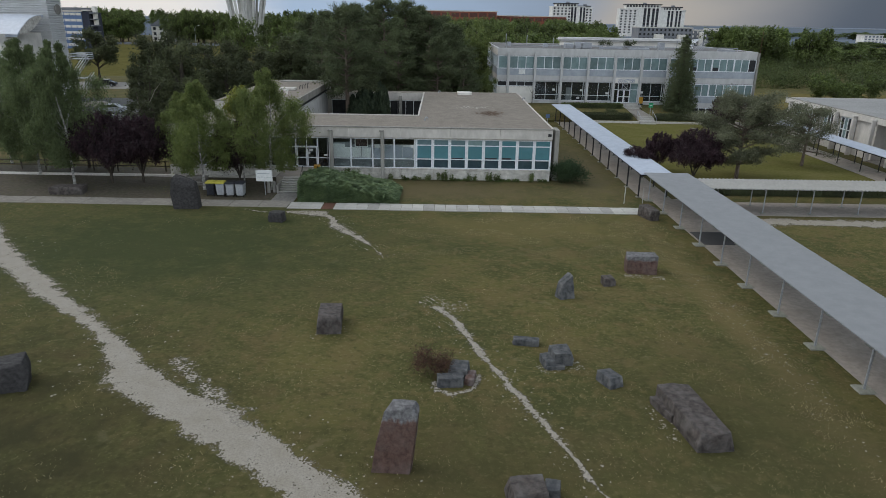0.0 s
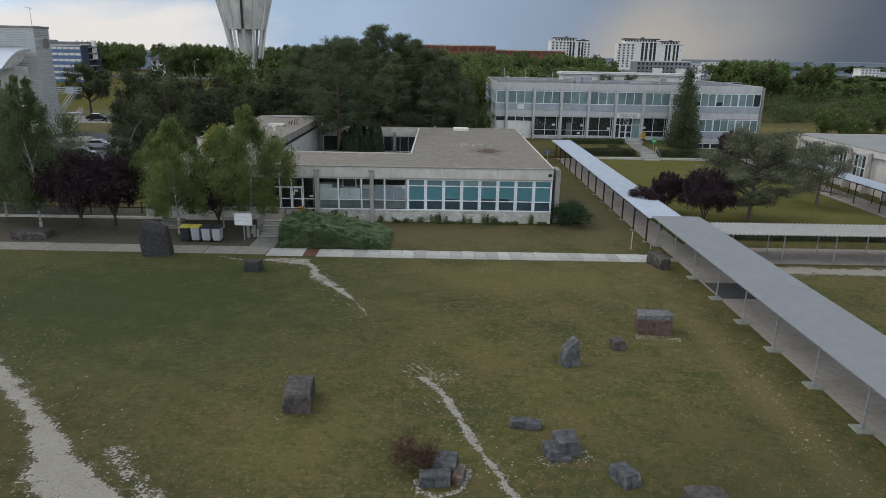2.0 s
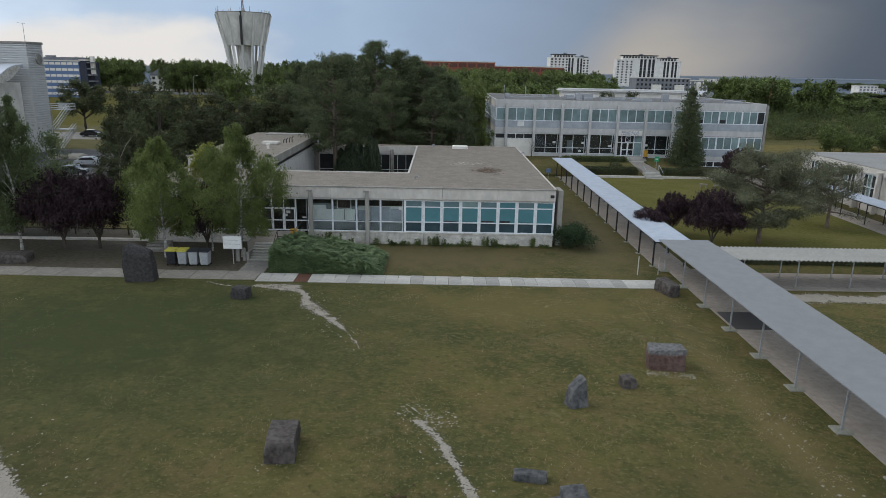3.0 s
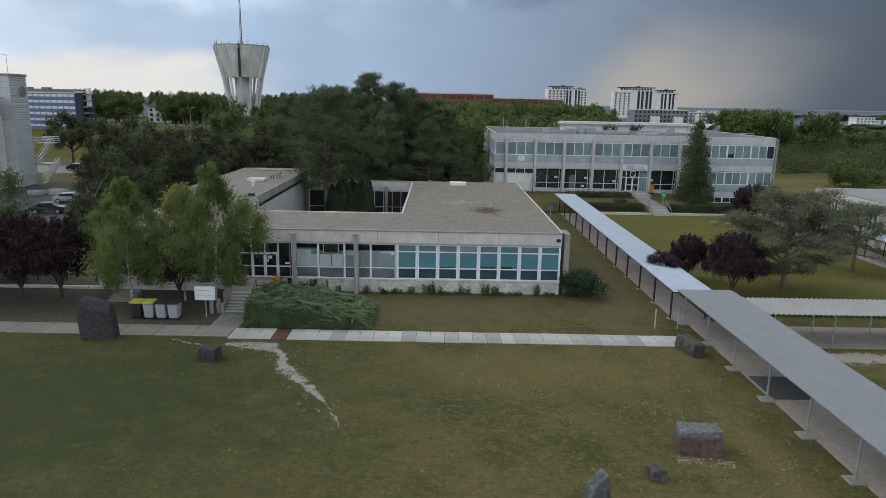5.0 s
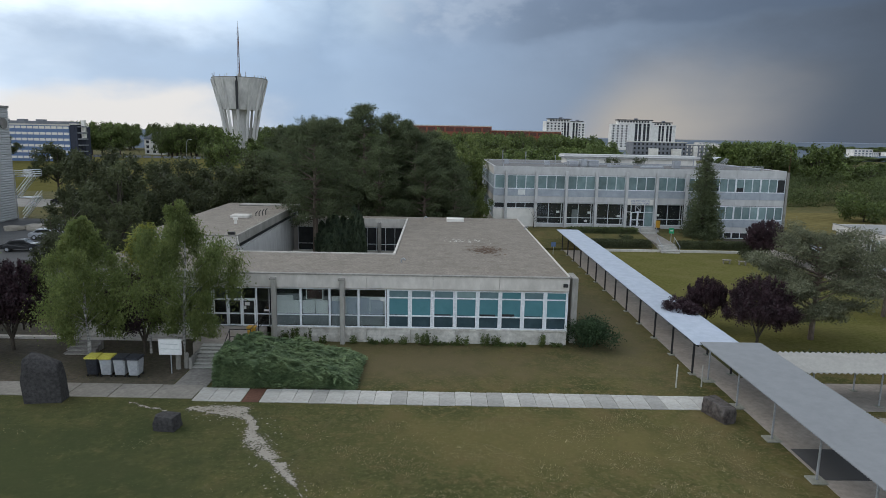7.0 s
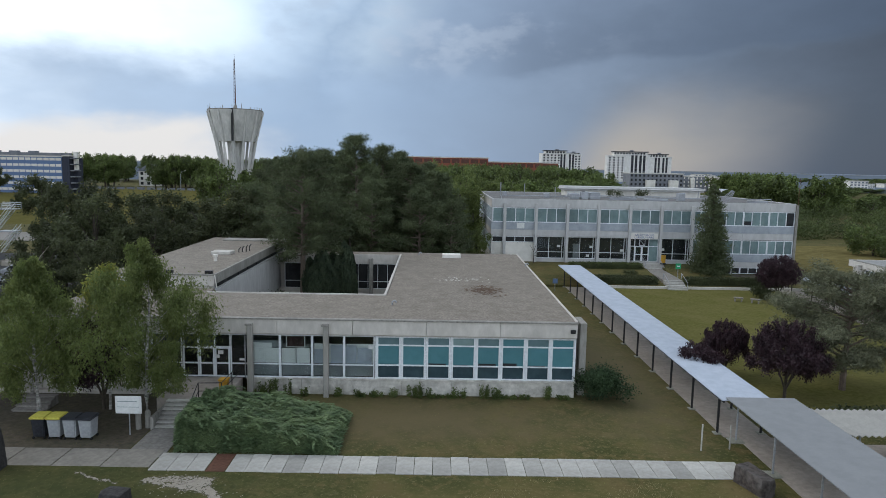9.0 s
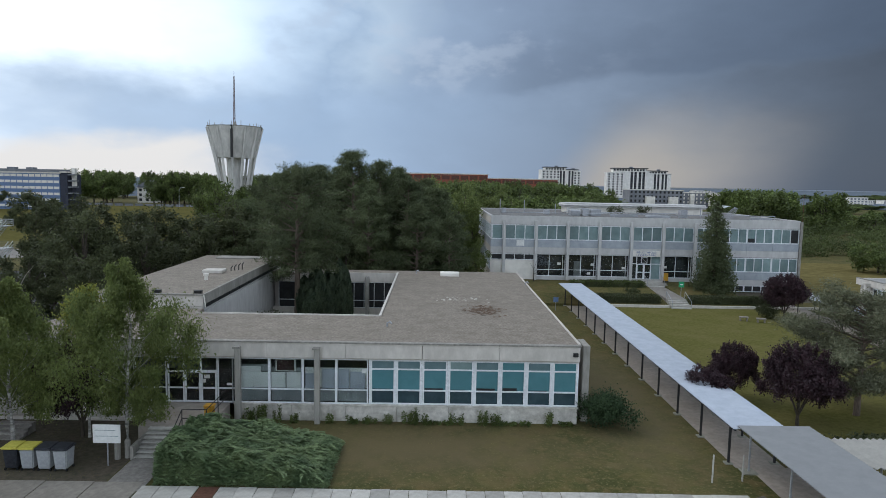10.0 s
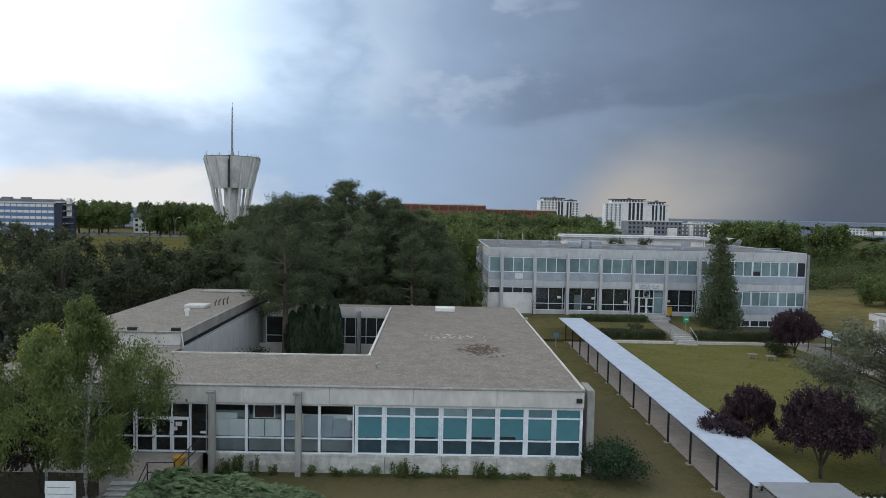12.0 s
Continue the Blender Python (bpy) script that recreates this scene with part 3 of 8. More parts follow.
def ragged_strip(name, left, right, material, z, label, category, ragged=0.16, step=0.16, fray=0.5, thin=0.0):
    """A flat worn strip between two edge lines, with a frayed outline."""
    def along(line):
        pts = [Vector((x, y, 0)) for x, y in line]
        total = [0]
        for a, b in zip(pts, pts[1:]):
            total.append(total[-1] + (b - a).length)
        return pts, total

    def point(line, f):
        pts, total = along(line)
        d = f * total[-1]
        for i in range(len(pts) - 1):
            if d <= total[i + 1] or i == len(pts) - 2:
                return pts[i].lerp(pts[i + 1], (d - total[i]) / (total[i + 1] - total[i]))
    n = max(4, int(along(left)[1][-1] / step))
    bm = bmesh.new()
    edge = bm.verts.layers.float.new("border")
    rows = []
    for i in range(n + 1):
        a, b = point(left, i / n), point(right, i / n)
        way = (b - a).normalized()
        ja = noise.noise(a * 0.8) * ragged * 1.5 + noise.noise(a * 2.6) * ragged
        jb = noise.noise(b * 0.8 + Vector((9, 0, 0))) * ragged * 1.5 + noise.noise(b * 2.6) * ragged
        a, b = a + way * ja, b + way * jb
        width = (b - a).length
        w0, w1 = fray * (0.7 + 0.9 * max(0, noise.noise(a * 0.33 + Vector((0, 4, 0))) + 0.3)), fray * (0.7 + 0.9 * max(0, noise.noise(b * 0.33) + 0.3))
        row = []
        for d, e in ((-w0, 1.25), (0, 0.62), (min(0.3, 0.3 * width), 0.12), (0.5 * width, 0.0), (width - min(0.3, 0.3 * width), 0.12), (width, 0.62), (width + w1, 1.25)):
            v = bm.verts.new((*(a + way * d).xy, z + 0.012 * max(0, math.sin(math.pi * min(1, max(0, d / width))))))
            v[edge] = e + thin + (1.0 if i in (0, n) else 0.0)
            row.append(v)
        rows.append(row)
    for a, b in zip(rows, rows[1:]):
        for k in range(6):
            bm.faces.new((a[k], a[k + 1], b[k + 1], b[k]))
    return tagged(part(name, bm, material), label, category, kind="structure")


ground_sheet()


def mown_sheet(name, x0, x1, y0, y1, z, material, label, category):
    bm = bmesh.new()
    n = 24
    lo = [bm.verts.new((x0 + (x1 - x0) * i / n, y0 + random.uniform(-0.12, 0.12), z)) for i in range(n + 1)]
    hi = [bm.verts.new((x0 + (x1 - x0) * i / n, y1 + random.uniform(-0.12, 0.12), z)) for i in range(n + 1)]
    for i in range(n):
        bm.faces.new((lo[i], lo[i + 1], hi[i + 1], hi[i]))
    return tagged(part(name, bm, material), label, category, kind="structure")


# bare ground under the trees, paths and paved areas
mown_sheet("bare_ground", -48, -12.2, -8.9, 3.5, 0.006, SOIL, "bare brown soil with leaf litter under trees", "soil")
mown_sheet("car_park", -66, -26, 14, 62, 0.008, ASPHALT, "worn grey asphalt car park", "car park")
mown_sheet("access_road", -110, -58, 78, 92, 0.010, PAVING, "pale grey access road", "road")
mown_sheet("back_lawn", 24.45, 47.1, -3.0, 40.5, 0.007, mat("back_lawn_grass", (0.084, 0.084, 0.026), (0.130, 0.122, 0.042), scale=3, rough=1.0, spec=0.0, stain=0.5, stain_scale=0.3, stain_color=(0.155, 0.130, 0.058)), "mown green lawn in front of the library", "lawn")
mown_sheet("back_yard", 4, 60, 45.5, 53, 0.004, SOIL, "dry ground beside the library", "soil")
ragged_strip("chalk_path", [(-47, -9.9), (-35, -13.5), (-30.0, -17.0), (-27.1, -20.8), (-22.9, -25.0), (-19.8, -28.1), (-16.6, -31.2), (-14.3, -33.5), (-13.1, -34.7), (-11.0, -36.9), (-8.2, -39.2), (-5.6, -40.9), (-2.8, -43.3), (0, -45.8), (5, -50), (16, -62)],
             [(-49, -12), (-37, -16), (-28.6, -22), (-24.8, -25.3), (-21.1, -28.6), (-18.0, -31.4), (-15.5, -33.2), (-13.7, -35.3), (-12.6, -36.9), (-11.6, -38.9), (-9.5, -40.5), (-7.4, -42), (-4.4, -44.3), (-2.1, -46), (3, -51), (13, -63)],
             CHALK_WORN, 0.010, "wide trodden white chalk path through grass", "path", ragged=0.20, fray=0.55)
ragged_strip("chalk_trail", [(1.7, -30.3), (3.1, -32.2), (3.9, -34.8), (4.8, -37.2), (6.0, -40.2), (7.0, -42.8), (7.6, -44.7), (10.3, -52)],
             [(2.6, -30.2), (3.6, -32.2), (4.4, -34.9), (5.2, -37.2), (6.4, -40.1), (7.25, -42.8), (7.95, -44.7), (10.7, -52)],
             CHALK_WORN, 0.011, "narrow trodden chalk trail through grass", "path", ragged=0.14, fray=0.5, thin=0.24)
ragged_strip("chalk_trail", [(-10.4, -12.4), (-8.5, -12.9), (-6.5, -13.6), (-5.7, -16.6), (-4.4, -17.9), (-3.6, -19.0), (-2.3, -20.5), (-1.2, -22.9)],
             [(-9.7, -11.7), (-6.8, -11.9), (-5.6, -13.8), (-5.0, -15.4), (-3.9, -17.3), (-3.1, -18.4), (-2.15, -20.5), (-1.15, -22.9)],
             CHALK_WORN, 0.012, "short worn chalk trail leading off the slab path", "path", ragged=0.18, fray=0.6, thin=0.28)
ragged_strip("chalk_patch", [(-9.5, -36.0), (-8.2, -37.6), (-6.3, -39.0), (-4.2, -41.6)], [(-10.0, -36.6), (-9.0, -38.4), (-7.2, -40.3), (-5.4, -42.2)],
             CHALK_WORN, 0.0095, "thin scattered chalk beside the wide path", "gravel", ragged=0.3, fray=1.1, thin=0.6)
ragged_strip("chalk_patch", [(-13.8, -11.3), (-12.4, -11.9), (-11.0, -12.3)], [(-13.6, -11.7), (-12.2, -12.4), (-10.9, -12.8)],
             CHALK_WORN, 0.0095, "thin scattered chalk beside the slab path", "gravel", ragged=0.3, fray=0.7, thin=0.55)
ragged_strip("rubble_strip", [(26.5, -11.9), (33, -12.1), (46, -12.4), (70, -12.6)], [(26.5, -13.4), (33, -13.8), (46, -14), (70, -14.2)],
             CHALK_WORN, 0.013, "pale rubble and gravel strip beside paving", "gravel", ragged=0.3, fray=0.7)
part("walkway_floor", boxes((21.2, 24.4, -64, -6.2, -0.2, 0.03), (20.5, 23.2, -6.2, 46, -0.2, 0.03)), WALKFLOOR, None, "grey concrete floor under the covered walkway", kind="structure")["category"] = "pavement"
part("cross_walkway_floor", boxes((24.4, 72, -11.2, -7.0, -0.2, 0.035)), WALKFLOOR, None, "grey concrete floor under the cross walkway", kind="structure")["category"] = "pavement"
part("side_walkway_floor", boxes((47.2, 50.6, -7.0, 44, -0.2, 0.025)), WALKFLOOR, None, "pale concrete path under the side walkway", kind="structure")["category"] = "pavement"
part("dark_mat", boxes((21.35, 24.3, -19.0, -16.0, 0.03, 0.05)), ASPHALT, None, "dark asphalt patch in the walkway floor", kind="structure")["category"] = "pavement"


# ---- school building ----
def window_unit(parent, x0, x1, y, z0, z1, bars_x, bars_z, panes, width=0.06, name="window", frame_mat=None):
    """A framed window facing -y: a frame with bars, and a pane in each field; panes(i, j) gives the pane's material and setback."""
    fm = frame_mat or WHITE
    xs, zs = [x0, *bars_x, x1], [z0, *bars_z, z1]
    bm = lattice(xs, zs, width, y - 0.05, y + 0.06)
    w = part(name, bm, fm, parent)
    for i, (a, b) in enumerate(zip(xs, xs[1:])):
        for j, (c, d) in enumerate(zip(zs, zs[1:])):
            m, back = panes(i, j)
            if m is None:
                continue
            p = part("pane", boxes((a + width / 2, b - width / 2, y + back, y + back + 0.012, c + width / 2, d - width / 2)), m, w)
            if m is PANE:
                p.visible_shadow = False
    return w


RR = random.Random(11)


def school():
    s = thing("school_building", "single-storey concrete school building with flat gravel roof and teal windows", "building")
    top = 5.1
    # roof decks round the courtyard, butted end to end
    part("roof", boxes((-13.7, 13.1, 0.02, 8.0, 4.75, top)), GRAVEL, s, "flat gravel roof")
    part("roof", boxes((-0.1, 13.1, 8.0, 33.0, 4.75, top)), GRAVEL, s, "flat gravel roof")
    part("roof", boxes((-13.7, -0.1, 31.0, 33.0, 4.75, top)), GRAVEL, s, "flat gravel roof")
    part("roof", boxes((-22.5, -13.7, 0.02, 9.7, 4.75, top)), GRAVEL, s, "flat gravel roof")
    part("ceiling", boxes((-24, 13.0, 0.3, 7.9, 4.0, 4.1)), CREAM, s)
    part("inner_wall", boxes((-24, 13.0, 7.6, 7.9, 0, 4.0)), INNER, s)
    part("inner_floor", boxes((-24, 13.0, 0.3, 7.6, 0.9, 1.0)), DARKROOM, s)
    # fascia panels with open joints
    xs = [-24, -20.8, -16.0, -11.2, -6.4, -1.5, 3.3, 8.1, 13.15]
    for a, b in zip(xs, xs[1:]):
        part("fascia_panel", soft_box(a + 0.012, b - 0.012, -0.30, -0.12, 4.12, 5.06, 0.012, 1), CONCRETE, s)
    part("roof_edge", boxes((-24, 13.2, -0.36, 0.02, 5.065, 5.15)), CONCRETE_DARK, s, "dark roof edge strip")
    part("soffit", boxes((-24, 13.1, -0.12, 0.16, 4.02, 4.12)), CONCRETE, s)
    part("roof_edge", boxes((13.1, 13.22, 0.03, 33, 5.02, 5.19)), CONCRETE, s, "pale roof edge strip")
    part("roof_edge", boxes((-0.12, 0.05, 8.05, 31, 5.02, 5.19)), CONCRETE, s, "pale roof edge strip")
    part("roof_edge", boxes((-13.7, 0.05, 7.9, 8.05, 5.02, 5.19)), CONCRETE, s, "pale roof edge strip")
    part("fascia_panel", boxes((-12.5, -0.12, 30.9, 31.05, 4.05, 5.1)), CONCRETE, s)
    part("courtyard_wall", boxes((-13.7, -0.12, 31.0, 31.2, 0, 1.2)), CONCRETE, s)
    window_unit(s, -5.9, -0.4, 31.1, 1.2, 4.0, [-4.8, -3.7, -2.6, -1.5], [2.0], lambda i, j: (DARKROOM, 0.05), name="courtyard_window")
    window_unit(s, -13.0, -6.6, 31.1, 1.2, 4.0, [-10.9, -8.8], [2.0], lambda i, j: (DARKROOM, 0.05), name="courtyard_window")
    part("column", soft_box(-3.5, -3.1, 30.3, 30.9, 0, 4.7, 0.03, 1), CONCRETE_DARK, s)
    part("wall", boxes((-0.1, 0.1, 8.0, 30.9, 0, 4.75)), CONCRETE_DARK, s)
    part("wall", boxes((12.95, 13.1, 0.3, 33, 0, 4.75)), CONCRETE, s)
    part("wall", boxes((-24, 13.1, 32.8, 33, 0, 4.75)), CONCRETE, s)
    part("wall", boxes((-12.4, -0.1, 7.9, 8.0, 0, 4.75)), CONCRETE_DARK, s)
    # plinth and sill
    xs = [-8.5, -4.9, -1.5, 1.7, 5.0, 8.2, 11.4, 13.15]
    for a, b in zip(xs, xs[1:]):
        part("plinth_panel", soft_box(a + 0.008, b - 0.008, -0.02, 0.25, -0.3, 1.02, 0.012, 1), PLINTH, s)
    part("sill", boxes((-8.5, 13.2, -0.12, 0.25, 1.02, 1.10)), PLINTH, s, "projecting stained window sill")
    # eight teal bays, each with a pair of upright bars between
    p = 1.642
    for i in range(8):
        a, b = i * p + 0.10, (i + 1) * p - 0.10
        top_m = (TEAL_PALE, TEAL_PALE, TEAL_PALE, BLIND_GREY, TEAL_PALE, TEAL, TEAL_PALE, TEAL)[i]
        gap = (0.03, 0.0, 0.10, 0.03, 0.14, 0.18, 0.05, 0.0)[i]
        def panes(k, j, top_m=top_m):
            return ((TEAL_DARK, 0.02), (TEAL, 0.03), (top_m, 0.02))[j]
        w = window_unit(s, a, b, 0.06, 1.16, 3.94, [], [2.03, 3.38], panes, width=0.085, name="window")
        if gap:
            part("open_gap", boxes((a + 0.07, b - 0.07 - (0.4 if i % 2 else 0.15), 0.068, 0.082, 2.075, 2.075 + gap)), DARKMETAL, w)
        part("mullion", boxes((i * p - 0.05, i * p + 0.05, 0.0, 0.10, 1.10, 4.02)), WHITE, s)
    part("mullion", boxes((13.05, 13.15, -0.01, 0.10, 1.10, 4.02)), WHITE, s)
    # clear glazed bays
    glass_pane = lambda i, j: (PANE, 0.02)
    for a, b in ((-8.3, -6.3), (-6.3, -4.2), (-4.2, -2.1), (-2.1, -0.1)):
        window_unit(s, a + 0.04, b - 0.04, 0.06, 1.14, 3.96, [], [2.0], glass_pane, width=0.07)
    for a, b in ((-16.8, -14.7), (-14.7, -12.7), (-19.0, -16.8), (-21.2, -19.0)):
        window_unit(s, a + 0.04, b - 0.04, 0.06, 1.14, 3.96, [], [2.0], glass_pane, width=0.07)
    part("plinth_panel", boxes((-24, -12.7, -0.02, 0.25, -0.3, 1.1)), PLINTH, s)
    # entrance: side lights and a pair of glazed doors under a transom
    window_unit(s, -12.6, -11.65, 0.06, 1.12, 3.96, [], [2.0, 3.05], glass_pane, width=0.08, name="side_light")
    window_unit(s, -9.5, -8.4, 0.06, 1.12, 3.96, [], [2.0], glass_pane, width=0.08, name="side_light")
    window_unit(s, -11.6, -9.55, 0.06, 3.1, 3.96, [-10.57], [], glass_pane, width=0.07, name="transom_light")
    for a, b, h in ((-11.56, -10.6, -10.7), (-10.54, -9.6, -10.42)):
        d = window_unit(s, a + 0.03, b - 0.03, 0.05, 1.14, 3.03, [], [2.0], glass_pane, width=0.09, name="door")
        bm = bmesh.new()
        tube(bm, [(h, -0.03, 1.95), (h, -0.03, 2.35)], [0.02, 0.02], 6)
        part("handle", bm, GALV, d)
    for a, b, c, d in ((-10.35, -10.0, 2.62, 2.86), (-10.5, -10.25, 2.35, 2.58), (-8.95, -8.6, 2.2, 2.35), (-0.5, -0.2, 3.1, 3.35)):
        part("notice", boxes((a, b, 0.015, 0.022, c, d)), PAPER, s)
    part("wall_lamp", soft_box(-12.0, -11.5, -0.58, -0.30, 4.45, 4.6, 0.03, 2), CONCRETE_DARK, s)
    part("notice", boxes((-11.2, -10.95, -0.32, -0.302, 4.4, 4.7)), GALV, s)
    part("wall_lamp", soft_box(12.68, 13.0, -0.46, -0.30, 4.45, 4.7, 0.02, 2), DARKMETAL, s)
    part("drain_pipe", tube(bmesh.new(), [(-8.55, -0.08, 1.1), (-8.55, -0.08, 3.9)], [0.04, 0.04], 6), GALV, s)
    # front columns with bracket heads, and the end pier
    for x in (-8.1, -3.2):
        bm = boxes((x - 0.165, x + 0.165, -0.66, -0.30, -0.3, 4.72))
        bmesh.ops.bevel(bm, geom=[e for e in bm.edges if abs(e.verts[0].co.z - e.verts[1].co.z) > 1], offset=0.025, segments=1, affect="EDGES")
        c = part("column", bm, COLUMN, s)
        part("column_head", boxes((x - 0.27, x + 0.165, -0.70, -0.30, 4.72, 4.83)), CONCRETE_DARK, c)
    part("end_pier", soft_box(13.5, 13.95, 0.5, 2.4, -0.3, 4.95, 0.03, 1), COLUMN, s, "grey concrete end pier")
    # inside, just behind the glass
    for a, b, c, d in ((-8.2, -7.35, 2.05, 3.05), (-7.3, -6.35, 2.05, 3.05), (-6.2, -5.3, 2.05, 3.05), (-5.25, -4.35, 2.05, 3.05)):
        part("white_board", boxes((a, b, 0.16, 0.19, c, d)), CREAM, s)
    part("poster_frame", boxes((-5.93, -4.67, 0.173, 0.19, 3.10, 3.92)), CREAM, s, "pale frame")
    part("poster", boxes((-5.85, -4.75, 0.14, 0.17, 3.17, 3.85)), POSTER, s, "dark red framed panel")
    for a, b, c, d in ((-4.1, -3.4, 2.05, 3.0), (-2.05, -1.3, 2.05, 3.3), (-3.0, -2.2, 2.05, 3.3), (-1.25, -0.3, 2.05, 3.15)):
        part("roller_blind", boxes((a, b, 0.17, 0.19, c, d)), BLUEGREY, s)
    for a, b in ((-8.2, -6.35), (-6.2, -4.3), (-4.1, -2.2), (-2.0, -0.15)):
        part("lower_blind", boxes((a, b, 0.20, 0.22, 1.2, 1.95)), BLIND_DULL, s)
    for a, b in ((-2.0, -0.2), (-4.1, -2.25), (-8.2, -6.9)):
        part("pale_screen", boxes((a, b, 0.30, 0.33, 2.05, 3.35)), CREAM, s)
    part("pale_screen", boxes((-8.2, -6.2, 0.34, 0.36, 3.05, 3.5)), BLIND_DULL, s)
    part("pale_screen", boxes((-6.2, -4.3, 0.34, 0.36, 3.05, 3.3)), BLIND_DULL, s)
    # wind-blown litter and a bare patch on the gravel
    for name, m, n, cx0, cy0, sx, sy, q0 in (("leaf_litter", LITTER, 260, 7.9, 10.8, 1.3, 1.9, 0.16), ("bare_grit", PLINTH, 60, 6.2, 15.6, 2.2, 1.3, 0.12)):
        bm = bmesh.new()
        for k in range(n):
            cx, cy, q = cx0 + RR.gauss(0, 0.5) * sx, cy0 + RR.gauss(0, 0.5) * sy, RR.uniform(0.3, 1.1) * q0
            vs = [bm.verts.new((cx + q * RR.uniform(0.4, 1.2) * math.cos(u), cy + q * RR.uniform(0.4, 1.4) * math.sin(u), 5.104 + 0.00012 * k)) for u in [i * math.tau / 6 for i in range(6)]]
            bm.faces.new(vs)
        part(name, bm, m, s, kind="stuff")
    # roof fittings
    part("roof_light", soft_box(4.6, 6.6, 29.2, 30.6, 5.05, 5.45, 0.04, 1), FARWHITE, s, "white roof light box")
    for x, y in ((0.75, 4.5), (2.0, 31.0), (13.0, 24.0)):
        bm = bmesh.new()
        tube(bm, [(x, y, 5.0), (x, y, 5.35), (x + 0.18, y, 5.45), (x + 0.3, y, 5.3)], [0.07, 0.07, 0.07, 0.07], 6)
        part("vent_pipe", bm, GALV, s)
    return s


def west_wing():
    w = thing("raised_wing", "taller concrete wing with flat gravel roof and clerestory strip", "building")
    part("wall", boxes((-22.4, -13.9, 10.1, 36, 0, 5.75)), LIBWALL, w)
    for a, b in ((-22.4, -18.8), (-18.8, -13.85)):
        part("fascia_panel", soft_box(a + 0.01, b - 0.01, 9.95, 10.1, 5.2, 6.08, 0.012, 1), CONCRETE, w)
    part("fascia_panel", boxes((-22.4, -13.85, 9.8, 10.0, 5.06, 5.16)), PLINTH, w)
    part("roof", boxes((-22.5, -13.75, 10.1, 36.1, 5.8, 6.1)), GRAVEL, w, "flat gravel roof")
    part("roof_edge", boxes((-13.85, -13.7, 9.95, 36.1, 5.40, 6.2)), COLUMN, w)
    part("roof_edge", boxes((-22.55, -13.7, 9.85, 10.1, 6.09, 6.18)), CONCRETE_DARK, w)
    for k in range(8):
        part("clerestory_pane", boxes((-13.86, -13.8, 10.4 + k * 3.0, 13.2 + k * 3.0, 5.06, 5.38)), DARKROOM, w)
    part("courtyard_wall", boxes((-13.9, -13.72, 10.1, 31, 0, 4.9)), LIBWALL, w)
    part("roof_light", soft_box(-18.0, -16.1, 21.5, 23.0, 6.1, 6.42, 0.05, 1), CONCRETE, w, "white roof light box")
    part("roof_light", soft_box(-20.5, -14.6, 33.0, 35.0, 6.1, 6.24, 0.03, 1), COLUMN, w, "white roof light box")
    for x, y in ((-18.0, 10.6), (-14.8, 10.6)):
        part("roof_drain", boxes((x, x + 0.6, y, y + 0.3, 6.1, 6.34)), DARKMETAL, w)
    bm = bmesh.new()
    tube(bm, [(-16.2, 17.5, 6.0), (-16.2, 17.5, 6.5)], [0.16, 0.16], 8)
    tube(bm, [(-16.2, 17.5, 6.5), (-16.2, 17.5, 6.7)], [0.24, 0.24], 8)
    part("roof_vent", bm, FARWHITE, w)
    bm = bmesh.new()
    for dx in (-0.5, -0.15, 0.25, 0.6):
        tube(bm, [(-15.5 + dx * 0.7, 24 + dx, 6.0), (-15.5 + dx * 0.7, 24 + dx, 6.5 + 0.2 * dx), (-15.35 + dx * 0.7, 24.1 + dx, 6.7 + 0.2 * dx)], [0.05, 0.05, 0.05], 6)
    part("vent_pipe", bm, DARKMETAL, w)
    part("drain_pipe", tube(bmesh.new(), [(-13.62, 9.9, 5.1), (-13.75, 9.85, 6.15)], [0.05, 0.05], 6), FARWHITE, w)
    return w


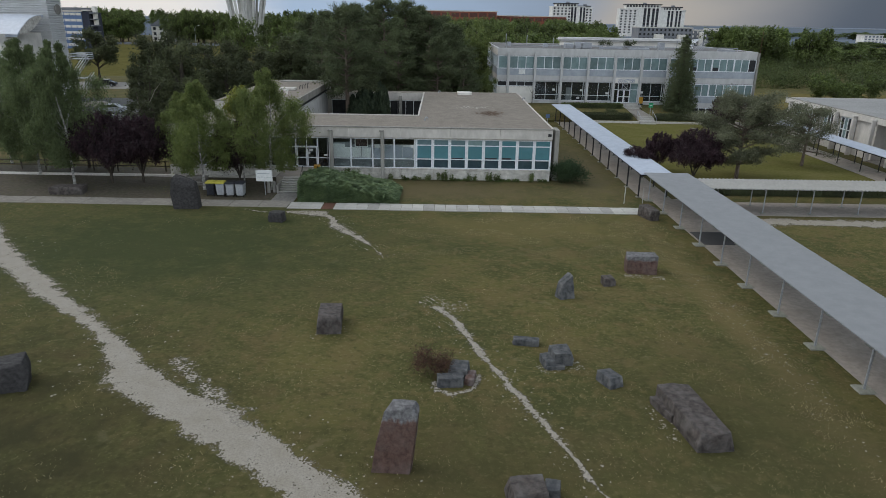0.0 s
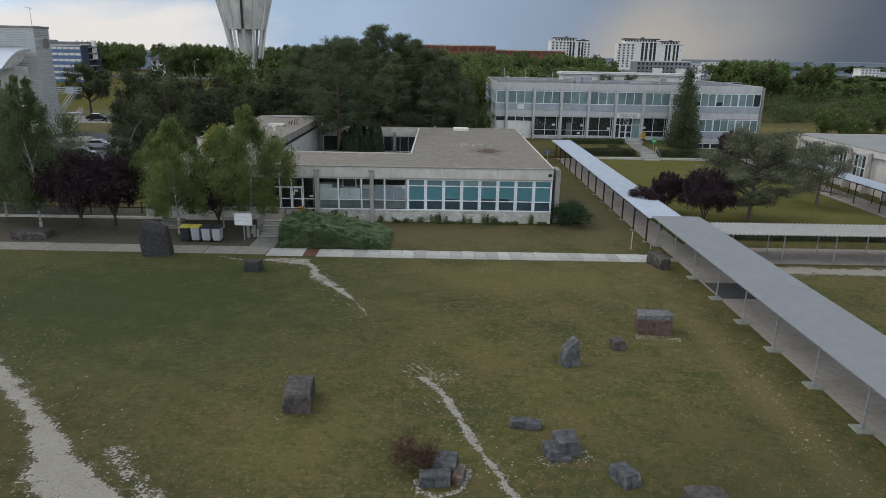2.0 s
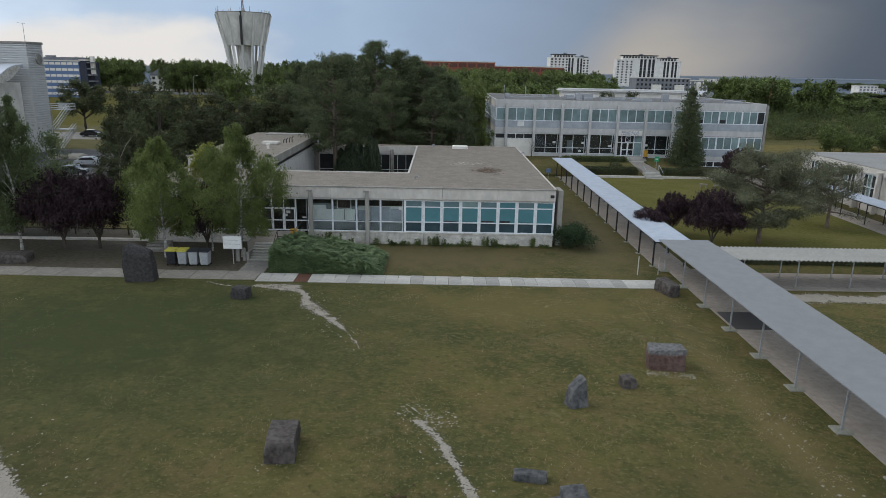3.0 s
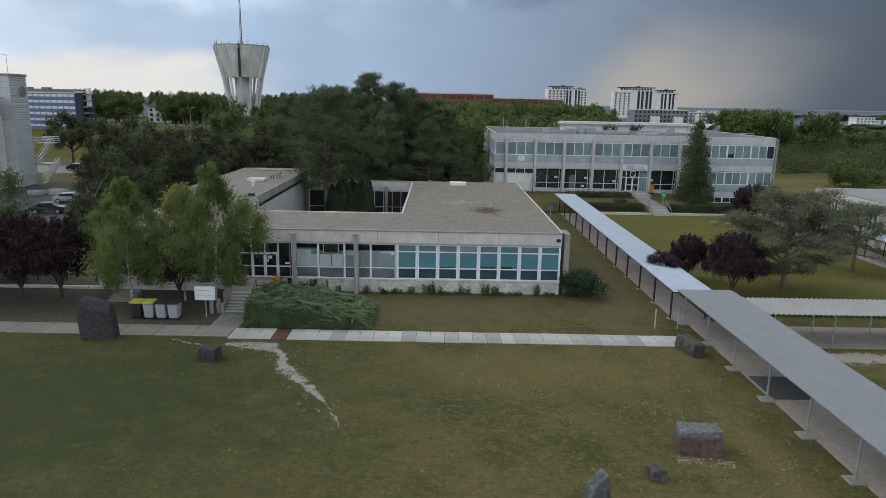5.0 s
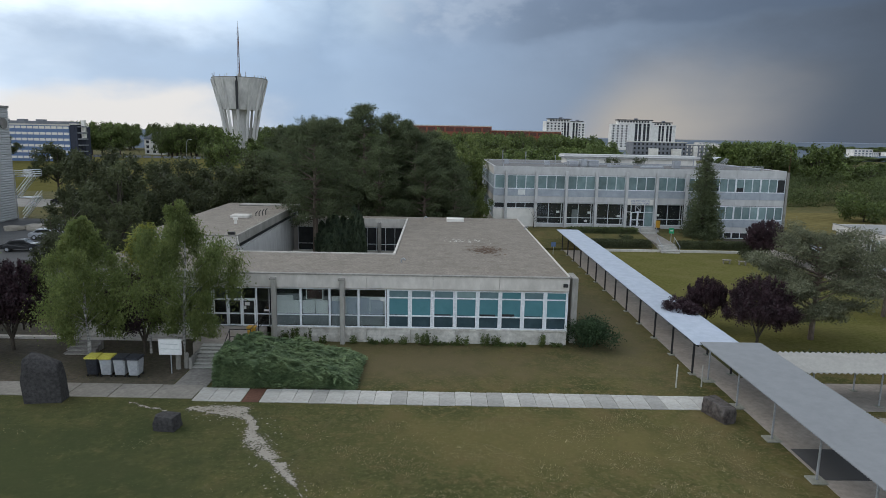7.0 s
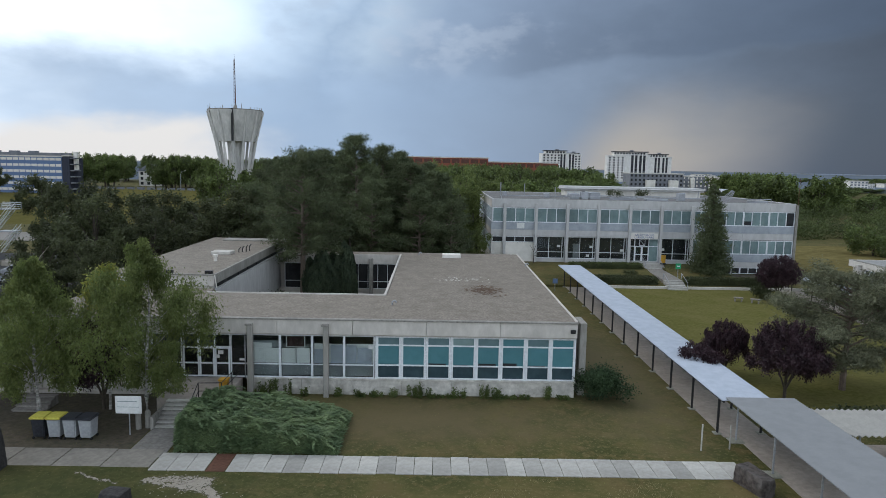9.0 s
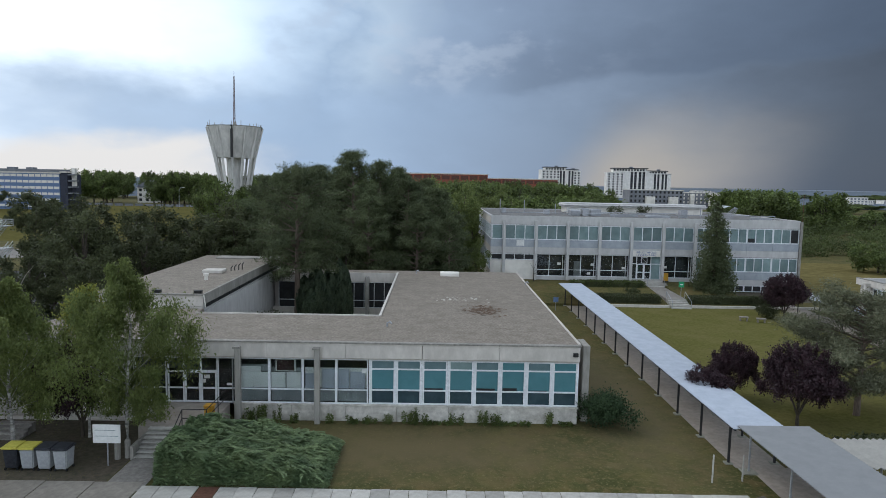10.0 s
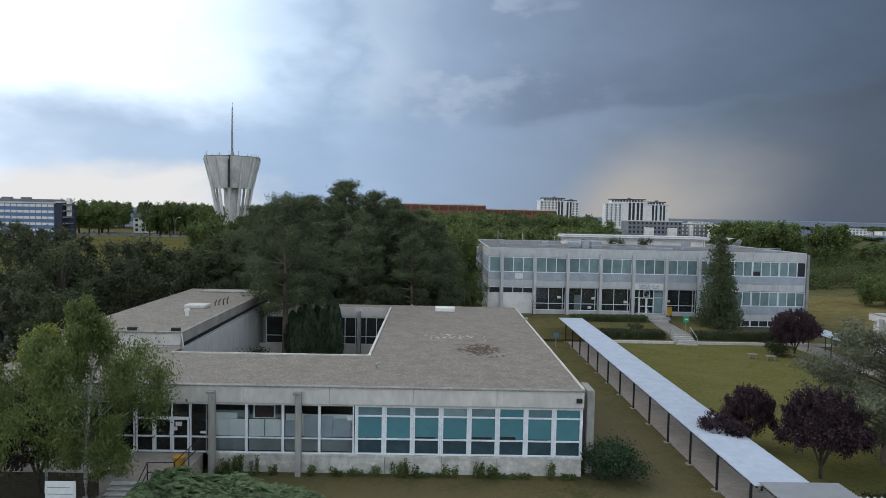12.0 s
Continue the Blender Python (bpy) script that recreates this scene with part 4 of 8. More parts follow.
def entrance():
    part("landing", soft_box(-12.7, -8.75, -4.1, -0.03, -0.2, 1.08, 0.02, 1), WALKFLOOR, None, "concrete entrance landing", kind="structure")["category"] = "landing"
    st = thing("stairs", "worn concrete stairs up to the entrance landing", "stairs", kind="structure")
    for k in range(7):
        ya, top_z = -4.1 - 0.29 * (7 - k), 0.15 * (k + 1) + 0.01
        part("step", soft_box(-12.0, -10.3, ya - 0.05, ya + 0.30, top_z - 0.06, top_z, 0.012, 1), SLAB, st)
        # risers take the darker concrete, as painted shade under each nosing
        part("riser", boxes((-11.95, -10.35, ya + 0.02, ya + 0.29, -0.1, top_z - 0.06)), CONCRETE_DARK, st)
    part("stair_wall", boxes((-12.2, -12.02, -6.2, -4.1, -0.1, 0.75)), CONCRETE_DARK, st)
    part("entrance_path", boxes((-12.1, -10.1, -9.75, -6.13, -0.1, 0.035)), PAVING, None, "grey concrete path to the stairs", kind="structure")["category"] = "path"
    r = thing("handrail", "dark metal handrail beside the entrance landing", "handrail")
    for pts in ([(-10.2, -6.1, 0.1), (-10.2, -6.1, 1.0), (-10.2, -4.1, 2.05), (-8.85, -4.0, 2.05), (-8.85, -0.4, 2.05)], [(-10.2, -4.1, 1.0), (-10.2, -4.1, 2.05)], [(-8.85, -4.0, 1.0), (-8.85, -4.0, 2.05)], [(-8.85, -2.0, 1.0), (-8.85, -2.0, 2.05)], [(-10.2, -6.1, 0.5), (-10.2, -4.1, 1.55), (-8.85, -4.0, 1.55), (-8.85, -0.4, 1.55)]):
        part("rail", tube(bmesh.new(), pts, [0.03] * len(pts), 6), DARKMETAL, r)
    g = thing("yellow_grit_bin", "yellow plastic grit box on the landing", "bin")
    part("body", soft_box(-9.45, -8.95, -2.7, -2.2, 1.08, 1.70, 0.05, 2), YELLOW, g)
    part("lid", soft_box(-9.5, -8.9, -2.75, -2.15, 1.70, 1.80, 0.03, 2), YELLOW, g)


school()
west_wing()
entrance()


# ---- library ----
def library():
    L = thing("library_building", "two-storey concrete library with blue-grey panels and flat roof", "building")
    y, x0, x1 = 53.0, 11.9, 56.1
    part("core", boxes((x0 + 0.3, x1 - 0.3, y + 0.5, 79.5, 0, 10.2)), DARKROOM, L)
    part("roof", boxes((x0 + 0.1, x1 - 0.1, y + 0.1, 80, 10.2, 10.42)), ROOF_FELT, L, "flat grey roof")
    for a, b, c, d in ((x0, x1, y, y + 0.25), (x0, x1, 79.8, 80.05)):
        part("roof_edge", boxes((a, b, c, d, 10.2, 10.5)), LIBWALL, L)
    for a in (x0, x1 - 0.25):
        part("roof_edge", boxes((a, a + 0.25, y + 0.25, 79.8, 10.2, 10.5)), LIBWALL, L)
    cols = [13.8 + 4.55 * k for k in range(7)]
    edges = [x0, *cols, *[41.1 + 3.75 * k for k in range(1, 4)], x1]
    # bays of the upper floor, each with three windows over a panel
    for i, (a, b) in enumerate(zip(edges, edges[1:])):
        part("fascia_panel", boxes((a + 0.015, b - 0.015, y, y + 0.3, 9.28, 10.2)), LIBWALL, L)
        n = 1 if b - a < 2.5 else 3
        bars = [a + 0.2 + (b - a - 0.4) * k / n for k in range(1, n)]
        wide = 0.2 if b <= cols[-1] + 0.1 else 0.06
        if wide < 0.1:
            bars = [a + (b - a) * k / 3 for k in (1, 2)]
        window_unit(L, a + wide, b - wide, y + 0.1, 7.2, 9.2, bars, [], lambda k, j, i=i: (DARKROOM if i == 10 and k == 2 else BLIND_GREY, 0.03), width=0.11)
        if i in (8, 9):
            part("half_blind", boxes((a + 0.15, a + 1.15, y + 0.115, y + 0.128, 7.28, 7.85)), DARKROOM, L)
        part("spandrel_panel", boxes((a + 0.015, b - 0.015, y - 0.02, y + 0.3, 6.08, 7.12)), BLUEGREY, L)
        part("band_panel", boxes((a + 0.015, b - 0.015, y, y + 0.3, 5.12, 6.06)), LIBWALL, L)
        if b <= cols[-1] + 0.1:
            if i in (0, 1):
                part("lower_wall", boxes((a + 0.015, b - 0.015, y + 0.02, y + 0.3, 0.6, 4.2)), FARWHITE, L)
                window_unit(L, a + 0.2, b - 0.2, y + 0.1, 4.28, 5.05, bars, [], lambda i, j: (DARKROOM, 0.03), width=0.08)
            elif i == 5:
                # entrance bay: glazed doors with a notice above
                window_unit(L, a + 0.15, a + 1.0, y + 0.3, 1.7, 5.05, [], [3.9], lambda i, j: (PANE, 0.03), width=0.1, name="side_light")
                window_unit(L, b - 1.5, b - 0.15, y + 0.3, 1.7, 5.05, [], [3.9], lambda i, j: (BLIND_GREY, 0.03), width=0.1, name="side_light")
                for c in (a + 1.05, a + 2.08):
                    window_unit(L, c + 0.05, c + 0.95, y + 0.28, 1.72, 3.85, [], [2.7], lambda i, j: (PANE, 0.03), width=0.12, name="door")
                board = part("notice_board", boxes((a + 1.6, a + 2.5, y + 0.2, y + 0.25, 3.98, 4.9)), WHITE, L)
                part("notice_face", boxes((a + 1.68, a + 2.42, y + 0.185, y + 0.199, 4.06, 4.82)), DARKMETAL, board)
                bm = bmesh.new()
                v = [bm.verts.new(p) for p in ((a + 1.7, y + 0.17, 4.74), (a + 1.78, y + 0.17, 4.80), (a + 2.4, y + 0.17, 4.14), (a + 2.32, y + 0.17, 4.08))]
                bm.faces.new(v)
                bmesh.ops.solidify(bm, geom=bm.faces[:], thickness=0.012)
                part("notice_stroke", bm, WHITE, board)
            else:
                split = a + 0.2 + (b - a - 0.4) * 0.45
                window_unit(L, a + 0.2, b - 0.2, y + 0.4, 1.95, 5.05, [split, b - 0.55], [2.85], lambda i, j: (PANE, 0.03), width=0.08, name="shop_window")
                part("base_panel", boxes((a + 0.015, b - 0.015, y + 0.25, y + 0.5, 0.3, 1.9)), LIBWALL, L)
        else:
            window_unit(L, a + 0.06, b - 0.06, y + 0.1, 3.05, 5.0, bars, [], lambda i, j: (BLIND_GREY, 0.03), width=0.11)
            part("spandrel_panel", boxes((a + 0.015, b - 0.015, y - 0.02, y + 0.3, 1.85, 2.97)), BLUEGREY, L)
            part("base_panel", boxes((a + 0.015, b - 0.015, y, y + 0.3, 1.05, 1.83)), LIBWALL, L)
            window_unit(L, a + 0.06, b - 0.06, y + 0.1, 0.15, 1.0, bars, [], lambda i, j: (DARKROOM, 0.03), width=0.09, name="basement_window")
    for x in cols:
        part("column", soft_box(x - 0.2, x + 0.2, y - 0.45, y - 0.03, 0.3, 9.9, 0.02, 1), LIBWALL, L)
    part("corner_pier", boxes((x1 + 0.02, x1 + 0.35, y - 0.2, y + 0.6, 0, 10.3)), CONCRETE_DARK, L)
    # west face in perspective
    for z0, z1, m in ((9.28, 10.2, CONCRETE), (6.08, 7.12, BLUEGREY), (5.12, 6.06, CONCRETE), (0.3, 2.6, CONCRETE)):
        part("side_panel", boxes((x0 + 0.02, x0 + 0.3, y + 0.3, 79.8, z0, z1)), m, L)
    for z0, z1 in ((7.2, 9.2), (2.7, 5.05)):
        for k in range(6):
            a = y + 0.5 + k * 4.4
            bm = lattice([a, a + 1.4, a + 2.8, a + 4.2], [z0, z1], 0.1, -x0 - 0.2, -x0 - 0.04)
            bm.transform(Matrix.Rotation(radians(90), 4, "Z"))
            w = part("side_window", bm, WHITE, L)
            for c in (a, a + 1.4, a + 2.8):
                part("pane", boxes((x0 + 0.12, x0 + 0.14, c + 0.05, c + 1.35, z0, z1)), BLIND_GREY, w)
    part("white_panel", boxes((15.6, 16.7, y - 0.045, y - 0.022, 6.25, 7.05)), PAPER, L)
    for a, z in ((21.6, 3.55), (26.4, 3.5), (30.9, 3.05), (36.9, 3.3), (25.9, 2.2)):
        part("notice", boxes((a, a + 0.5, y + 0.36, y + 0.372, z, z + 0.34)), PAPER, L)
    part("inner_door", boxes((24.0, 24.9, y + 0.44, y + 0.47, 2.0, 4.1)), BLIND_DULL, L)
    # lettering over the doors
    panel = part("sign_panel", boxes((32.2, 36.2, y - 0.14, y - 0.02, 5.0, 5.85)), FARWHITE, L, "white name panel with dark lettering")
    for text, z in (("BIBLIOTHEQUE", 5.46), ("UNIVERSITAIRE", 5.10)):
        cu = bpy.data.curves.new("lettering", "FONT")
        cu.body, cu.size, cu.align_x, cu.extrude = text, 0.42, "CENTER", 0.005
        tmp = bpy.data.objects.new("lettering", cu)
        me = bpy.data.meshes.new_from_object(tmp)
        bpy.data.objects.remove(tmp)
        me.materials.append(BLUEWALL)
        shared("lettering", me, panel, pose(34.2, y - 0.15, z, 90, 0, 0))
    # roof plant
    for a, b, c, d, h in ((24.2, 25.6, 58, 60, 0.8), (25.9, 26.8, 57.5, 59, 1.1), (27.2, 28.8, 58, 60, 1.0), (20.6, 21.4, 60, 61, 0.7), (40.4, 41.4, 57, 58.2, 1.2), (30.0, 34, 57, 57.6, 0.35), (35.2, 38.5, 56, 57.5, 0.3), (14.3, 15.0, 62, 63, 0.8), (50.0, 53.0, 55.0, 55.6, 0.35)):
        part("roof_unit", soft_box(a, b, c, d, 10.4, 10.42 + h, 0.06, 1), GALV, L)
    for x, yy, h in ((14.2, 64, 2.2), (18.3, 66, 2.0), (22.6, 62, 1.6), (44.5, 60, 1.5)):
        part("vent_pipe", tube(bmesh.new(), [(x, yy, 10.3), (x, yy, 10.4 + h)], [0.07, 0.07], 6), GALV, L)
    bm = bmesh.new()
    for k in range(7):
        f0, f1 = k / 7, (k + 1) / 7
        a0, a1 = math.pi / 2 * f0, math.pi / 2 * f1
        v = [bm.verts.new(p) for p in ((46.2 + 1.6 * (1 - math.cos(a0)), 57, 10.4 + 1.9 * math.sin(a0)), (46.2 + 1.6 * (1 - math.cos(a1)), 57, 10.4 + 1.9 * math.sin(a1)),
                                       (46.2 + 1.6 * (1 - math.cos(a1)), 60, 10.4 + 1.9 * math.sin(a1)), (46.2 + 1.6 * (1 - math.cos(a0)), 60, 10.4 + 1.9 * math.sin(a0)))]
        bm.faces.new(v)
    bmesh.ops.solidify(bm, geom=bm.faces[:], thickness=0.05)
    part("roof_scoop", bm, WHITE, L, "white curved roof scoop")
    # long rounded roof light set back on the roof
    lantern = part("roof_lantern", boxes((25.6, 48.2, 68.4, 72.8, 10.4, 11.35)), FARWHITE, L, "long white rooftop lantern")
    part("cap", soft_box(25.0, 48.9, 67.8, 73.4, 11.35, 12.0, 0.28, 3), LIBWALL, lantern, "rounded grey cap")
    for k in range(6):
        part("lantern_pane", boxes((25.7 + k * 0.62, 26.2 + k * 0.62, 68.32, 68.38, 10.5, 11.25)), DARKROOM if k == 4 else PAPER, lantern)
    # pipes and rails along the roof edge
    for pts in ([(13.5, 55.2, 10.42), (13.5, 55.2, 10.9), (30.0, 55.2, 10.9), (30.0, 55.2, 10.42)], [(31.0, 56.2, 10.42), (31.0, 56.2, 10.85), (44.0, 56.2, 10.85), (44.0, 56.2, 10.42)],
                [(46.5, 54.6, 10.42), (46.5, 54.6, 11.0), (53.2, 54.6, 11.0), (53.2, 54.6, 10.42)], [(24.0, 62.0, 10.42), (24.0, 62.0, 10.8), (42.0, 62.0, 10.8), (42.0, 62.0, 10.42)]):
        part("roof_pipe", tube(bmesh.new(), pts, [0.07] * 4, 6), GALV, L)
    for k in range(5):
        part("strut", tube(bmesh.new(), [(46.3 + 0.42 * k, 57.0, 10.4), (48.4 + 0.1 * k, 57.0, 12.2 - 0.05 * k)], [0.05, 0.04], 5), GALV, L)
    part("mast", tube(bmesh.new(), [(56.6, 53.4, 0), (56.6, 53.4, 14.2)], [0.06, 0.03], 6), RUSTY, L, "thin rusty mast at the corner")
    return L


library()


def terrace():
    bm = bmesh.new()
    prof = [(40.6, 0.0), (40.6, 0.28), (42.6, 0.6), (48.5, 1.25), (52.9, 1.45), (52.9, 0.0)]
    for xa, xb in ((12, 33.4), (35.95, 44.0)):
        a = [bm.verts.new((xa, y, z)) for y, z in prof]
        b = [bm.verts.new((xb, y, z)) for y, z in prof]
        for k in range(len(prof)):
            n = (k + 1) % len(prof)
            bm.faces.new((a[k], a[n], b[n], b[k]))
        bm.faces.new(a)
        bm.faces.new(b[::-1])
    t = tagged(part("terrace", bm, LAWN), "sloping grass bank in front of the library", "bank", kind="structure")
    part("kerb", soft_box(22.9, 33.4, 40.3, 40.58, -0.1, 0.32, 0.02, 1), CONCRETE, None, "pale concrete kerb below the bank", kind="structure")["category"] = "kerb"
    part("kerb", soft_box(35.95, 56.0, 40.3, 40.58, -0.1, 0.32, 0.02, 1), CONCRETE, None, "pale concrete kerb below the bank", kind="structure")["category"] = "kerb"
    st = thing("library_stairs", "pale concrete stairs in two flights up to the library doors", "stairs", kind="structure")
    for k in range(6):
        part("step", boxes((33.45, 35.9, 39.6 + 0.38 * k, 39.6 + 0.38 * (k + 1), -0.1, 0.15 * (k + 1))), SLAB, st)
    bm = bmesh.new()
    v = [bm.verts.new(p) for p in ((33.45, 41.9, 0), (35.9, 41.9, 0), (35.9, 41.9, 0.9), (33.45, 41.9, 0.9), (33.45, 49.5, 0), (35.9, 49.5, 0), (35.9, 49.5, 1.15), (33.45, 49.5, 1.15))]
    for f in ((0, 1, 2, 3), (7, 6, 5, 4), (3, 2, 6, 7), (1, 5, 6, 2), (0, 3, 7, 4)):
        bm.faces.new([v[i] for i in f])
    part("ramp", bm, PAVING, st)
    for k in range(4):
        part("step", boxes((32.6, 36.4, 49.5 + 0.36 * k, 49.5 + 0.36 * (k + 1), 0, 1.15 + 0.14 * (k + 1))), SLAB, st)
    part("landing", boxes((32.4, 36.6, 50.94, 53.2, 0, 1.71)), SLAB, st)
    for x in (33.5, 35.85):
        for a, b in (((39.7, 0.9), (42.0, 1.8)), ((49.5, 2.0), (51.0, 2.6))):
            bm = bmesh.new()
            tube(bm, [(x, a[0], a[1] - 0.8), (x, a[0], a[1]), (x, b[0], b[1]), (x, b[0], b[1] - 0.8)], [0.04] * 4, 6)
            part("rail", bm, GALV, st)
    g = thing("green_pictogram_sign", "green and white evacuation sign on a post", "sign", (36.1, 44.0, 0.55))
    part("post", tube(bmesh.new(), [(0, 0, 0), (0, 0, 2.2)], [0.04, 0.04], 6), GALV, g)
    part("plate", boxes((-0.35, 0.35, -0.05, -0.01, 1.5, 2.25)), GREEN_SIGN, g)
    part("arrow", boxes((-0.2, 0.2, -0.056, -0.051, 1.8, 1.95)), PAPER, g)
    f = thing("display_board", "yellow display board beside the library doors", "board", (36.3, 50.4, 1.71), rz=10)
    part("plate", soft_box(-0.35, 0.35, -0.05, 0.05, 0.2, 1.3, 0.04, 2), YELLOW, f)
    part("foot", boxes((-0.3, 0.3, -0.25, 0.25, 0, 0.2)), DARKMETAL, f)


terrace()


# ---- covered walkways ----
def sheet_roof(x0, x1, y0, y1, z, along, pitch=0.19, depth=0.035, slope=0.0):
    """Corrugated sheet with ridges across the walkway; along: the axis that the waves follow."""
    bm = bmesh.new()
    length = (y1 - y0) if along == "y" else (x1 - x0)
    n = int(length / pitch * 2)
    rows = []
    for i in range(n + 1):
        f = i / n
        h = z + depth * (1 if i % 2 else -1)
        if along == "y":
            y = y0 + f * length
            rows.append([(x0, y, h + slope), (x1, y, h - slope)])
        else:
            x = x0 + f * length
            rows.append([(x, y0, h + slope), (x, y1, h - slope)])
    top = [[bm.verts.new(p) for p in r] for r in rows]
    low = [[bm.verts.new((p[0], p[1], p[2] - 0.03)) for p in r] for r in rows]
    for i in range(n):
        bm.faces.new((top[i][0], top[i][1], top[i + 1][1], top[i + 1][0]))
        bm.faces.new((low[i][0], low[i + 1][0], low[i + 1][1], low[i][1]))
        for k in (0, 1):
            bm.faces.new((top[i][k], top[i + 1][k], low[i + 1][k], low[i][k]))
    for i in (0, n):
        bm.faces.new((top[i][0], top[i][1], low[i][1], low[i][0]))
    return bm


def covered_walkway(label, x0, x1, y0, y1, z, along, roof, post_mat, posts, lines, pad, post_r=0.055, wave=(0.19, 0.035)):
    w = thing("covered_walkway", label, "walkway")
    part("roof", sheet_roof(x0, x1, y0, y1, z, along, *wave), roof, w, "corrugated metal roof")
    for c in lines:
        if along == "y":
            part("beam", boxes((c - 0.05, c + 0.05, y0 + 0.1, y1 - 0.1, z - 0.2, z - 0.07)), post_mat, w)
        else:
            part("beam", boxes((x0 + 0.1, x1 - 0.1, c - 0.05, c + 0.05, z - 0.2, z - 0.07)), post_mat, w)
    me_post = bpy.data.meshes.new("post")
    bm = tube(bmesh.new(), [(0, 0, 0), (0, 0, z - 0.2)], [post_r, post_r], 8)
    bm.to_mesh(me_post)
    me_post.materials.append(post_mat)
    me_pad = bpy.data.meshes.new("pad")
    bm = soft_box(-pad, pad, -pad, pad, -0.1, 0.07, 0.02, 1)
    bm.to_mesh(me_pad)
    me_pad.materials.append(PAD)
    me_tie = bpy.data.meshes.new("tie")
    bm = boxes((min(lines), max(lines), -0.04, 0.04, z - 0.3, z - 0.2)) if along == "y" else boxes((-0.04, 0.04, min(lines), max(lines), z - 0.3, z - 0.2))
    bm.to_mesh(me_tie)
    me_tie.materials.append(post_mat)
    for q in posts:
        shared("tie", me_tie, w, pose(0, q, 0) if along == "y" else pose(q, 0, 0))
        for c in lines:
            m = pose(c, q, 0) if along == "y" else pose(q, c, 0)
            p = shared("post", me_post, w, m)
            shared("pad", me_pad, p, Matrix())
    return w


covered_walkway("long covered walkway with grey corrugated roof and galvanised posts", 20.45, 24.35, -64, -6.15, 2.38, "y", TIN_GREY, GALV,
                [-58.5, -54.5, -50.5, -46.5, -42.5, -38.5, -34.5, -30.7, -26.7, -22.9, -19.0, -14.9, -10.8, -6.7], (20.95, 24.0), 0.38)
covered_walkway("long covered walkway with pale corrugated roof and black posts", 20.15, 23.1, -6.3, 44.3, 2.28, "y", TIN_BLUE, DARKMETAL,
                [-5.6 + 3.85 * k for k in range(13)], (20.35, 22.9), 0.22, 0.075)
covered_walkway("cross walkway with cream corrugated roof and thin posts", 24.42, 72, -11.1, -7.5, 2.25, "x", TIN_CREAM, GALV,
                [25.4 + 4.0 * k for k in range(12)], (-10.5, -8.1), 0.2, 0.05, (0.34, 0.06))
covered_walkway("side covered walkway with pale roof and black posts", 47.6, 50.2, -7.2, 42, 2.4, "y", TIN_BLUE, DARKMETAL,
                [-6.5 + 4.4 * k for k in range(12)], (47.9, 49.9), 0.22)


def east_building():
    e = thing("east_building", "low concrete building with flat roof and white gridded windows", "building")
    x, y0, y1 = 52.7, -4.0, 34.0
    part("wall", boxes((x + 0.3, 74, 13.2, y1, 0, 4.75)), CONCRETE, e)
    part("wall", boxes((x + 3.6, 74, y0, 13.2, 0, 4.75)), TANWALL, e)
    part("roof", boxes((x - 0.1, 74.2, y0 - 0.2, y1 + 0.2, 4.75, 5.0)), PALEROOF, e, "flat pale roof")
    for k in range(10):
        a = y1 + 0.2 - 3.84 * (k + 1)
        part("fascia_panel", boxes((x - 0.15, x + 0.1, max(a, y0 - 0.2) + 0.01, a + 3.83, 4.32, 5.03)), CONCRETE, e)
    part("fascia_panel", boxes((x + 0.1, 74.2, y1, y1 + 0.25, 4.32, 5.03)), CONCRETE, e)
    part("roof_edge", boxes((x - 0.18, x + 0.14, y0 - 0.2, y1 + 0.2, 5.035, 5.10)), CONCRETE_DARK, e)
    for k in range(10):
        a = 31.9 - 3.8 * k
        c = part("column", soft_box(x - 0.66, x - 0.2, a - 0.16, a + 0.16, 0, 4.62, 0.03, 1), CONCRETE, e)
        part("column_head", boxes((x - 0.7, x - 0.16, a - 0.24, a + 0.24, 4.63, 4.78)), CONCRETE, c)
        if not 0 < k < 5:
            continue
        # four narrow lights in two rows between the columns, over a sill wall
        part("sill_wall", boxes((x + 0.02, x + 0.28, a + 0.3, a + 3.5, 0, 1.35)), CONCRETE, e)
        ys = [a + 0.45 + 0.73 * i for i in range(5)]
        bm = lattice(ys, [1.42, 2.75, 4.2], 0.09, -x - 0.22, -x - 0.05)
        bm.transform(Matrix.Rotation(radians(90), 4, "Z"))
        w = part("window", bm, WHITE, e)
        for i, c in enumerate(ys[:-1]):
            for z0, z1 in ((1.47, 2.70), (2.80, 4.15)):
                part("pane", boxes((x + 0.15, x + 0.17, c + 0.05, c + 0.68, z0, z1)), DARKROOM if (i + k) % 3 else BLIND_GREY, w)
    part("porch_floor", boxes((x - 0.4, x + 3.6, y0, 13.2, -0.1, 0.06)), PAVING, e)
    return e


east_building()


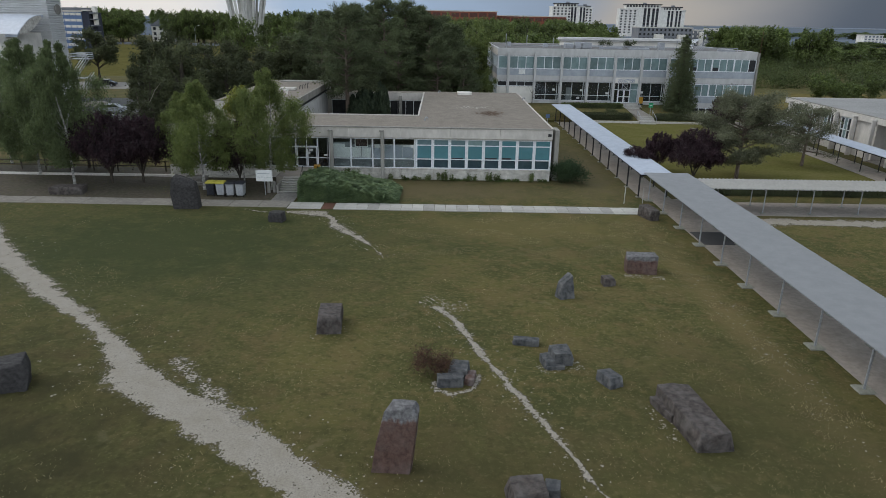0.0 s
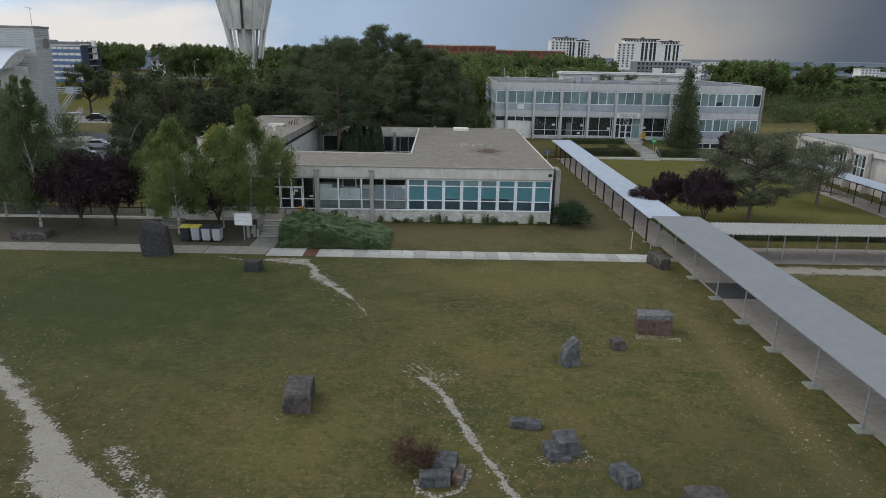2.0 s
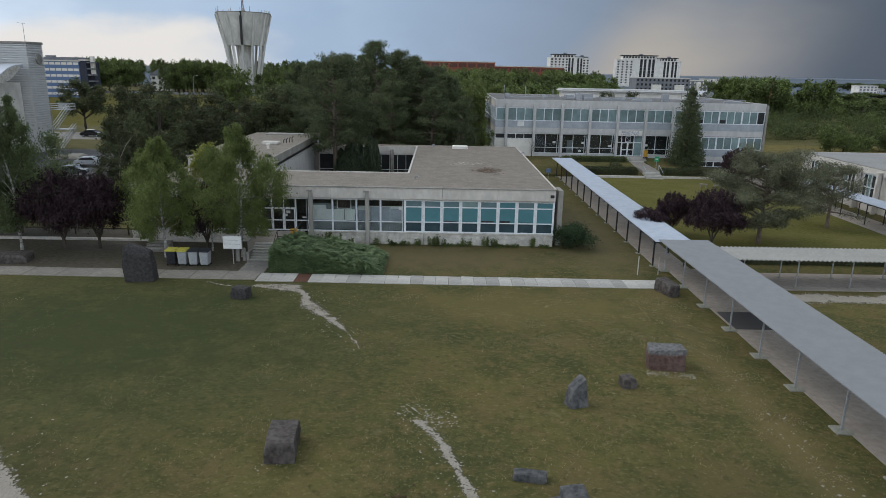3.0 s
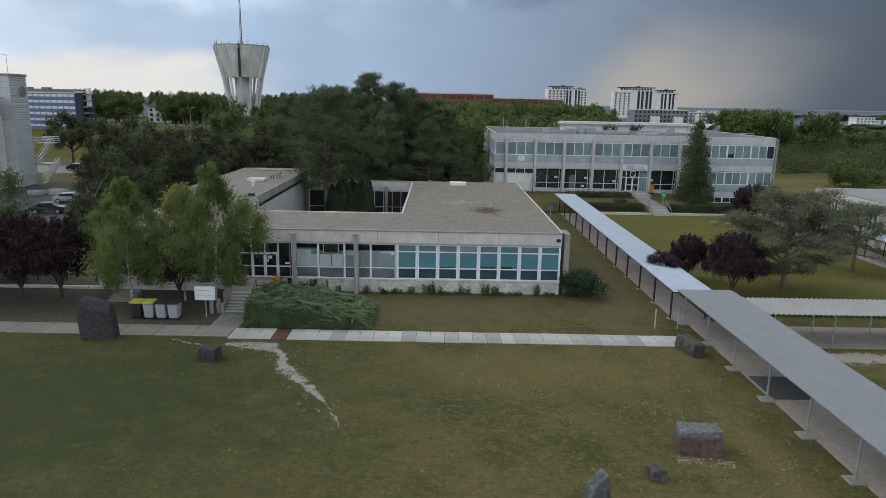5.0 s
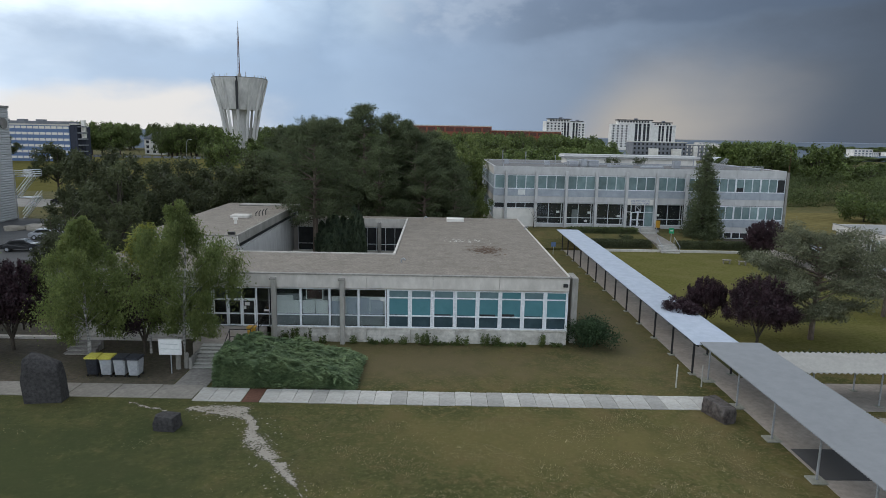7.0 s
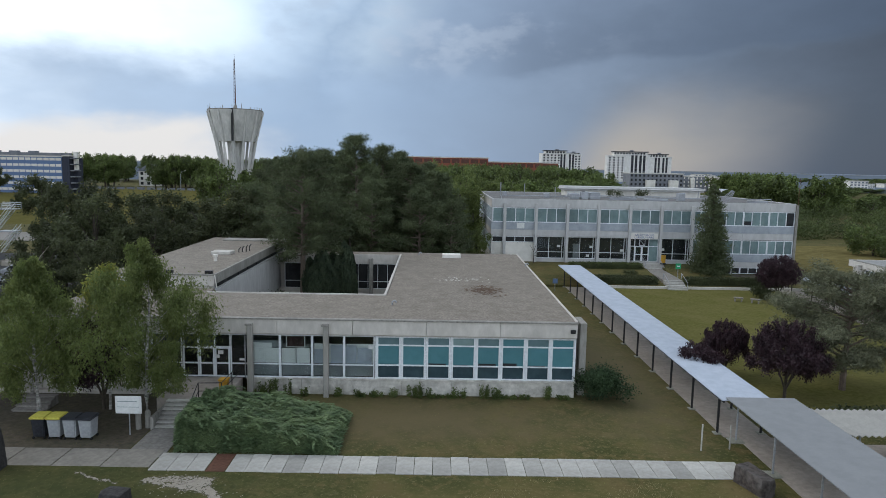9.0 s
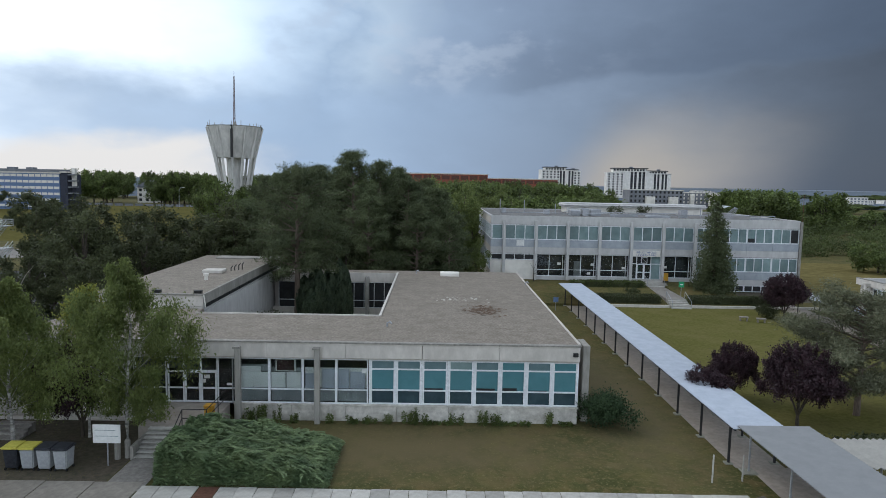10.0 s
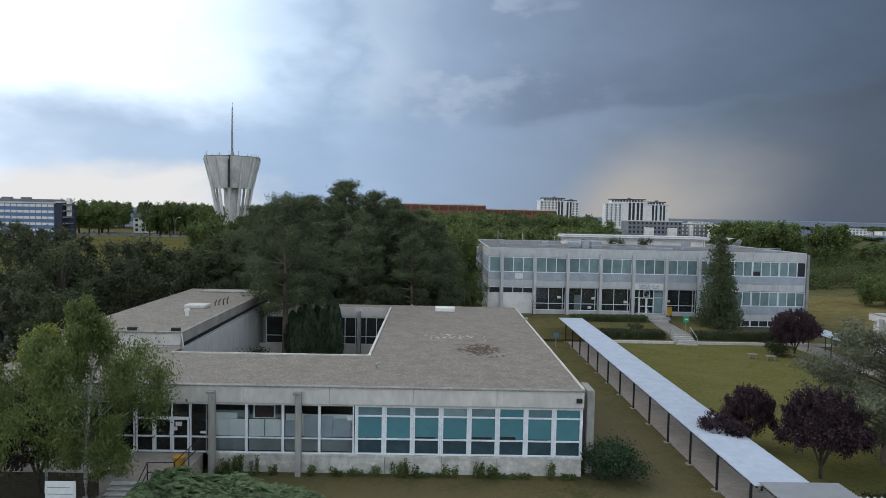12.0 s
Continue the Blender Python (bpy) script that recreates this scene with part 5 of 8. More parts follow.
def striped_hall():
    """Ribbed white hall with a curved canopy, and its outside metal stair."""
    h = thing("ribbed_hall", "tall white hall clad in horizontal ribs with stained top", "building")
    x0, x1, y0, y1, top = -95, -65.2, 56.6, 61.2, 18.0
    part("core", boxes((x0, x1 - 0.2, y0 + 0.2, y1, 0, top - 0.2)), STRIPED, h)
    me = bpy.data.meshes.new("rib")
    bm = soft_box(-0.13, 0.13, -0.16, 0.16, 0, 1, 0.05, 1)
    bm.to_mesh(me)
    me.materials.append(STRIPED)
    for k in range(46):
        z = 0.3 + k * 0.385
        shared("rib", me, h, Matrix.Translation((x0, y0 + 0.14, z)) @ Matrix.Rotation(radians(90), 4, "Y") @ Matrix.Diagonal((0.9, 1, x1 - x0, 1)))
        shared("rib", me, h, Matrix.Translation((x1 - 0.14, y1, z)) @ Matrix.Rotation(radians(90), 4, "X") @ Matrix.Diagonal((1, 0.9, y1 - y0, 1)))
    part("cap", boxes((x0, x1 + 0.1, y0 - 0.1, y1, top - 0.2, top + 0.15)), CONCRETE_DARK, h)
    bm = bmesh.new()
    tube(bm, [(-66.4, 58.5, top), (-66.4, 58.5, top + 3.2)], [0.05, 0.03], 6)
    tube(bm, [(-67.3, 58.5, top + 3.2), (-66.0, 58.5, top + 3.0)], [0.03, 0.03], 6)
    part("antenna", bm, GALV, h)
    # lens-shaped canopy and lower glazed front
    bm = bmesh.new()
    upper = [(46.4 + 8.2 * f, 11.5 + 3.0 * f + 0.9 * math.sin(math.pi * f)) for f in [k / 10 for k in range(11)]]
    lower = [(46.4 + 8.2 * f, 11.5 + 3.0 * f - 0.9 * math.sin(math.pi * f)) for f in [k / 10 for k in range(11)]]
    near = [bm.verts.new((-65.0, y, z)) for y, z in upper]
    back = [bm.verts.new((-98, y, z)) for y, z in upper]
    near_lo = [bm.verts.new((-65.0, y, z - 0.35)) for y, z in upper]
    back_lo = [bm.verts.new((-98, y, z - 0.35)) for y, z in upper]
    for k in range(10):
        bm.faces.new((near[k], near[k + 1], back[k + 1], back[k]))
        bm.faces.new((near_lo[k], back_lo[k], back_lo[k + 1], near_lo[k + 1]))
        bm.faces.new((near[k], near_lo[k], near_lo[k + 1], near[k + 1]))
    part("canopy", bm, TIN_BLUE, h, "curved pale metal canopy")
    bm = bmesh.new()
    rows = [[bm.verts.new(p) for p in ((-64.95, y, max(zu - 0.1, zl)), (-64.95, y, zl), (-65.4, y, zl), (-65.4, y, max(zu - 0.1, zl)))] for (y, zu), (_, zl) in zip(upper[1:-1], lower[1:-1])]
    for a, b in zip(rows, rows[1:]):
        for q in range(4):
            bm.faces.new((a[q], b[q], b[(q + 1) % 4], a[(q + 1) % 4]))
    bm.faces.new(rows[0])
    bm.faces.new(rows[-1][::-1])
    part("gable_panel", bm, PLINTH, h, "grey lens-shaped gable under the canopy")
    part("round_vent", tube(bmesh.new(), [(-65.2, 59.5, 15.4), (-64.98, 59.5, 15.4)], [0.85, 0.85], 16), CONCRETE_DARK, h)
    part("front_wall", boxes((-97, -67.0, 45.0, 56.5, 0, 11.6)), FARWHITE, h)
    for k in range(5):
        part("window", boxes((-88.5 + k * 4.2, -85.5 + k * 4.2, 44.9, 44.98, 6.2, 10.4)), DARKROOM, h)
    s = thing("metal_fire_stair", "white metal outside fire stair", "stairs")
    part("deck", boxes((-65.1, -62.2, 61.3, 63.6, 6.9, 7.0)), GALV, s)
    part("deck", boxes((-65.1, -62.3, 61.3, 63.6, 3.44, 3.54)), GALV, s)
    for xa, za, xb, zb, y in ((-62.4, 6.9, -65.2, 3.6, 61.2), (-62.4, 3.5, -65.2, 0.05, 62.5)):
        bm = bmesh.new()
        for k in range(12):
            f = k / 11
            box(bm, xa + (xb - xa) * f - 0.14, xa + (xb - xa) * f + 0.14, y, y + 1.1, za + (zb - za) * f - 0.05, za + (zb - za) * f)
        part("flight", bm, GALV, s)
        for dy in (0, 1.1):
            for dz in (-0.1, 0.5, 1.0):
                part("rail", tube(bmesh.new(), [(xa, y + dy, za + dz), (xb, y + dy, zb + dz)], [0.05, 0.05], 5), WHITE, s)
    for y in (61.1, 63.6):
        for dz in (0.35, 0.65, 0.95):
            part("rail", tube(bmesh.new(), [(-65.2, y, 7.0 + dz), (-62.2, y, 7.0 + dz)], [0.045, 0.045], 5), WHITE, s)
    for x, y, z in ((-65.1, 61.1, 7.95), (-63.7, 61.1, 7.95), (-62.2, 61.1, 7.95), (-62.2, 63.6, 7.95)):
        part("post", tube(bmesh.new(), [(x, y, -0.1 if x < -65 else 6.9), (x, y, z)], [0.06, 0.06], 6), GALV, s)


striped_hall()


# ---- standing stones ----
def stone(label, x, y, w, d, h, rz=0.0, lean=(0, 0), top=(1.0, 1.0), material=None, seed=1, rough=0.09, tip=0.0, z=0.0, category="stone", head=0.0):
    """A split block: the hull of jittered corners, tapered and leaned, with chipped edges and slight relief; head rounds off its top."""
    r = random.Random(seed * 13 + 5)
    size = (w * d * h) ** (1 / 3)
    bm = bmesh.new()
    rows = [(0.0, 1.0), (0.55, 1.03), (1.0, 1.0)] if not head else [(0.0, 1.0), (0.5, 1.02), (1 - head, 0.99), (1 - head * 0.4, 0.88), (1.0, 0.6)]
    for f, k in rows:
        for sx, sy in ((-1, -1), (1, -1), (1, 1), (-1, 1), (0.2, -1.04), (-0.1, 1.04), (1.04, 0.1), (-1.04, -0.2)):
            j = rough * size * 0.9
            px = sx * w / 2 * k * (1 + (top[0] - 1) * f) + r.uniform(-j, j) * (1 if abs(sx) == 1 else 0.5)
            py = sy * d / 2 * k * (1 + (top[1] - 1) * f) + r.uniform(-j, j) * (1 if abs(sy) == 1 else 0.5)
            pz = f * h * (1 + tip * sx * 0.5) + (r.uniform(-j, j) * 0.5 if f else 0)
            bm.verts.new((px + lean[0] * f * h, py + lean[1] * f * h, pz - 0.12))
    hull = bmesh.ops.convex_hull(bm, input=bm.verts[:])
    bmesh.ops.delete(bm, geom=[v for v in hull["geom_interior"] if isinstance(v, bmesh.types.BMVert)], context="VERTS")
    bmesh.ops.dissolve_limit(bm, angle_limit=radians(9), verts=bm.verts[:], edges=bm.edges[:])
    bmesh.ops.bevel(bm, geom=bm.edges[:], offset=0.02 * size, segments=1, affect="EDGES", clamp_overlap=True)
    bmesh.ops.triangulate(bm, faces=bm.faces[:])
    for _ in range(2):
        bmesh.ops.subdivide_edges(bm, edges=[e for e in bm.edges if e.calc_length() > 0.2 * size], cuts=1)
        bmesh.ops.triangulate(bm, faces=bm.faces[:])
    for v in bm.verts:
        v.co += noise.noise_vector(v.co * (2.6 / max(size, 0.5)) + Vector((seed * 7.3, 0, 0))) * rough * size * 0.22
        v.co += noise.noise_vector(v.co * 6 + Vector((0, seed * 3.1, 0))) * rough * size * 0.12
    ob = part("standing_stone" if h > 1.2 else "stone_block", bm, material or STONE)
    ob.matrix_basis = pose(x, y, z, 0, 0, rz)
    return tagged(ob, label, category, "stones on the lawn")


stone("squared dark grey stone block with flat purple-grey top", -3.15, -32.9, 1.2, 1.9, 1.0, 6, (0.05, 0.02), (0.95, 0.95), STONE, 1, 0.045)
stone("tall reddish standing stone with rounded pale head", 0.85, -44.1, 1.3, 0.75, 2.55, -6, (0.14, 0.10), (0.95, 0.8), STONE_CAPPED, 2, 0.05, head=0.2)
stone("upright narrow grey stone with pointed top", 9.6, -28.7, 0.85, 0.75, 1.2, 20, (0.05, 0.1), (0.75, 0.75), STONE_BLUE, 3, 0.09, 0.4)
stone("small squat grey stone beside worn grass", 12.6, -26.7, 0.75, 0.7, 0.6, 12, (0, 0.09), (0.85, 0.85), STONE, 4)
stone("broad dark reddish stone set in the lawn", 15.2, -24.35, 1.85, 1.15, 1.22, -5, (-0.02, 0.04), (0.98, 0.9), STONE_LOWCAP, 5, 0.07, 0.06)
stone("low flat bluish stone lying in grass", 6.7, -34.6, 1.2, 0.45, 0.42, -8, material=STONE_BLUE, seed=6)
stone("bluish stone block lying in grass", 8.1, -36.3, 0.85, 0.9, 0.75, 10, material=STONE_BLUE, seed=7)
stone("small bluish stone leaning on a block", 7.45, -36.6, 0.5, 0.8, 0.5, 12, material=STONE_BLUE, seed=8)
stone("broken piece of bluish stone", 7.75, -36.95, 0.8, 0.35, 0.3, 5, material=STONE_BLUE, seed=9)
stone("tilted bluish stone in grass", 9.95, -38.2, 0.75, 1.0, 0.55, 24, (0.1, 0.2), (0.85, 0.85), STONE_BLUE, 10)
stone("long lying grey stone slab", 12.45, -41.2, 1.4, 3.6, 0.85, 8, (0, 0), (0.86, 0.97), STONE, 11, 0.06)
stone("low stone under the long slab", 11.75, -40.4, 0.6, 1.5, 0.45, 16, material=STONE, seed=12)
stone("rough grey stone with flat top", 5.35, -46.1, 1.2, 1.0, 1.0, 10, (0, 0), (0.9, 0.9), STONE, 13, 0.09)
stone("small grey stone beside a larger one", 6.25, -45.6, 0.45, 0.55, 0.65, -10, material=STONE_BLUE, seed=14)
stone("grey stone block in a ring of chalk", 3.35, -37.65, 0.8, 0.85, 0.62, -14, material=STONE_BLUE, seed=15)
stone("grey stone slab in a ring of chalk", 2.95, -38.5, 1.1, 0.5, 0.55, 4, material=STONE_BLUE, seed=16)
stone("small reddish stone in a ring of chalk", 3.85, -38.2, 0.35, 0.8, 0.45, -14, material=STONE_RED, seed=17)
stone("dark boulder beside the chalk path", -15.75, -39.0, 1.6, 1.5, 1.25, 25, (0, 0), (0.75, 0.75), STONE_DARK, 18, 0.12)
stone("large dark standing stone at the edge of the path", -18.3, -11.3, 2.0, 0.95, 2.65, 4, (-0.03, 0.04), (0.95, 0.8), STONE_DARK, 19, 0.07, -0.12, head=0.22)
stone("small dark stone on the green lawn", -10.15, -14.6, 1.15, 0.95, 0.85, -6, (0, 0), (0.9, 0.9), STONE_DARK, 20, 0.09)
stone("dark stone beside the walkway post", 19.35, -12.2, 0.95, 1.9, 1.0, 16, (0, 0), (0.85, 0.9), STONE, 21, 0.11)
stone("low flat stone slab under the trees", -30.2, -7.2, 2.6, 1.5, 0.75, 6, (0, 0), (0.95, 0.95), STONE, 22, 0.09)
ragged_strip("chalk_ring", [(2.0, -38.2), (2.1, -39.0), (2.9, -39.55), (3.9, -39.2), (4.5, -38.2), (4.4, -37.5)], [(2.45, -38.2), (2.5, -38.75), (2.95, -39.15), (3.65, -38.9), (4.05, -38.1), (4.0, -37.6)],
             CHALK_WORN, 0.012, "broken ring of chalk rubble round stones", "gravel", 0.13, fray=0.4, thin=0.42)


# ---- bins, sign and posts ----
def wheeled_bin(x, y, body, lid, label, rz=0.0):
    b = thing("wheeled_bin", label, "bin", (x, y, 0), "bins beside the stairs", rz=rz)
    bm = soft_box(-0.36, 0.36, -0.42, 0.42, 0.12, 1.15, 0.05, 2)
    for v in bm.verts:
        f = 0.82 + 0.18 * (v.co.z - 0.12)
        v.co.x *= f
        v.co.y *= f
    part("body", bm, body, b)
    bm = soft_box(-0.42, 0.42, -0.5, 0.46, 1.15, 1.27, 0.05, 2)
    for v in bm.verts:
        if v.co.z > 1.2:
            v.co.z += 0.08 * (1 - (v.co.y / 0.5) ** 2)
    part("lid", bm, lid, b)
    part("handle", tube(bmesh.new(), [(-0.3, 0.5, 1.1), (0.3, 0.5, 1.1)], [0.025, 0.025], 6), lid, b)
    for sx in (-0.3, 0.3):
        for sy in (-0.3, 0.3):
            part("wheel", tube(bmesh.new(), [(sx - 0.03, sy, 0.08), (sx + 0.03, sy, 0.08)], [0.08, 0.08], 10), RUBBER, b)


for i, (body, lid, label) in enumerate(((BINDARK, BINYELLOW, "dark wheeled bin with yellow lid"), (BINGREY, BINYELLOW, "grey wheeled bin with yellow lid"),
                                        (BINGREY, BINDARK, "grey wheeled bin with dark lid"), (BINGREY, BINDARK, "grey wheeled bin with dark lid"))):
    wheeled_bin(-17.6 + 0.86 * i, -7.35 - 0.02 * i, body, lid, label, 2 - i)

sb = thing("notice_sign", "white notice board on thin posts by the path", "sign", (-13.0, -7.0, 0))
part("board", soft_box(-0.72, 0.72, -0.03, 0.03, 1.25, 2.25, 0.02, 1), PAPER, sb)
part("post", tube(bmesh.new(), [(0, 0.06, 0), (0, 0.06, 2.2)], [0.04, 0.04], 6), GALV, sb)
for k in (1, 3):
    part("text_bar", boxes((-0.6, 0.6 - 0.13 * (k % 3), -0.036, -0.031, 2.1 - 0.16 * k, 2.125 - 0.16 * k)), BLIND_GREY, sb)
for x, y, h in ((18.45, -8.0, 1.5), (20.1, -7.8, 1.4)):
    po = thing("wooden_marker_post", "pale wooden post in the grass", "post", (x, y, 0))
    part("shaft", soft_box(-0.035, 0.035, -0.035, 0.035, -0.1, h, 0.01, 1), SLAB, po)
for i, x in enumerate((-11.55, -12.0)):
    b = thing("pavement_bollard", "dark concrete bollard beside the stairs", "bollard", (x - 0.9, -5.9 - 0.2 * i, 0))
    part("shaft", tube(bmesh.new(), [(0, 0, -0.1), (0, 0, 0.95), (0, 0, 1.05)], [0.16, 0.15, 0.08], 10), CONCRETE_DARK, b)
wf = thing("low_wall", "low pale concrete edging wall under trees", "wall", kind="structure")
for k in range(7):
    part("block", soft_box(-44 + 4.2 * k, -39.84 + 4.2 * k, -0.55, -0.2, -0.1, 0.20, 0.02, 1), CONCRETE, wf)
st2 = thing("garden_steps", "low concrete garden steps behind the bins", "stairs", kind="structure")
for k in range(4):
    part("step", soft_box(-21.5, -19.5, -3.9 + 0.38 * k, -3.45 + 0.38 * k, 0.15 * k + 0.09, 0.15 * (k + 1), 0.012, 1), PAVING, st2)
    # dark riser colour stands for the shade below the tread
    part("riser", boxes((-21.45, -19.55, -3.82 + 0.38 * k, -3.46 + 0.38 * k, -0.05, 0.15 * k + 0.09)), CONCRETE_DARK, st2)
fe = thing("wooden_fence", "dark low wooden rail fence under the trees", "fence")
for k in range(10):
    part("post", boxes((-42 + 2.4 * k, -41.9 + 2.4 * k, 1.6, 1.7, 0, 1.1)), BARK, fe)
for z in (0.5, 0.95):
    part("rail", boxes((-42, -20.3, 1.62, 1.68, z, z + 0.09)), BARK, fe)


# ---- trees and shrubs ----
RNG = np.random.default_rng(5)


def leaf_quads(centers, sizes, up=0.35, aspect=0.6, bend=0.0, hang=0.0):
    """One small four-cornered leaf spray at each centre."""
    n = len(centers)
    d = RNG.normal(size=(n, 3)) + np.array([0, 0, -hang])
    d /= np.linalg.norm(d, axis=1, keepdims=True)
    nrm = RNG.normal(size=(n, 3)) + np.array([0, 0, up * 3])
    nrm -= (nrm * d).sum(1, keepdims=True) * d
    nrm /= np.linalg.norm(nrm, axis=1, keepdims=True) + 1e-9
    s = np.cross(d, nrm)
    L, W = sizes[:, None], sizes[:, None] * aspect
    v = np.stack([centers - d * L * 0.5, centers + s * W * 0.5 + nrm * L * bend, centers + d * L * 0.5, centers - s * W * 0.5 + nrm * L * bend], 1).reshape(-1, 3)
    return v, np.arange(4 * n).reshape(-1, 4)


def blob_points(n, centers, radii, shell=0.6, flat=1.0):
    """Points spread over the outer part of round clumps."""
    k = RNG.integers(0, len(centers), n)
    d = RNG.normal(size=(n, 3))
    d /= np.linalg.norm(d, axis=1, keepdims=True)
    r = np.clip(RNG.normal(0.35 + 0.5 * shell, 0.30, n), 0.05, 1.55)
    p = d * (r * radii[k])[:, None]
    p[:, 2] *= flat
    return centers[k] + p


def limbs(h, trunk_r, ends, bend=0.3, trunk_top=0.85, sides=7, thin=1.0):
    bm = bmesh.new()
    pts = [(RNG.normal() * 0.02 * h * f, RNG.normal() * 0.02 * h * f, h * trunk_top * f - 0.1 * (f == 0)) for f in (0, 0.15, 0.4, 0.7, 1.0)]
    tube(bm, pts, [trunk_r * 1.3, trunk_r, trunk_r * 0.75, trunk_r * 0.45, trunk_r * 0.12], sides)
    for e in ends:
        f = min(0.85, max(0.25, (e[2] / h) * 0.7))
        b = Vector((0, 0, h * trunk_top * f))
        m = b.lerp(Vector(e), 0.5) + Vector((0, 0, bend * 0.15 * h * 0.3))
        tube(bm, [b, m, Vector(e)], [trunk_r * 0.45 * thin, trunk_r * 0.25 * thin, trunk_r * 0.06], 5)
    return bm


def broad_tree(name, label, h, r, n_leaf, size, leaf, bark=None, base=0.25, clumps=28, squash=1.0, trunk_r=None, group="", spread=0.24, hang=0.0):
    e = thing(name, label, "tree", group=group)
    d = RNG.normal(size=(clumps, 3))
    d /= np.linalg.norm(d, axis=1, keepdims=True)
    rad = RNG.uniform(0.45, 0.95, clumps)[:, None]
    c = d * rad * np.array([r, r, (1 - base) * h / 2 * squash])
    c[:, 2] += h * (base + (1 - base) / 2)
    c[:, 2] = np.clip(c[:, 2], h * base, h * 0.97)
    rr = RNG.uniform(0.7, 1.3, clumps) * spread * r
    part("trunk", limbs(h, trunk_r or 0.022 * h + 0.04, c[:14].tolist()), bark or BARK, e)
    p = blob_points(n_leaf, c, rr, 0.45)
    part("crown", leaf_quads(p, RNG.uniform(0.6, 1.4, n_leaf) * size, hang=hang), leaf, e)
    return e


def birch_tree(label, h, r, n_leaf, size, leaf, base=0.16):
    """Slender white stem with fine hanging sprays."""
    e = thing("birch_tree", label, "tree", group="birches by the path")
    k = 40
    f = (np.arange(k) + RNG.random(k)) / k
    ang = np.arange(k) * 2.4 + RNG.normal(size=k) * 0.5
    prof = np.interp(f, [0, 0.2, 0.45, 0.62, 0.78, 0.9, 1], [0.50, 0.78, 1.0, 0.88, 0.52, 0.26, 0.10])
    off = RNG.uniform(0.25, 0.95, k)
    c = np.stack([np.cos(ang) * prof * r * off, np.sin(ang) * prof * r * off, h * (base + (1 - base) * (0.10 + 0.87 * f))], 1)
    part("trunk", limbs(h, 0.07 + 0.004 * h, c[:26].tolist(), trunk_top=0.9, thin=0.3), BIRCH_BARK, e)
    pts = blob_points(n_leaf, c, RNG.uniform(0.6, 1.25, k) * r * 0.30 * (0.22 + prof), 0.25, 0.8)
    hang = RNG.random(n_leaf) ** 3 * h * 0.13
    pts[:, 2] = np.maximum(pts[:, 2] - hang, (base + 0.02) * h)
    part("crown", leaf_quads(pts, RNG.uniform(0.6, 1.5, n_leaf) * size * 1.25, up=0.1, aspect=0.4, hang=1.6), leaf, e)
    return e


def conifer(name, label, h, r, n_leaf, size, leaf, layers=14, droop=0.25, base=0.05, power=0.8, flat=0.22, group="", per=7):
    """Whorls of branches that carry flat sprays, wide below and narrow above."""
    e = thing(name, label, "tree", group=group)
    cs, ends = [], []
    for i in range(layers):
        f = i / (layers - 1)
        z = h * (base + (0.97 - base) * f)
        reach = r * ((1 - f) ** power * 0.92 + 0.06)
        for k in range(max(3, int(per * (1 - 0.5 * f)))):
            a = RNG.random() * math.tau
            L = reach * RNG.uniform(0.65, 1.08)
            for s in (0.35, 0.65, 0.95):
                cs.append((math.cos(a) * L * s, math.sin(a) * L * s, z - droop * L * s * s + RNG.normal() * 0.1, 0.26 * L + 0.12))
            if k < 3:
                ends.append((math.cos(a) * L * 0.8, math.sin(a) * L * 0.8, max(0.3, z - droop * L * 0.6)))
    cs = np.array(cs)
    w = cs[:, 3] ** 1.6
    k = RNG.choice(len(cs), n_leaf, p=w / w.sum())
    g = RNG.normal(size=(n_leaf, 3)) * 0.55
    g[:, 2] *= flat * 2
    p = cs[k, :3] + g * cs[k, 3:4]
    p[:, 2] = np.clip(p[:, 2], 0.1, h)
    bm = bmesh.new()
    tube(bm, [(0, 0, -0.1), (0, 0, h * 0.4), (0, 0, h * 0.98)], [0.03 * h + 0.05, 0.018 * h + 0.03, 0.02], 7)
    for q in ends:
        tube(bm, [(0, 0, min(h * 0.95, q[2] + 0.1 * r)), q], [0.05, 0.015], 4)
    part("trunk", bm, BARK, e)
    part("crown", leaf_quads(p, RNG.uniform(0.6, 1.4, n_leaf) * size, up=0.5, aspect=0.45), leaf, e)
    return e


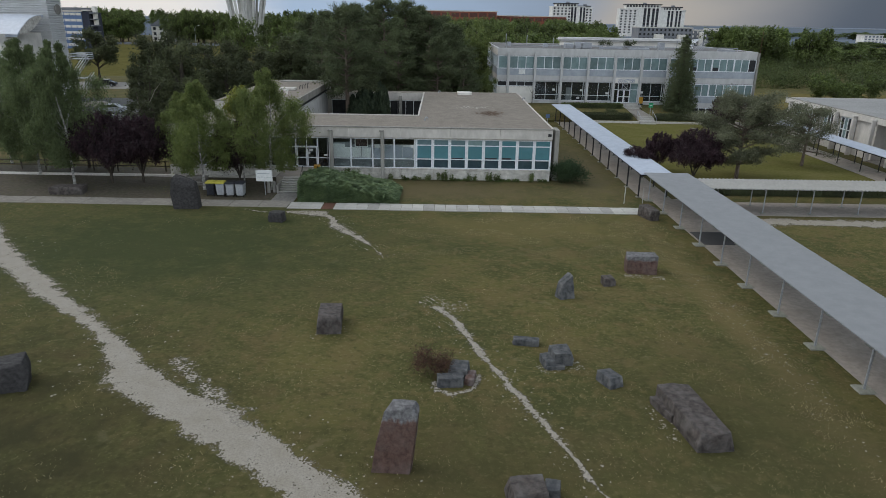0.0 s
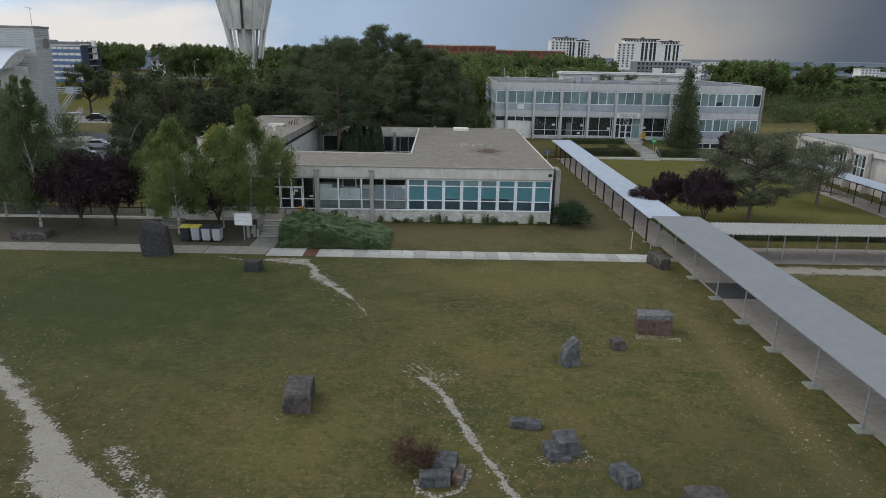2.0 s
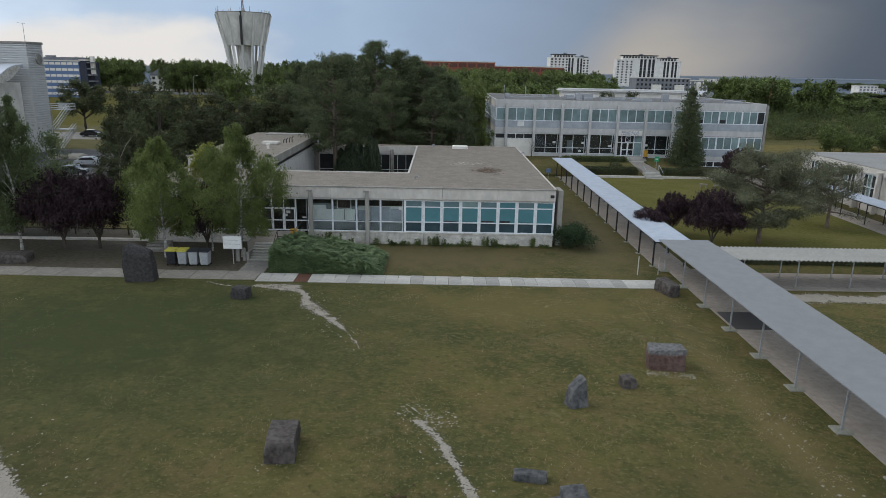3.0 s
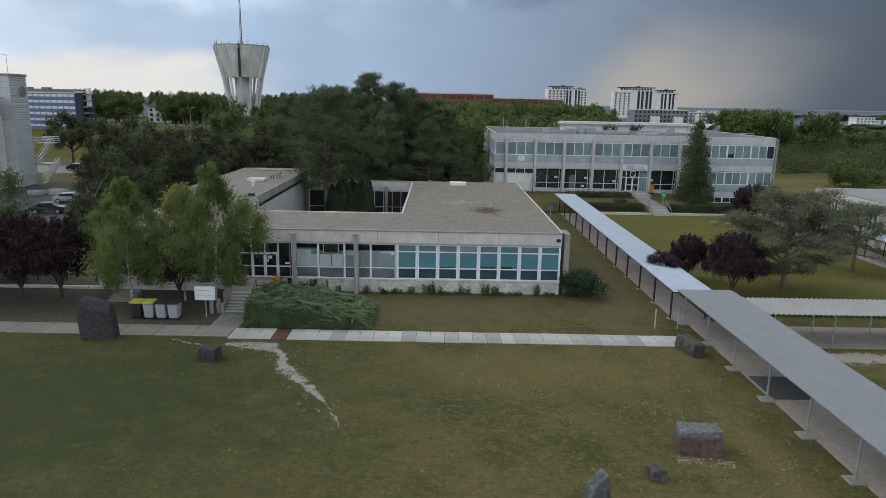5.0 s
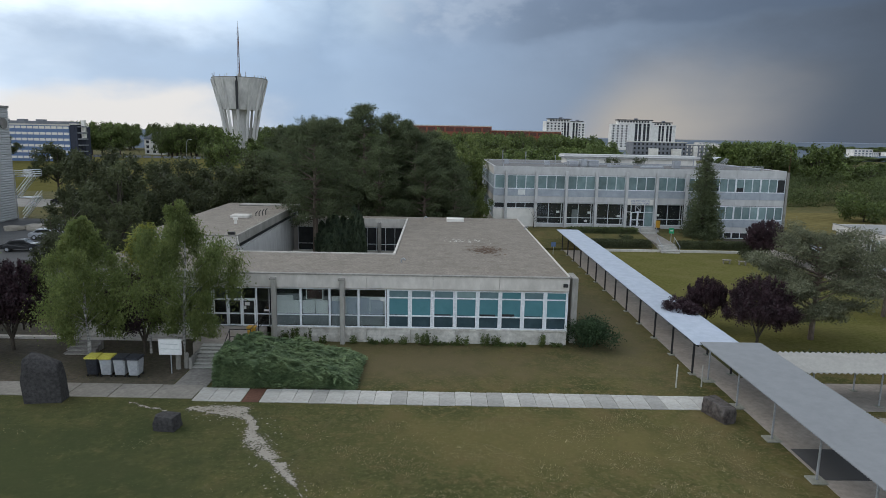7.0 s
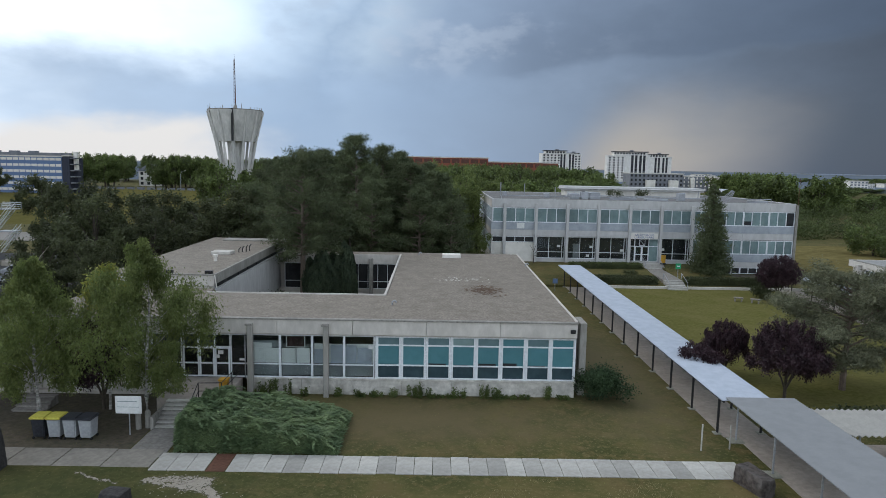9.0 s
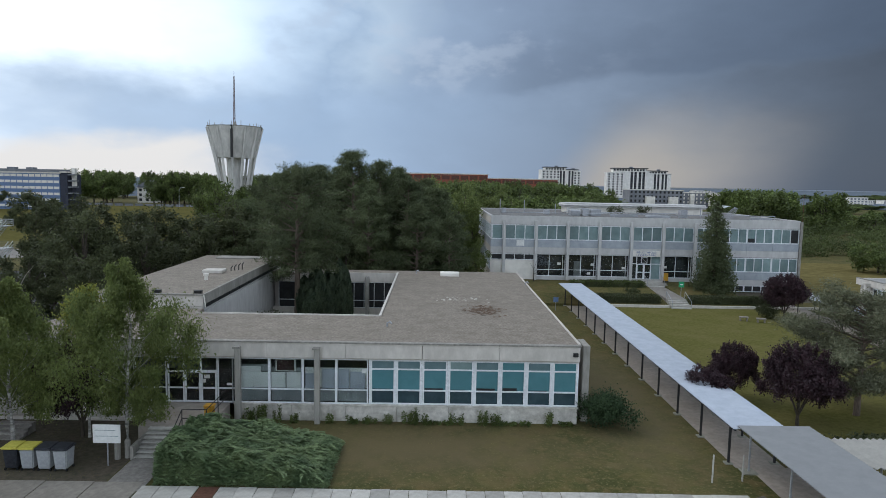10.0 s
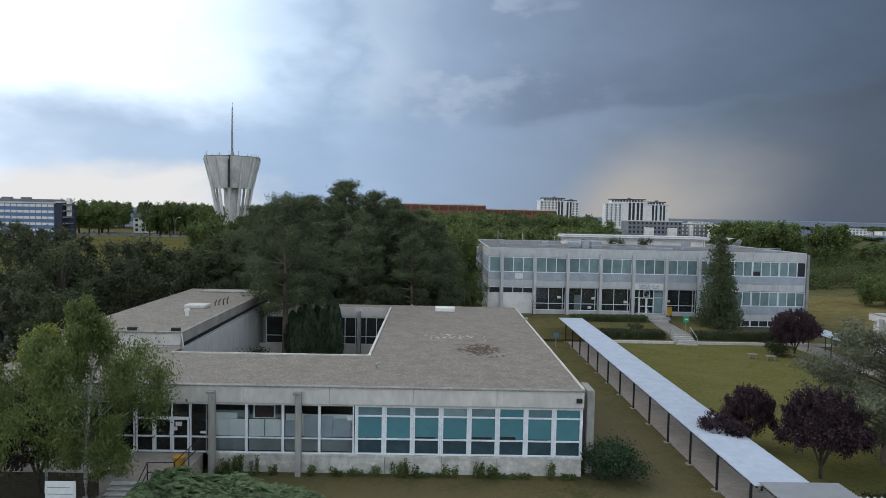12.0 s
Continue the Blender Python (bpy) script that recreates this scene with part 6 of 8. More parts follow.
def pine_tree(label, h, r, n_leaf, size, bare=0.22, whorls=24, power=0.6, name="pine_tree", group="pines behind the school", leaf=None, lift=0.0, tuft=1.0):
    """Open-grown pine: a bare lower stem, uneven whorls of rising limbs, and tufts of needles along their outer halves."""
    e = thing(name, label, "tree", group=group)
    bm = bmesh.new()
    lean = RNG.normal(size=2) * 0.012 * h
    stem = [(lean[0] * f * f, lean[1] * f * f, h * f - 0.1 * (f == 0)) for f in (0, 0.2, 0.4, 0.6, 0.8, 0.97)]
    tube(bm, stem, [(0.016 * h + 0.05) * k for k in (1.2, 1.0, 0.8, 0.6, 0.35, 0.08)], 8)
    cs = []
    for i in range(whorls):
        f = bare + (0.985 - bare) * (i + RNG.uniform(-0.3, 0.3)) / (whorls - 1)
        f = min(max(f, bare), 0.985)
        reach = r * min(1.0, 1.1 * (1.04 - f) ** power * (0.55 + 0.9 * min(1, (f - bare) * 3 + 0.3)))
        for k in range(RNG.integers(3, 6)):
            a, L = RNG.random() * math.tau, reach * RNG.uniform(0.45, 1.1)
            rise = RNG.uniform(-0.25, 0.35) + 0.45 * f + lift
            base = Vector((lean[0] * f * f, lean[1] * f * f, h * f))
            way = Vector((math.cos(a), math.sin(a), rise))
            mid_, end = base + way * L * 0.55, base + way * L + Vector((0, 0, -0.07 * L))
            tube(bm, [base, mid_, end], [0.055 + 0.012 * L, 0.04, 0.012], 4)
            for q in np.linspace(0.42, 1.04, 3 + int(L)):
                c = base.lerp(end, q)
                cs.append((c.x, c.y, c.z + 0.1, RNG.uniform(0.22, 0.5) * (0.6 + 0.09 * r) * tuft))
    part("trunk", bm, PINE_BARK, e)
    cs = np.array(cs)
    w = cs[:, 3] ** 2
    k = RNG.choice(len(cs), n_leaf, p=w / w.sum())
    p = cs[k, :3] + RNG.normal(size=(n_leaf, 3)) * 0.62 * cs[k, 3:4] * np.array([1, 1, 0.72])
    part("crown", leaf_quads(p, RNG.uniform(0.6, 1.4, n_leaf) * size, up=0.15, aspect=0.22, hang=-0.35), leaf or NEEDLE, e)
    return e


def put(tree, *spots):
    """The first spot takes the tree itself, the others take copies: x, y, turn, scale, height scale."""
    for i, (x, y, rz, s, sz) in enumerate(spots):
        m = pose(x, y, 0, 0, 0, rz) @ Matrix.Diagonal((s, s, sz, 1))
        if i:
            c = copy_thing(tree, m)
        else:
            first = m
    tree.matrix_basis = first


def shrub(name, label, x, y, w, d, h, n, size, leaf, up=0.3, aspect=0.5, category="shrub", clumps=14, rz=0.0):
    c = np.stack([RNG.uniform(-0.36, 0.36, clumps) * w, RNG.uniform(-0.36, 0.36, clumps) * d, RNG.uniform(0.25, 0.62, clumps) * h], 1)
    p = blob_points(n, c, RNG.uniform(0.24, 0.36, clumps) * min(w, d, h * 1.6), 0.5)
    p[:, 2] = np.clip(p[:, 2], 0.02, h)
    ob = part(name, leaf_quads(p, RNG.uniform(0.6, 1.3, n) * size, up=up, aspect=aspect), leaf)
    ob.matrix_basis = pose(x, y, 0, 0, 0, rz)
    return tagged(ob, label, category)


def box_hedge(name, label, x0, x1, y0, y1, z0, z1, n, size, leaf):
    """Clipped hedge: sprays over a box, a little uneven."""
    u = RNG.random((n, 3))
    ax = RNG.choice([0, 1, 2, 2, 1], n)
    side = RNG.integers(0, 2, n)
    u[np.arange(n), ax] = np.where((ax == 2), 1.0, side) + RNG.normal(size=n) * 0.02
    p = np.stack([x0 + u[:, 0] * (x1 - x0), y0 + u[:, 1] * (y1 - y0), z0 + u[:, 2] * (z1 - z0)], 1) + RNG.normal(size=(n, 3)) * 0.05
    v, f = leaf_quads(p, RNG.uniform(0.7, 1.3, n) * size, up=0.2)
    h = thing(name, label, "hedge")
    part("foliage", (v, f), leaf, h)
    part("inner_growth", boxes((x0 + 0.08, x1 - 0.08, y0 + 0.08, y1 - 0.08, z0, z1 - 0.08)), LEAF_DARK, h)
    return h


# birches and plums left of the entrance
b1 = birch_tree("slender birch with light green drooping leaves and white stem", 9.2, 3.3, 42000, 0.115, LEAF_BIRCH, base=0.14)
put(b1, (-18.9, -5.4, 20, 1.08, 1.07), (-22.2, -0.6, 200, 0.9, 0.9))
b2 = birch_tree("full birch with drooping light green leaves by the stairs", 10.9, 4.0, 74000, 0.115, LEAF_BIRCH, base=0.16)
put(b2, (-12.9, -4.9, 130, 1.0, 1.0))
b3 = birch_tree("tall wide birch with hanging grey-green leaves", 12.8, 4.6, 56000, 0.14, LEAF_GREY, base=0.12)
put(b3, (-31.4, -3.9, 200, 1.0, 1.0), (-36.5, -0.5, 310, 1.1, 1.0), (-42, 4, 40, 1.0, 0.9))
ys = thing("young_birch", "young yellow-green birch beside taller birch", "tree", (-15.9, -3.2, 0.0))
part("trunk", limbs(8.6, 0.08, [(0.6, 0, 7.6), (-0.5, 0.3, 7.1), (0.2, -0.5, 8.1)], thin=0.5), BIRCH_BARK, ys)
part("crown", leaf_quads(blob_points(5200, np.array([(0, 0, 8.0), (0.7, 0.1, 7.4), (-0.7, 0.1, 7.0), (0.4, -0.4, 8.5), (-0.3, -0.3, 7.7), (0.2, -0.5, 6.6)]), np.array([0.9, 1.0, 0.9, 0.7, 0.9, 0.8]), 0.3), RNG.uniform(0.12, 0.26, 5200)), LEAF_YELLOW, ys)

def plum_tree(label, h, r, n_leaf, size):
    """Forked stems under a wide dense crown with upright shoots along its top."""
    e = thing("purple_plum_tree", label, "tree", group="purple plum trees")
    k = 80
    a, q = RNG.random(k) * math.tau, np.sqrt(RNG.random(k)) * 0.9
    z = h * (0.30 + RNG.random(k) * (0.60 - 0.42 * q ** 2) + 0.10 * q)
    c = np.stack([np.cos(a) * q * r, np.sin(a) * q * r, z], 1)
    bm = bmesh.new()
    tube(bm, [(0, 0, -0.1), (0, 0, 0.16 * h)], [0.17, 0.13], 8)
    for i in range(6):
        b = i * math.tau / 6 + 0.4
        tube(bm, [(0, 0, 0.12 * h), (math.cos(b) * 0.14 * r, math.sin(b) * 0.14 * r, 0.28 * h), (math.cos(b) * 0.45 * r, math.sin(b) * 0.45 * r, 0.6 * h)], [0.1, 0.07, 0.02], 6)
    part("trunk", bm, BARK, e)
    p = blob_points(n_leaf, c, RNG.uniform(0.7, 1.3, k) * 0.21 * r, 0.3)
    s = RNG.integers(0, 46, n_leaf // 7)
    sa, sq, f = RNG.random(46) * math.tau, np.sqrt(RNG.random(46)) * 0.85, RNG.random(n_leaf // 7)
    base = np.stack([np.cos(sa) * sq * r, np.sin(sa) * sq * r, h * (0.86 - 0.32 * sq ** 2)], 1)
    tall = RNG.uniform(0.06, 0.17, 46) * h
    p = np.concatenate([p, base[s] + np.stack([np.cos(sa)[s] * f * 0.25, np.sin(sa)[s] * f * 0.25, f * tall[s]], 1) + RNG.normal(size=(len(s), 3)) * 0.09])
    part("crown", leaf_quads(p, RNG.uniform(0.6, 1.4, len(p)) * size, hang=-0.6), LEAF_PLUM, e)
    return e


pl = plum_tree("dark purple plum tree with dense round crown", 5.8, 3.5, 36000, 0.17)
put(pl, (-28.2, -3.3, 0, 0.92, 1.12), (-25.4, -3.0, 80, 0.80, 1.08), (-16.3, -3.2, 160, 0.72, 1.02), (-33.5, 3.0, 230, 1.0, 1.0), (27.4, 0.3, 45, 0.74, 0.93), (25.5, 5.3, 200, 0.50, 0.72), (44.5, 34.2, 100, 0.74, 0.93))
plum_branch = shrub("plum_branch", "purple plum branch lying over the walkway roof", 22.0, 1.9, 2.3, 4.0, 0.9, 3600, 0.17, LEAF_PLUM, category="branch", clumps=26, rz=18)
plum_branch.location.z = 2.3

# cedar, spruce and court cypress
cd = pine_tree("spreading grey-green cedar with layered branches", 8.4, 5.0, 64000, 0.23, bare=0.20, whorls=17, power=0.62, name="cedar_tree", group="", leaf=NEEDLE_BLUE, lift=0.16, tuft=1.25)
put(cd, (32.6, 2.4, 30, 1.05, 0.90))
cd2 = pine_tree("thin spreading cedar beside the side walkway", 7.0, 4.2, 26000, 0.2, bare=0.30, whorls=10, power=0.45, name="cedar_tree", group="", leaf=NEEDLE_BLUE, lift=0.1, tuft=1.6)
put(cd2, (43.0, 9.5, 30, 1.0, 0.82))
sp = conifer("spruce_tree", "dense dark conical spruce in front of the library", 13.4, 2.9, 26000, 0.30, NEEDLE, layers=34, droop=0.30, base=0.02, power=0.42, flat=0.4, per=11)
put(sp, (41.7, 47.5, 0, 1.0, 1.0))
def cypress(label, h, r, n):
    """Narrow flame of upright sprays."""
    e = thing("cypress_tree", label, "tree", group="courtyard cypresses")
    f, a = RNG.random(n), RNG.random(n) * math.tau
    rad = r * np.clip(np.sin(np.pi * (0.16 + 0.84 * f)) ** 0.6, 0.04, 1) * (1 + 0.22 * np.sin(a * 5 + 7 * f)) * RNG.uniform(0.75, 1.06, n)
    p = np.stack([np.cos(a) * rad, np.sin(a) * rad, 0.1 + f * (h - 0.2)], 1)
    part("trunk", tube(bmesh.new(), [(0, 0, -0.1), (0, 0, h * 0.9)], [0.12, 0.03], 7), BARK, e)
    part("crown", leaf_quads(p, RNG.uniform(0.25, 0.6, n), up=0.0, aspect=0.3, hang=-4.0), NEEDLE_DARK, e)
    return e


cy = cypress("dark narrow columnar cypress in the courtyard", 6.3, 0.85, 5200)
put(cy, (-5.3, 26.9, 0, 0.9, 1.02), (-6.5, 27.2, 90, 1.0, 0.86), (-7.7, 26.6, 150, 0.95, 0.94), (-9.0, 27.3, 40, 1.0, 0.72), (-6.0, 28.6, 200, 0.9, 1.08), (-7.3, 28.8, 260, 1.0, 0.90), (-9.7, 28.4, 310, 0.9, 0.80), (-8.4, 28.2, 20, 1.05, 1.0), (-6.9, 26.1, 130, 0.85, 0.70), (-8.5, 26.0, 240, 0.9, 0.64))

shrub("courtyard_shrub", "dark shrubs along the courtyard wall", -12.6, 24.0, 2.2, 6, 2.6, 1500, 0.22, LEAF_DARK)

# pines and dark wood behind the school
pn = pine_tree("tall dark pine with open uneven crown", 18.5, 5.2, 36000, 0.33, power=0.75, tuft=1.2)
put(pn, (-6.6, 46.0, 0, 1.05, 1.0), (-11.5, 48, 80, 1.0, 0.90), (0.2, 45.5, 150, 0.95, 0.82), (3.4, 47.5, 220, 0.85, 0.76), (-16.0, 46, 290, 0.95, 0.84), (5.0, 55, 40, 0.8, 0.72), (-1.5, 53, 120, 1.0, 0.90), (-19.5, 51, 190, 0.95, 0.82), (2.4, 59, 260, 0.9, 0.82), (-9.0, 52, 100, 1.0, 0.90), (-3.4, 49, 310, 0.95, 0.94), (1.6, 50, 20, 0.9, 0.78), (-14.5, 53, 230, 0.95, 0.86))
pl2 = pine_tree("broad low pine with limbs down to the roof", 13.5, 4.8, 34000, 0.32, bare=0.05, whorls=24, power=0.75, tuft=1.2)
put(pl2, (-15.5, 38.5, 0, 0.9, 0.86), (1.8, 40.0, 200, 0.85, 0.88), (-4.2, 40.5, 70, 0.9, 0.96), (5.8, 42.5, 10, 0.62, 0.76), (-9.5, 41.0, 130, 0.9, 0.84), (4.4, 50.5, 170, 0.9, 0.92), (-19.8, 43, 260, 0.9, 0.90), (6.6, 47.5, 300, 0.55, 0.66))
pc = pine_tree("tall pine rising out of the courtyard over the roofs", 15.9, 6.0, 36000, 0.32, bare=0.33, whorls=20, power=0.7, tuft=1.25)
put(pc, (-10.4, 28.3, 40, 1.0, 1.0))
lt = broad_tree("light_wood_tree", "light yellow-green broadleaf tree behind the pines", 14.0, 5.0, 15000, 0.34, LEAF_BIRCH, base=0.05, clumps=52, group="light trees behind the pines")
put(lt, (3.5, 72, 0, 1.0, 1.10), (8.0, 67, 100, 0.9, 1.04), (11.0, 84, 200, 1.0, 1.05), (-2.5, 80, 300, 1.0, 1.14), (9.7, 49.2, 60, 0.42, 0.52), (17.5, 96, 20, 1.0, 1.0))
bt = broad_tree("dark_wood_tree", "dark dense broadleaf tree in the wood behind the school", 13.0, 5.2, 15000, 0.33, LEAF_DARK, base=0.04, clumps=46, group="trees behind the school")
put(bt, (-21, 43, 0, 1.0, 0.95), (-26, 44, 60, 1.0, 0.82), (-32, 44, 120, 0.95, 0.90), (-37, 50, 180, 1.0, 0.84), (-29, 56, 240, 1.1, 0.76), (-20, 60, 300, 1.1, 0.97), (-33, 66, 90, 1.1, 0.66), (-27.5, 31, 10, 0.8, 0.78), (-33, 29, 200, 0.85, 0.92), (-37.5, 36, 100, 0.95, 1.0), (-7, 40, 140, 0.75, 0.62), (-16, 40, 70, 0.8, 0.70), (-29.5, 21, 70, 0.62, 0.60), (-34.5, 22, 250, 0.65, 0.62), (-26, 17, 120, 0.5, 0.45), (-30.6, 12, 20, 0.55, 0.45), (-40.0, 35.5, 20, 0.70, 0.96), (-41.0, 42, 200, 0.75, 0.90))
put(broad_tree("field_bush", "broad green bush at the edge of the dry field", 6.2, 5.4, 9000, 0.34, LEAF, base=0.02, clumps=40), (85, 78, 40, 1.0, 1.0), (94, 84, 200, 0.9, 0.9))
dead = thing("bare_tree", "half-bare tree with a few pale twisted limbs", "tree", (-33.5, 17.5, 0))
part("trunk", tube(bmesh.new(), [(0, 0, -0.1), (0.1, 0, 2.5), (0.0, 0.1, 5.2)], [0.16, 0.12, 0.03], 7), BARK, dead)
part("limb", tube(bmesh.new(), [(0.1, 0, 1.6), (0.5, -0.1, 3.4), (0.7, -0.1, 4.8), (1.5, 0, 6.3), (2.3, 0, 7.2)], [0.06, 0.05, 0.04, 0.03, 0.015], 6), SLABTAN, dead)
part("limb", tube(bmesh.new(), [(0.05, 0, 2.4), (-0.7, 0.2, 4.2), (-0.9, 0.2, 6.2)], [0.08, 0.05, 0.02], 6), BARK, dead)
part("limb", tube(bmesh.new(), [(0.0, 0.1, 3.4), (0.6, 0.3, 5.0), (0.5, 0.3, 6.6)], [0.07, 0.05, 0.02], 6), BARK, dead)

# ---- hedges and ground plants ----
def juniper_bank():
    """Wide juniper, clipped upright at one end and tapering to the other, with fine feathery sprays."""
    n = 62000
    x0, x1, y0, y1 = -9.7, -1.2, -9.2, -3.4
    u, v = RNG.random(n), RNG.random(n)
    x, y = x0 + u * (x1 - x0), y0 + v * (y1 - y0)

    def top_at(x, y):
        w = np.interp(x, [x0, x0 + 0.25, -8.0, -6.0, -3.6, -1.8, x1], [1.7, 2.0, 1.95, 1.72, 1.25, 0.7, 0.15])
        e = np.minimum((y - y0) * 2.2, (y1 - y) * 0.7)
        return w * np.clip(e, 0.02, 1) ** 0.4 * (0.90 + 0.09 * np.sin(x * 2.1 + y * 1.3) + 0.08 * np.sin(x * 4.7 - y * 3.1) + 0.05 * np.sin(x * 7.9 + y * 6.3))

    face = RNG.random(n)
    front, end = face < 0.26, (face >= 0.26) & (face < 0.36)
    y = np.where(front, y0 + RNG.random(n) * 0.3, y)
    x = np.where(end, x0 + RNG.random(n) * 0.15, x)
    top = top_at(x, np.where(front, y0 + 0.5, y))
    z = np.where(front | end, top * RNG.random(n), top)
    p = np.stack([x, y, np.maximum(z, 0.05)], 1) + RNG.normal(size=(n, 3)) * np.array([0.05, 0.05, 0.06])
    flat = (front | end)[:, None]
    d = np.stack([np.full(n, 0.85) + RNG.normal(size=n) * 0.35, -0.40 + RNG.normal(size=n) * 0.4, 0.2 + RNG.normal(size=n) * 0.28], 1)
    d /= np.linalg.norm(d, axis=1, keepdims=True)
    nrm = np.array([0.1, -0.3, 0.95]) + RNG.normal(size=(n, 3)) * 0.4
    s = np.cross(d, nrm)
    L = np.where(flat, RNG.uniform(0.10, 0.24, n)[:, None], RNG.uniform(0.14, 0.40, n)[:, None])
    vs = np.stack([p - d * L * 0.4, p + s * L * 0.13, p + d * L * 0.6, p - s * L * 0.13], 1).reshape(-1, 3)
    # long feathery plumes sweeping over the top
    k, per = 560, 60
    bx, by = x0 + 0.2 + RNG.random(k) * (x1 - x0 - 1.0), y0 + 0.15 + RNG.random(k) * (y1 - y0 - 0.6)
    bz = top_at(bx, by) - 0.02
    ang, rise, ln = RNG.normal(-0.35, 0.4, k), RNG.uniform(0.05, 0.5, k), RNG.uniform(0.5, 1.15, k)
    pd = np.stack([np.cos(ang) * np.cos(rise), np.sin(ang) * np.cos(rise), np.sin(rise)], 1)
    g, f = np.repeat(np.arange(k), per), np.tile(np.linspace(0, 1, per), k)
    side = np.stack([-np.sin(ang), np.cos(ang), np.zeros(k)], 1)[g]
    lean = RNG.uniform(-1, 1, k * per)
    q = np.stack([bx, by, bz], 1)[g] + pd[g] * (ln[g] * f)[:, None] + side * (lean * 0.13 * (1.1 - f))[:, None]
    q[:, 2] -= 0.30 * (f ** 2) * ln[g]
    dd = pd[g] + side * (lean * 0.7)[:, None] - np.array([0, 0, 1]) * (0.5 * f)[:, None]
    dd /= np.linalg.norm(dd, axis=1, keepdims=True)
    nn = np.array([0.0, -0.2, 1.0]) + RNG.normal(size=(k * per, 3)) * 0.3
    ss = np.cross(dd, nn)
    M = RNG.uniform(0.08, 0.17, k * per)[:, None]
    vs = np.concatenate([vs, np.stack([q - dd * M * 0.5, q + ss * M * 0.16, q + dd * M * 0.5, q - ss * M * 0.16], 1).reshape(-1, 3)])
    n += k * per
    h_ = thing("juniper_bush", "broad spreading green juniper bush in front of the plinth", "bush")
    part("foliage", (vs, np.arange(4 * n).reshape(-1, 4)), LEAF_JUNIPER, h_)
    bm = bmesh.new()
    prof = [(x0 + 0.12, 0), (x0 + 0.12, 1.65), (-8.0, 1.7), (-6.0, 1.45), (-3.6, 0.95), (-1.8, 0.4), (-1.5, 0)]
    a = [bm.verts.new((px, y0 + 0.25, pz)) for px, pz in prof]
    b = [bm.verts.new((px, y1 - 1.0, pz * 0.9)) for px, pz in prof]
    for k in range(len(prof)):
        q = (k + 1) % len(prof)
        bm.faces.new((a[k], a[q], b[q], b[k]))
    bm.faces.new(a)
    bm.faces.new(b[::-1])
    part("inner_growth", bm, LEAF_JUNIPER, h_)


juniper_bank()
shrub("corner_bush", "dense dark green bush at the building corner", 15.0, -0.3, 3.8, 2.8, 2.7, 11000, 0.16, LEAF_BUSH, clumps=22)
weeds = []
for x, w, h in ((-4.6, 0.5, 0.6), (-2.4, 0.5, 0.6), (-1.2, 0.4, 0.5), (0.1, 0.7, 0.5), (1.2, 0.6, 0.6), (2.5, 1.0, 1.0), (3.3, 0.8, 0.6), (5.5, 0.9, 0.75), (7.0, 0.8, 0.9), (7.9, 0.7, 0.8), (11.3, 0.7, 0.9), (9.8, 0.6, 0.35), (-6.2, 1.4, 1.1), (-7.4, 1.0, 0.9), (4.4, 1.6, 0.25), (8.9, 1.5, 0.22), (12.3, 1.0, 0.3), (-0.5, 1.2, 0.25)):
    n = int(520 * w * (0.5 + h))
    stem = RNG.integers(0, 9, n)
    sx, sh = RNG.uniform(-0.5, 0.5, 9) * w, RNG.uniform(0.45, 1.05, 9) * h
    t_ = RNG.random(n)
    weeds.append(np.stack([x + sx[stem] + RNG.normal(size=n) * 0.06, -0.42 + RNG.normal(size=n) * 0.12, 0.03 + t_ * sh[stem]], 1))
weeds = np.concatenate(weeds)
tagged(part("weeds", leaf_quads(weeds, RNG.uniform(0.06, 0.15, len(weeds)), up=0.3), LEAF, kind="stuff"), "green weeds growing along the foot of the plinth", "weeds", kind="stuff")
box_hedge("clipped_hedge", "low clipped dark green hedge in front of the library", 36.5, 48.5, 41.1, 42.3, 0.2, 1.3, 5000, 0.2, LEAF_DARK)
box_hedge("clipped_hedge", "low clipped dark green hedge in front of the library", 24.0, 32.4, 41.1, 43.0, 0.2, 1.25, 4500, 0.2, LEAF_DARK)
box_hedge("clipped_hedge", "long clipped green hedge on the grass bank", 23.0, 32.6, 48.3, 49.8, 1.1, 1.95, 3500, 0.2, LEAF)
box_hedge("low_hedge", "dark hedge behind the cross walkway", 28.5, 70, -4.6, -3.2, 0, 0.9, 7000, 0.2, LEAF_DARK)
shrub("rounded_shrub", "round green shrub on the bank", 30.4, 46.0, 2.0, 1.8, 2.2, 900, 0.2, LEAF_DARK)
shrub("rounded_shrub", "dark green shrub beside the purple plum", 42.8, 34.9, 2.8, 2.2, 2.0, 2200, 0.2, LEAF_DARK)
shrub("rusty_bush", "reddish-brown dry bush beside stones", 2.2, -37.5, 1.9, 1.7, 1.7, 3600, 0.17, LEAF_RUST, aspect=0.12)
# tops of patio trees, stood on the roof without their trunks
for x, w in ((33.0, 2.9), (37.8, 2.6)):
    shrub("roof_shrub", "dark rounded top of a patio tree, set on the library roof", x, 65.5, w, 2.0, 1.5, 900, 0.2, LEAF_DARK).location.z = 10.4
bare = thing("bare_wall_climber", "leafless shrub against the library wall", "shrub", (18.0, 51.5, 1.3))
part("trunk", limbs(3.6, 0.07, [(1.3, 0, 2.6), (-0.8, 0, 3.0), (0.5, 0, 3.4), (2.0, 0, 2.0)], trunk_top=0.8), BARK, bare)
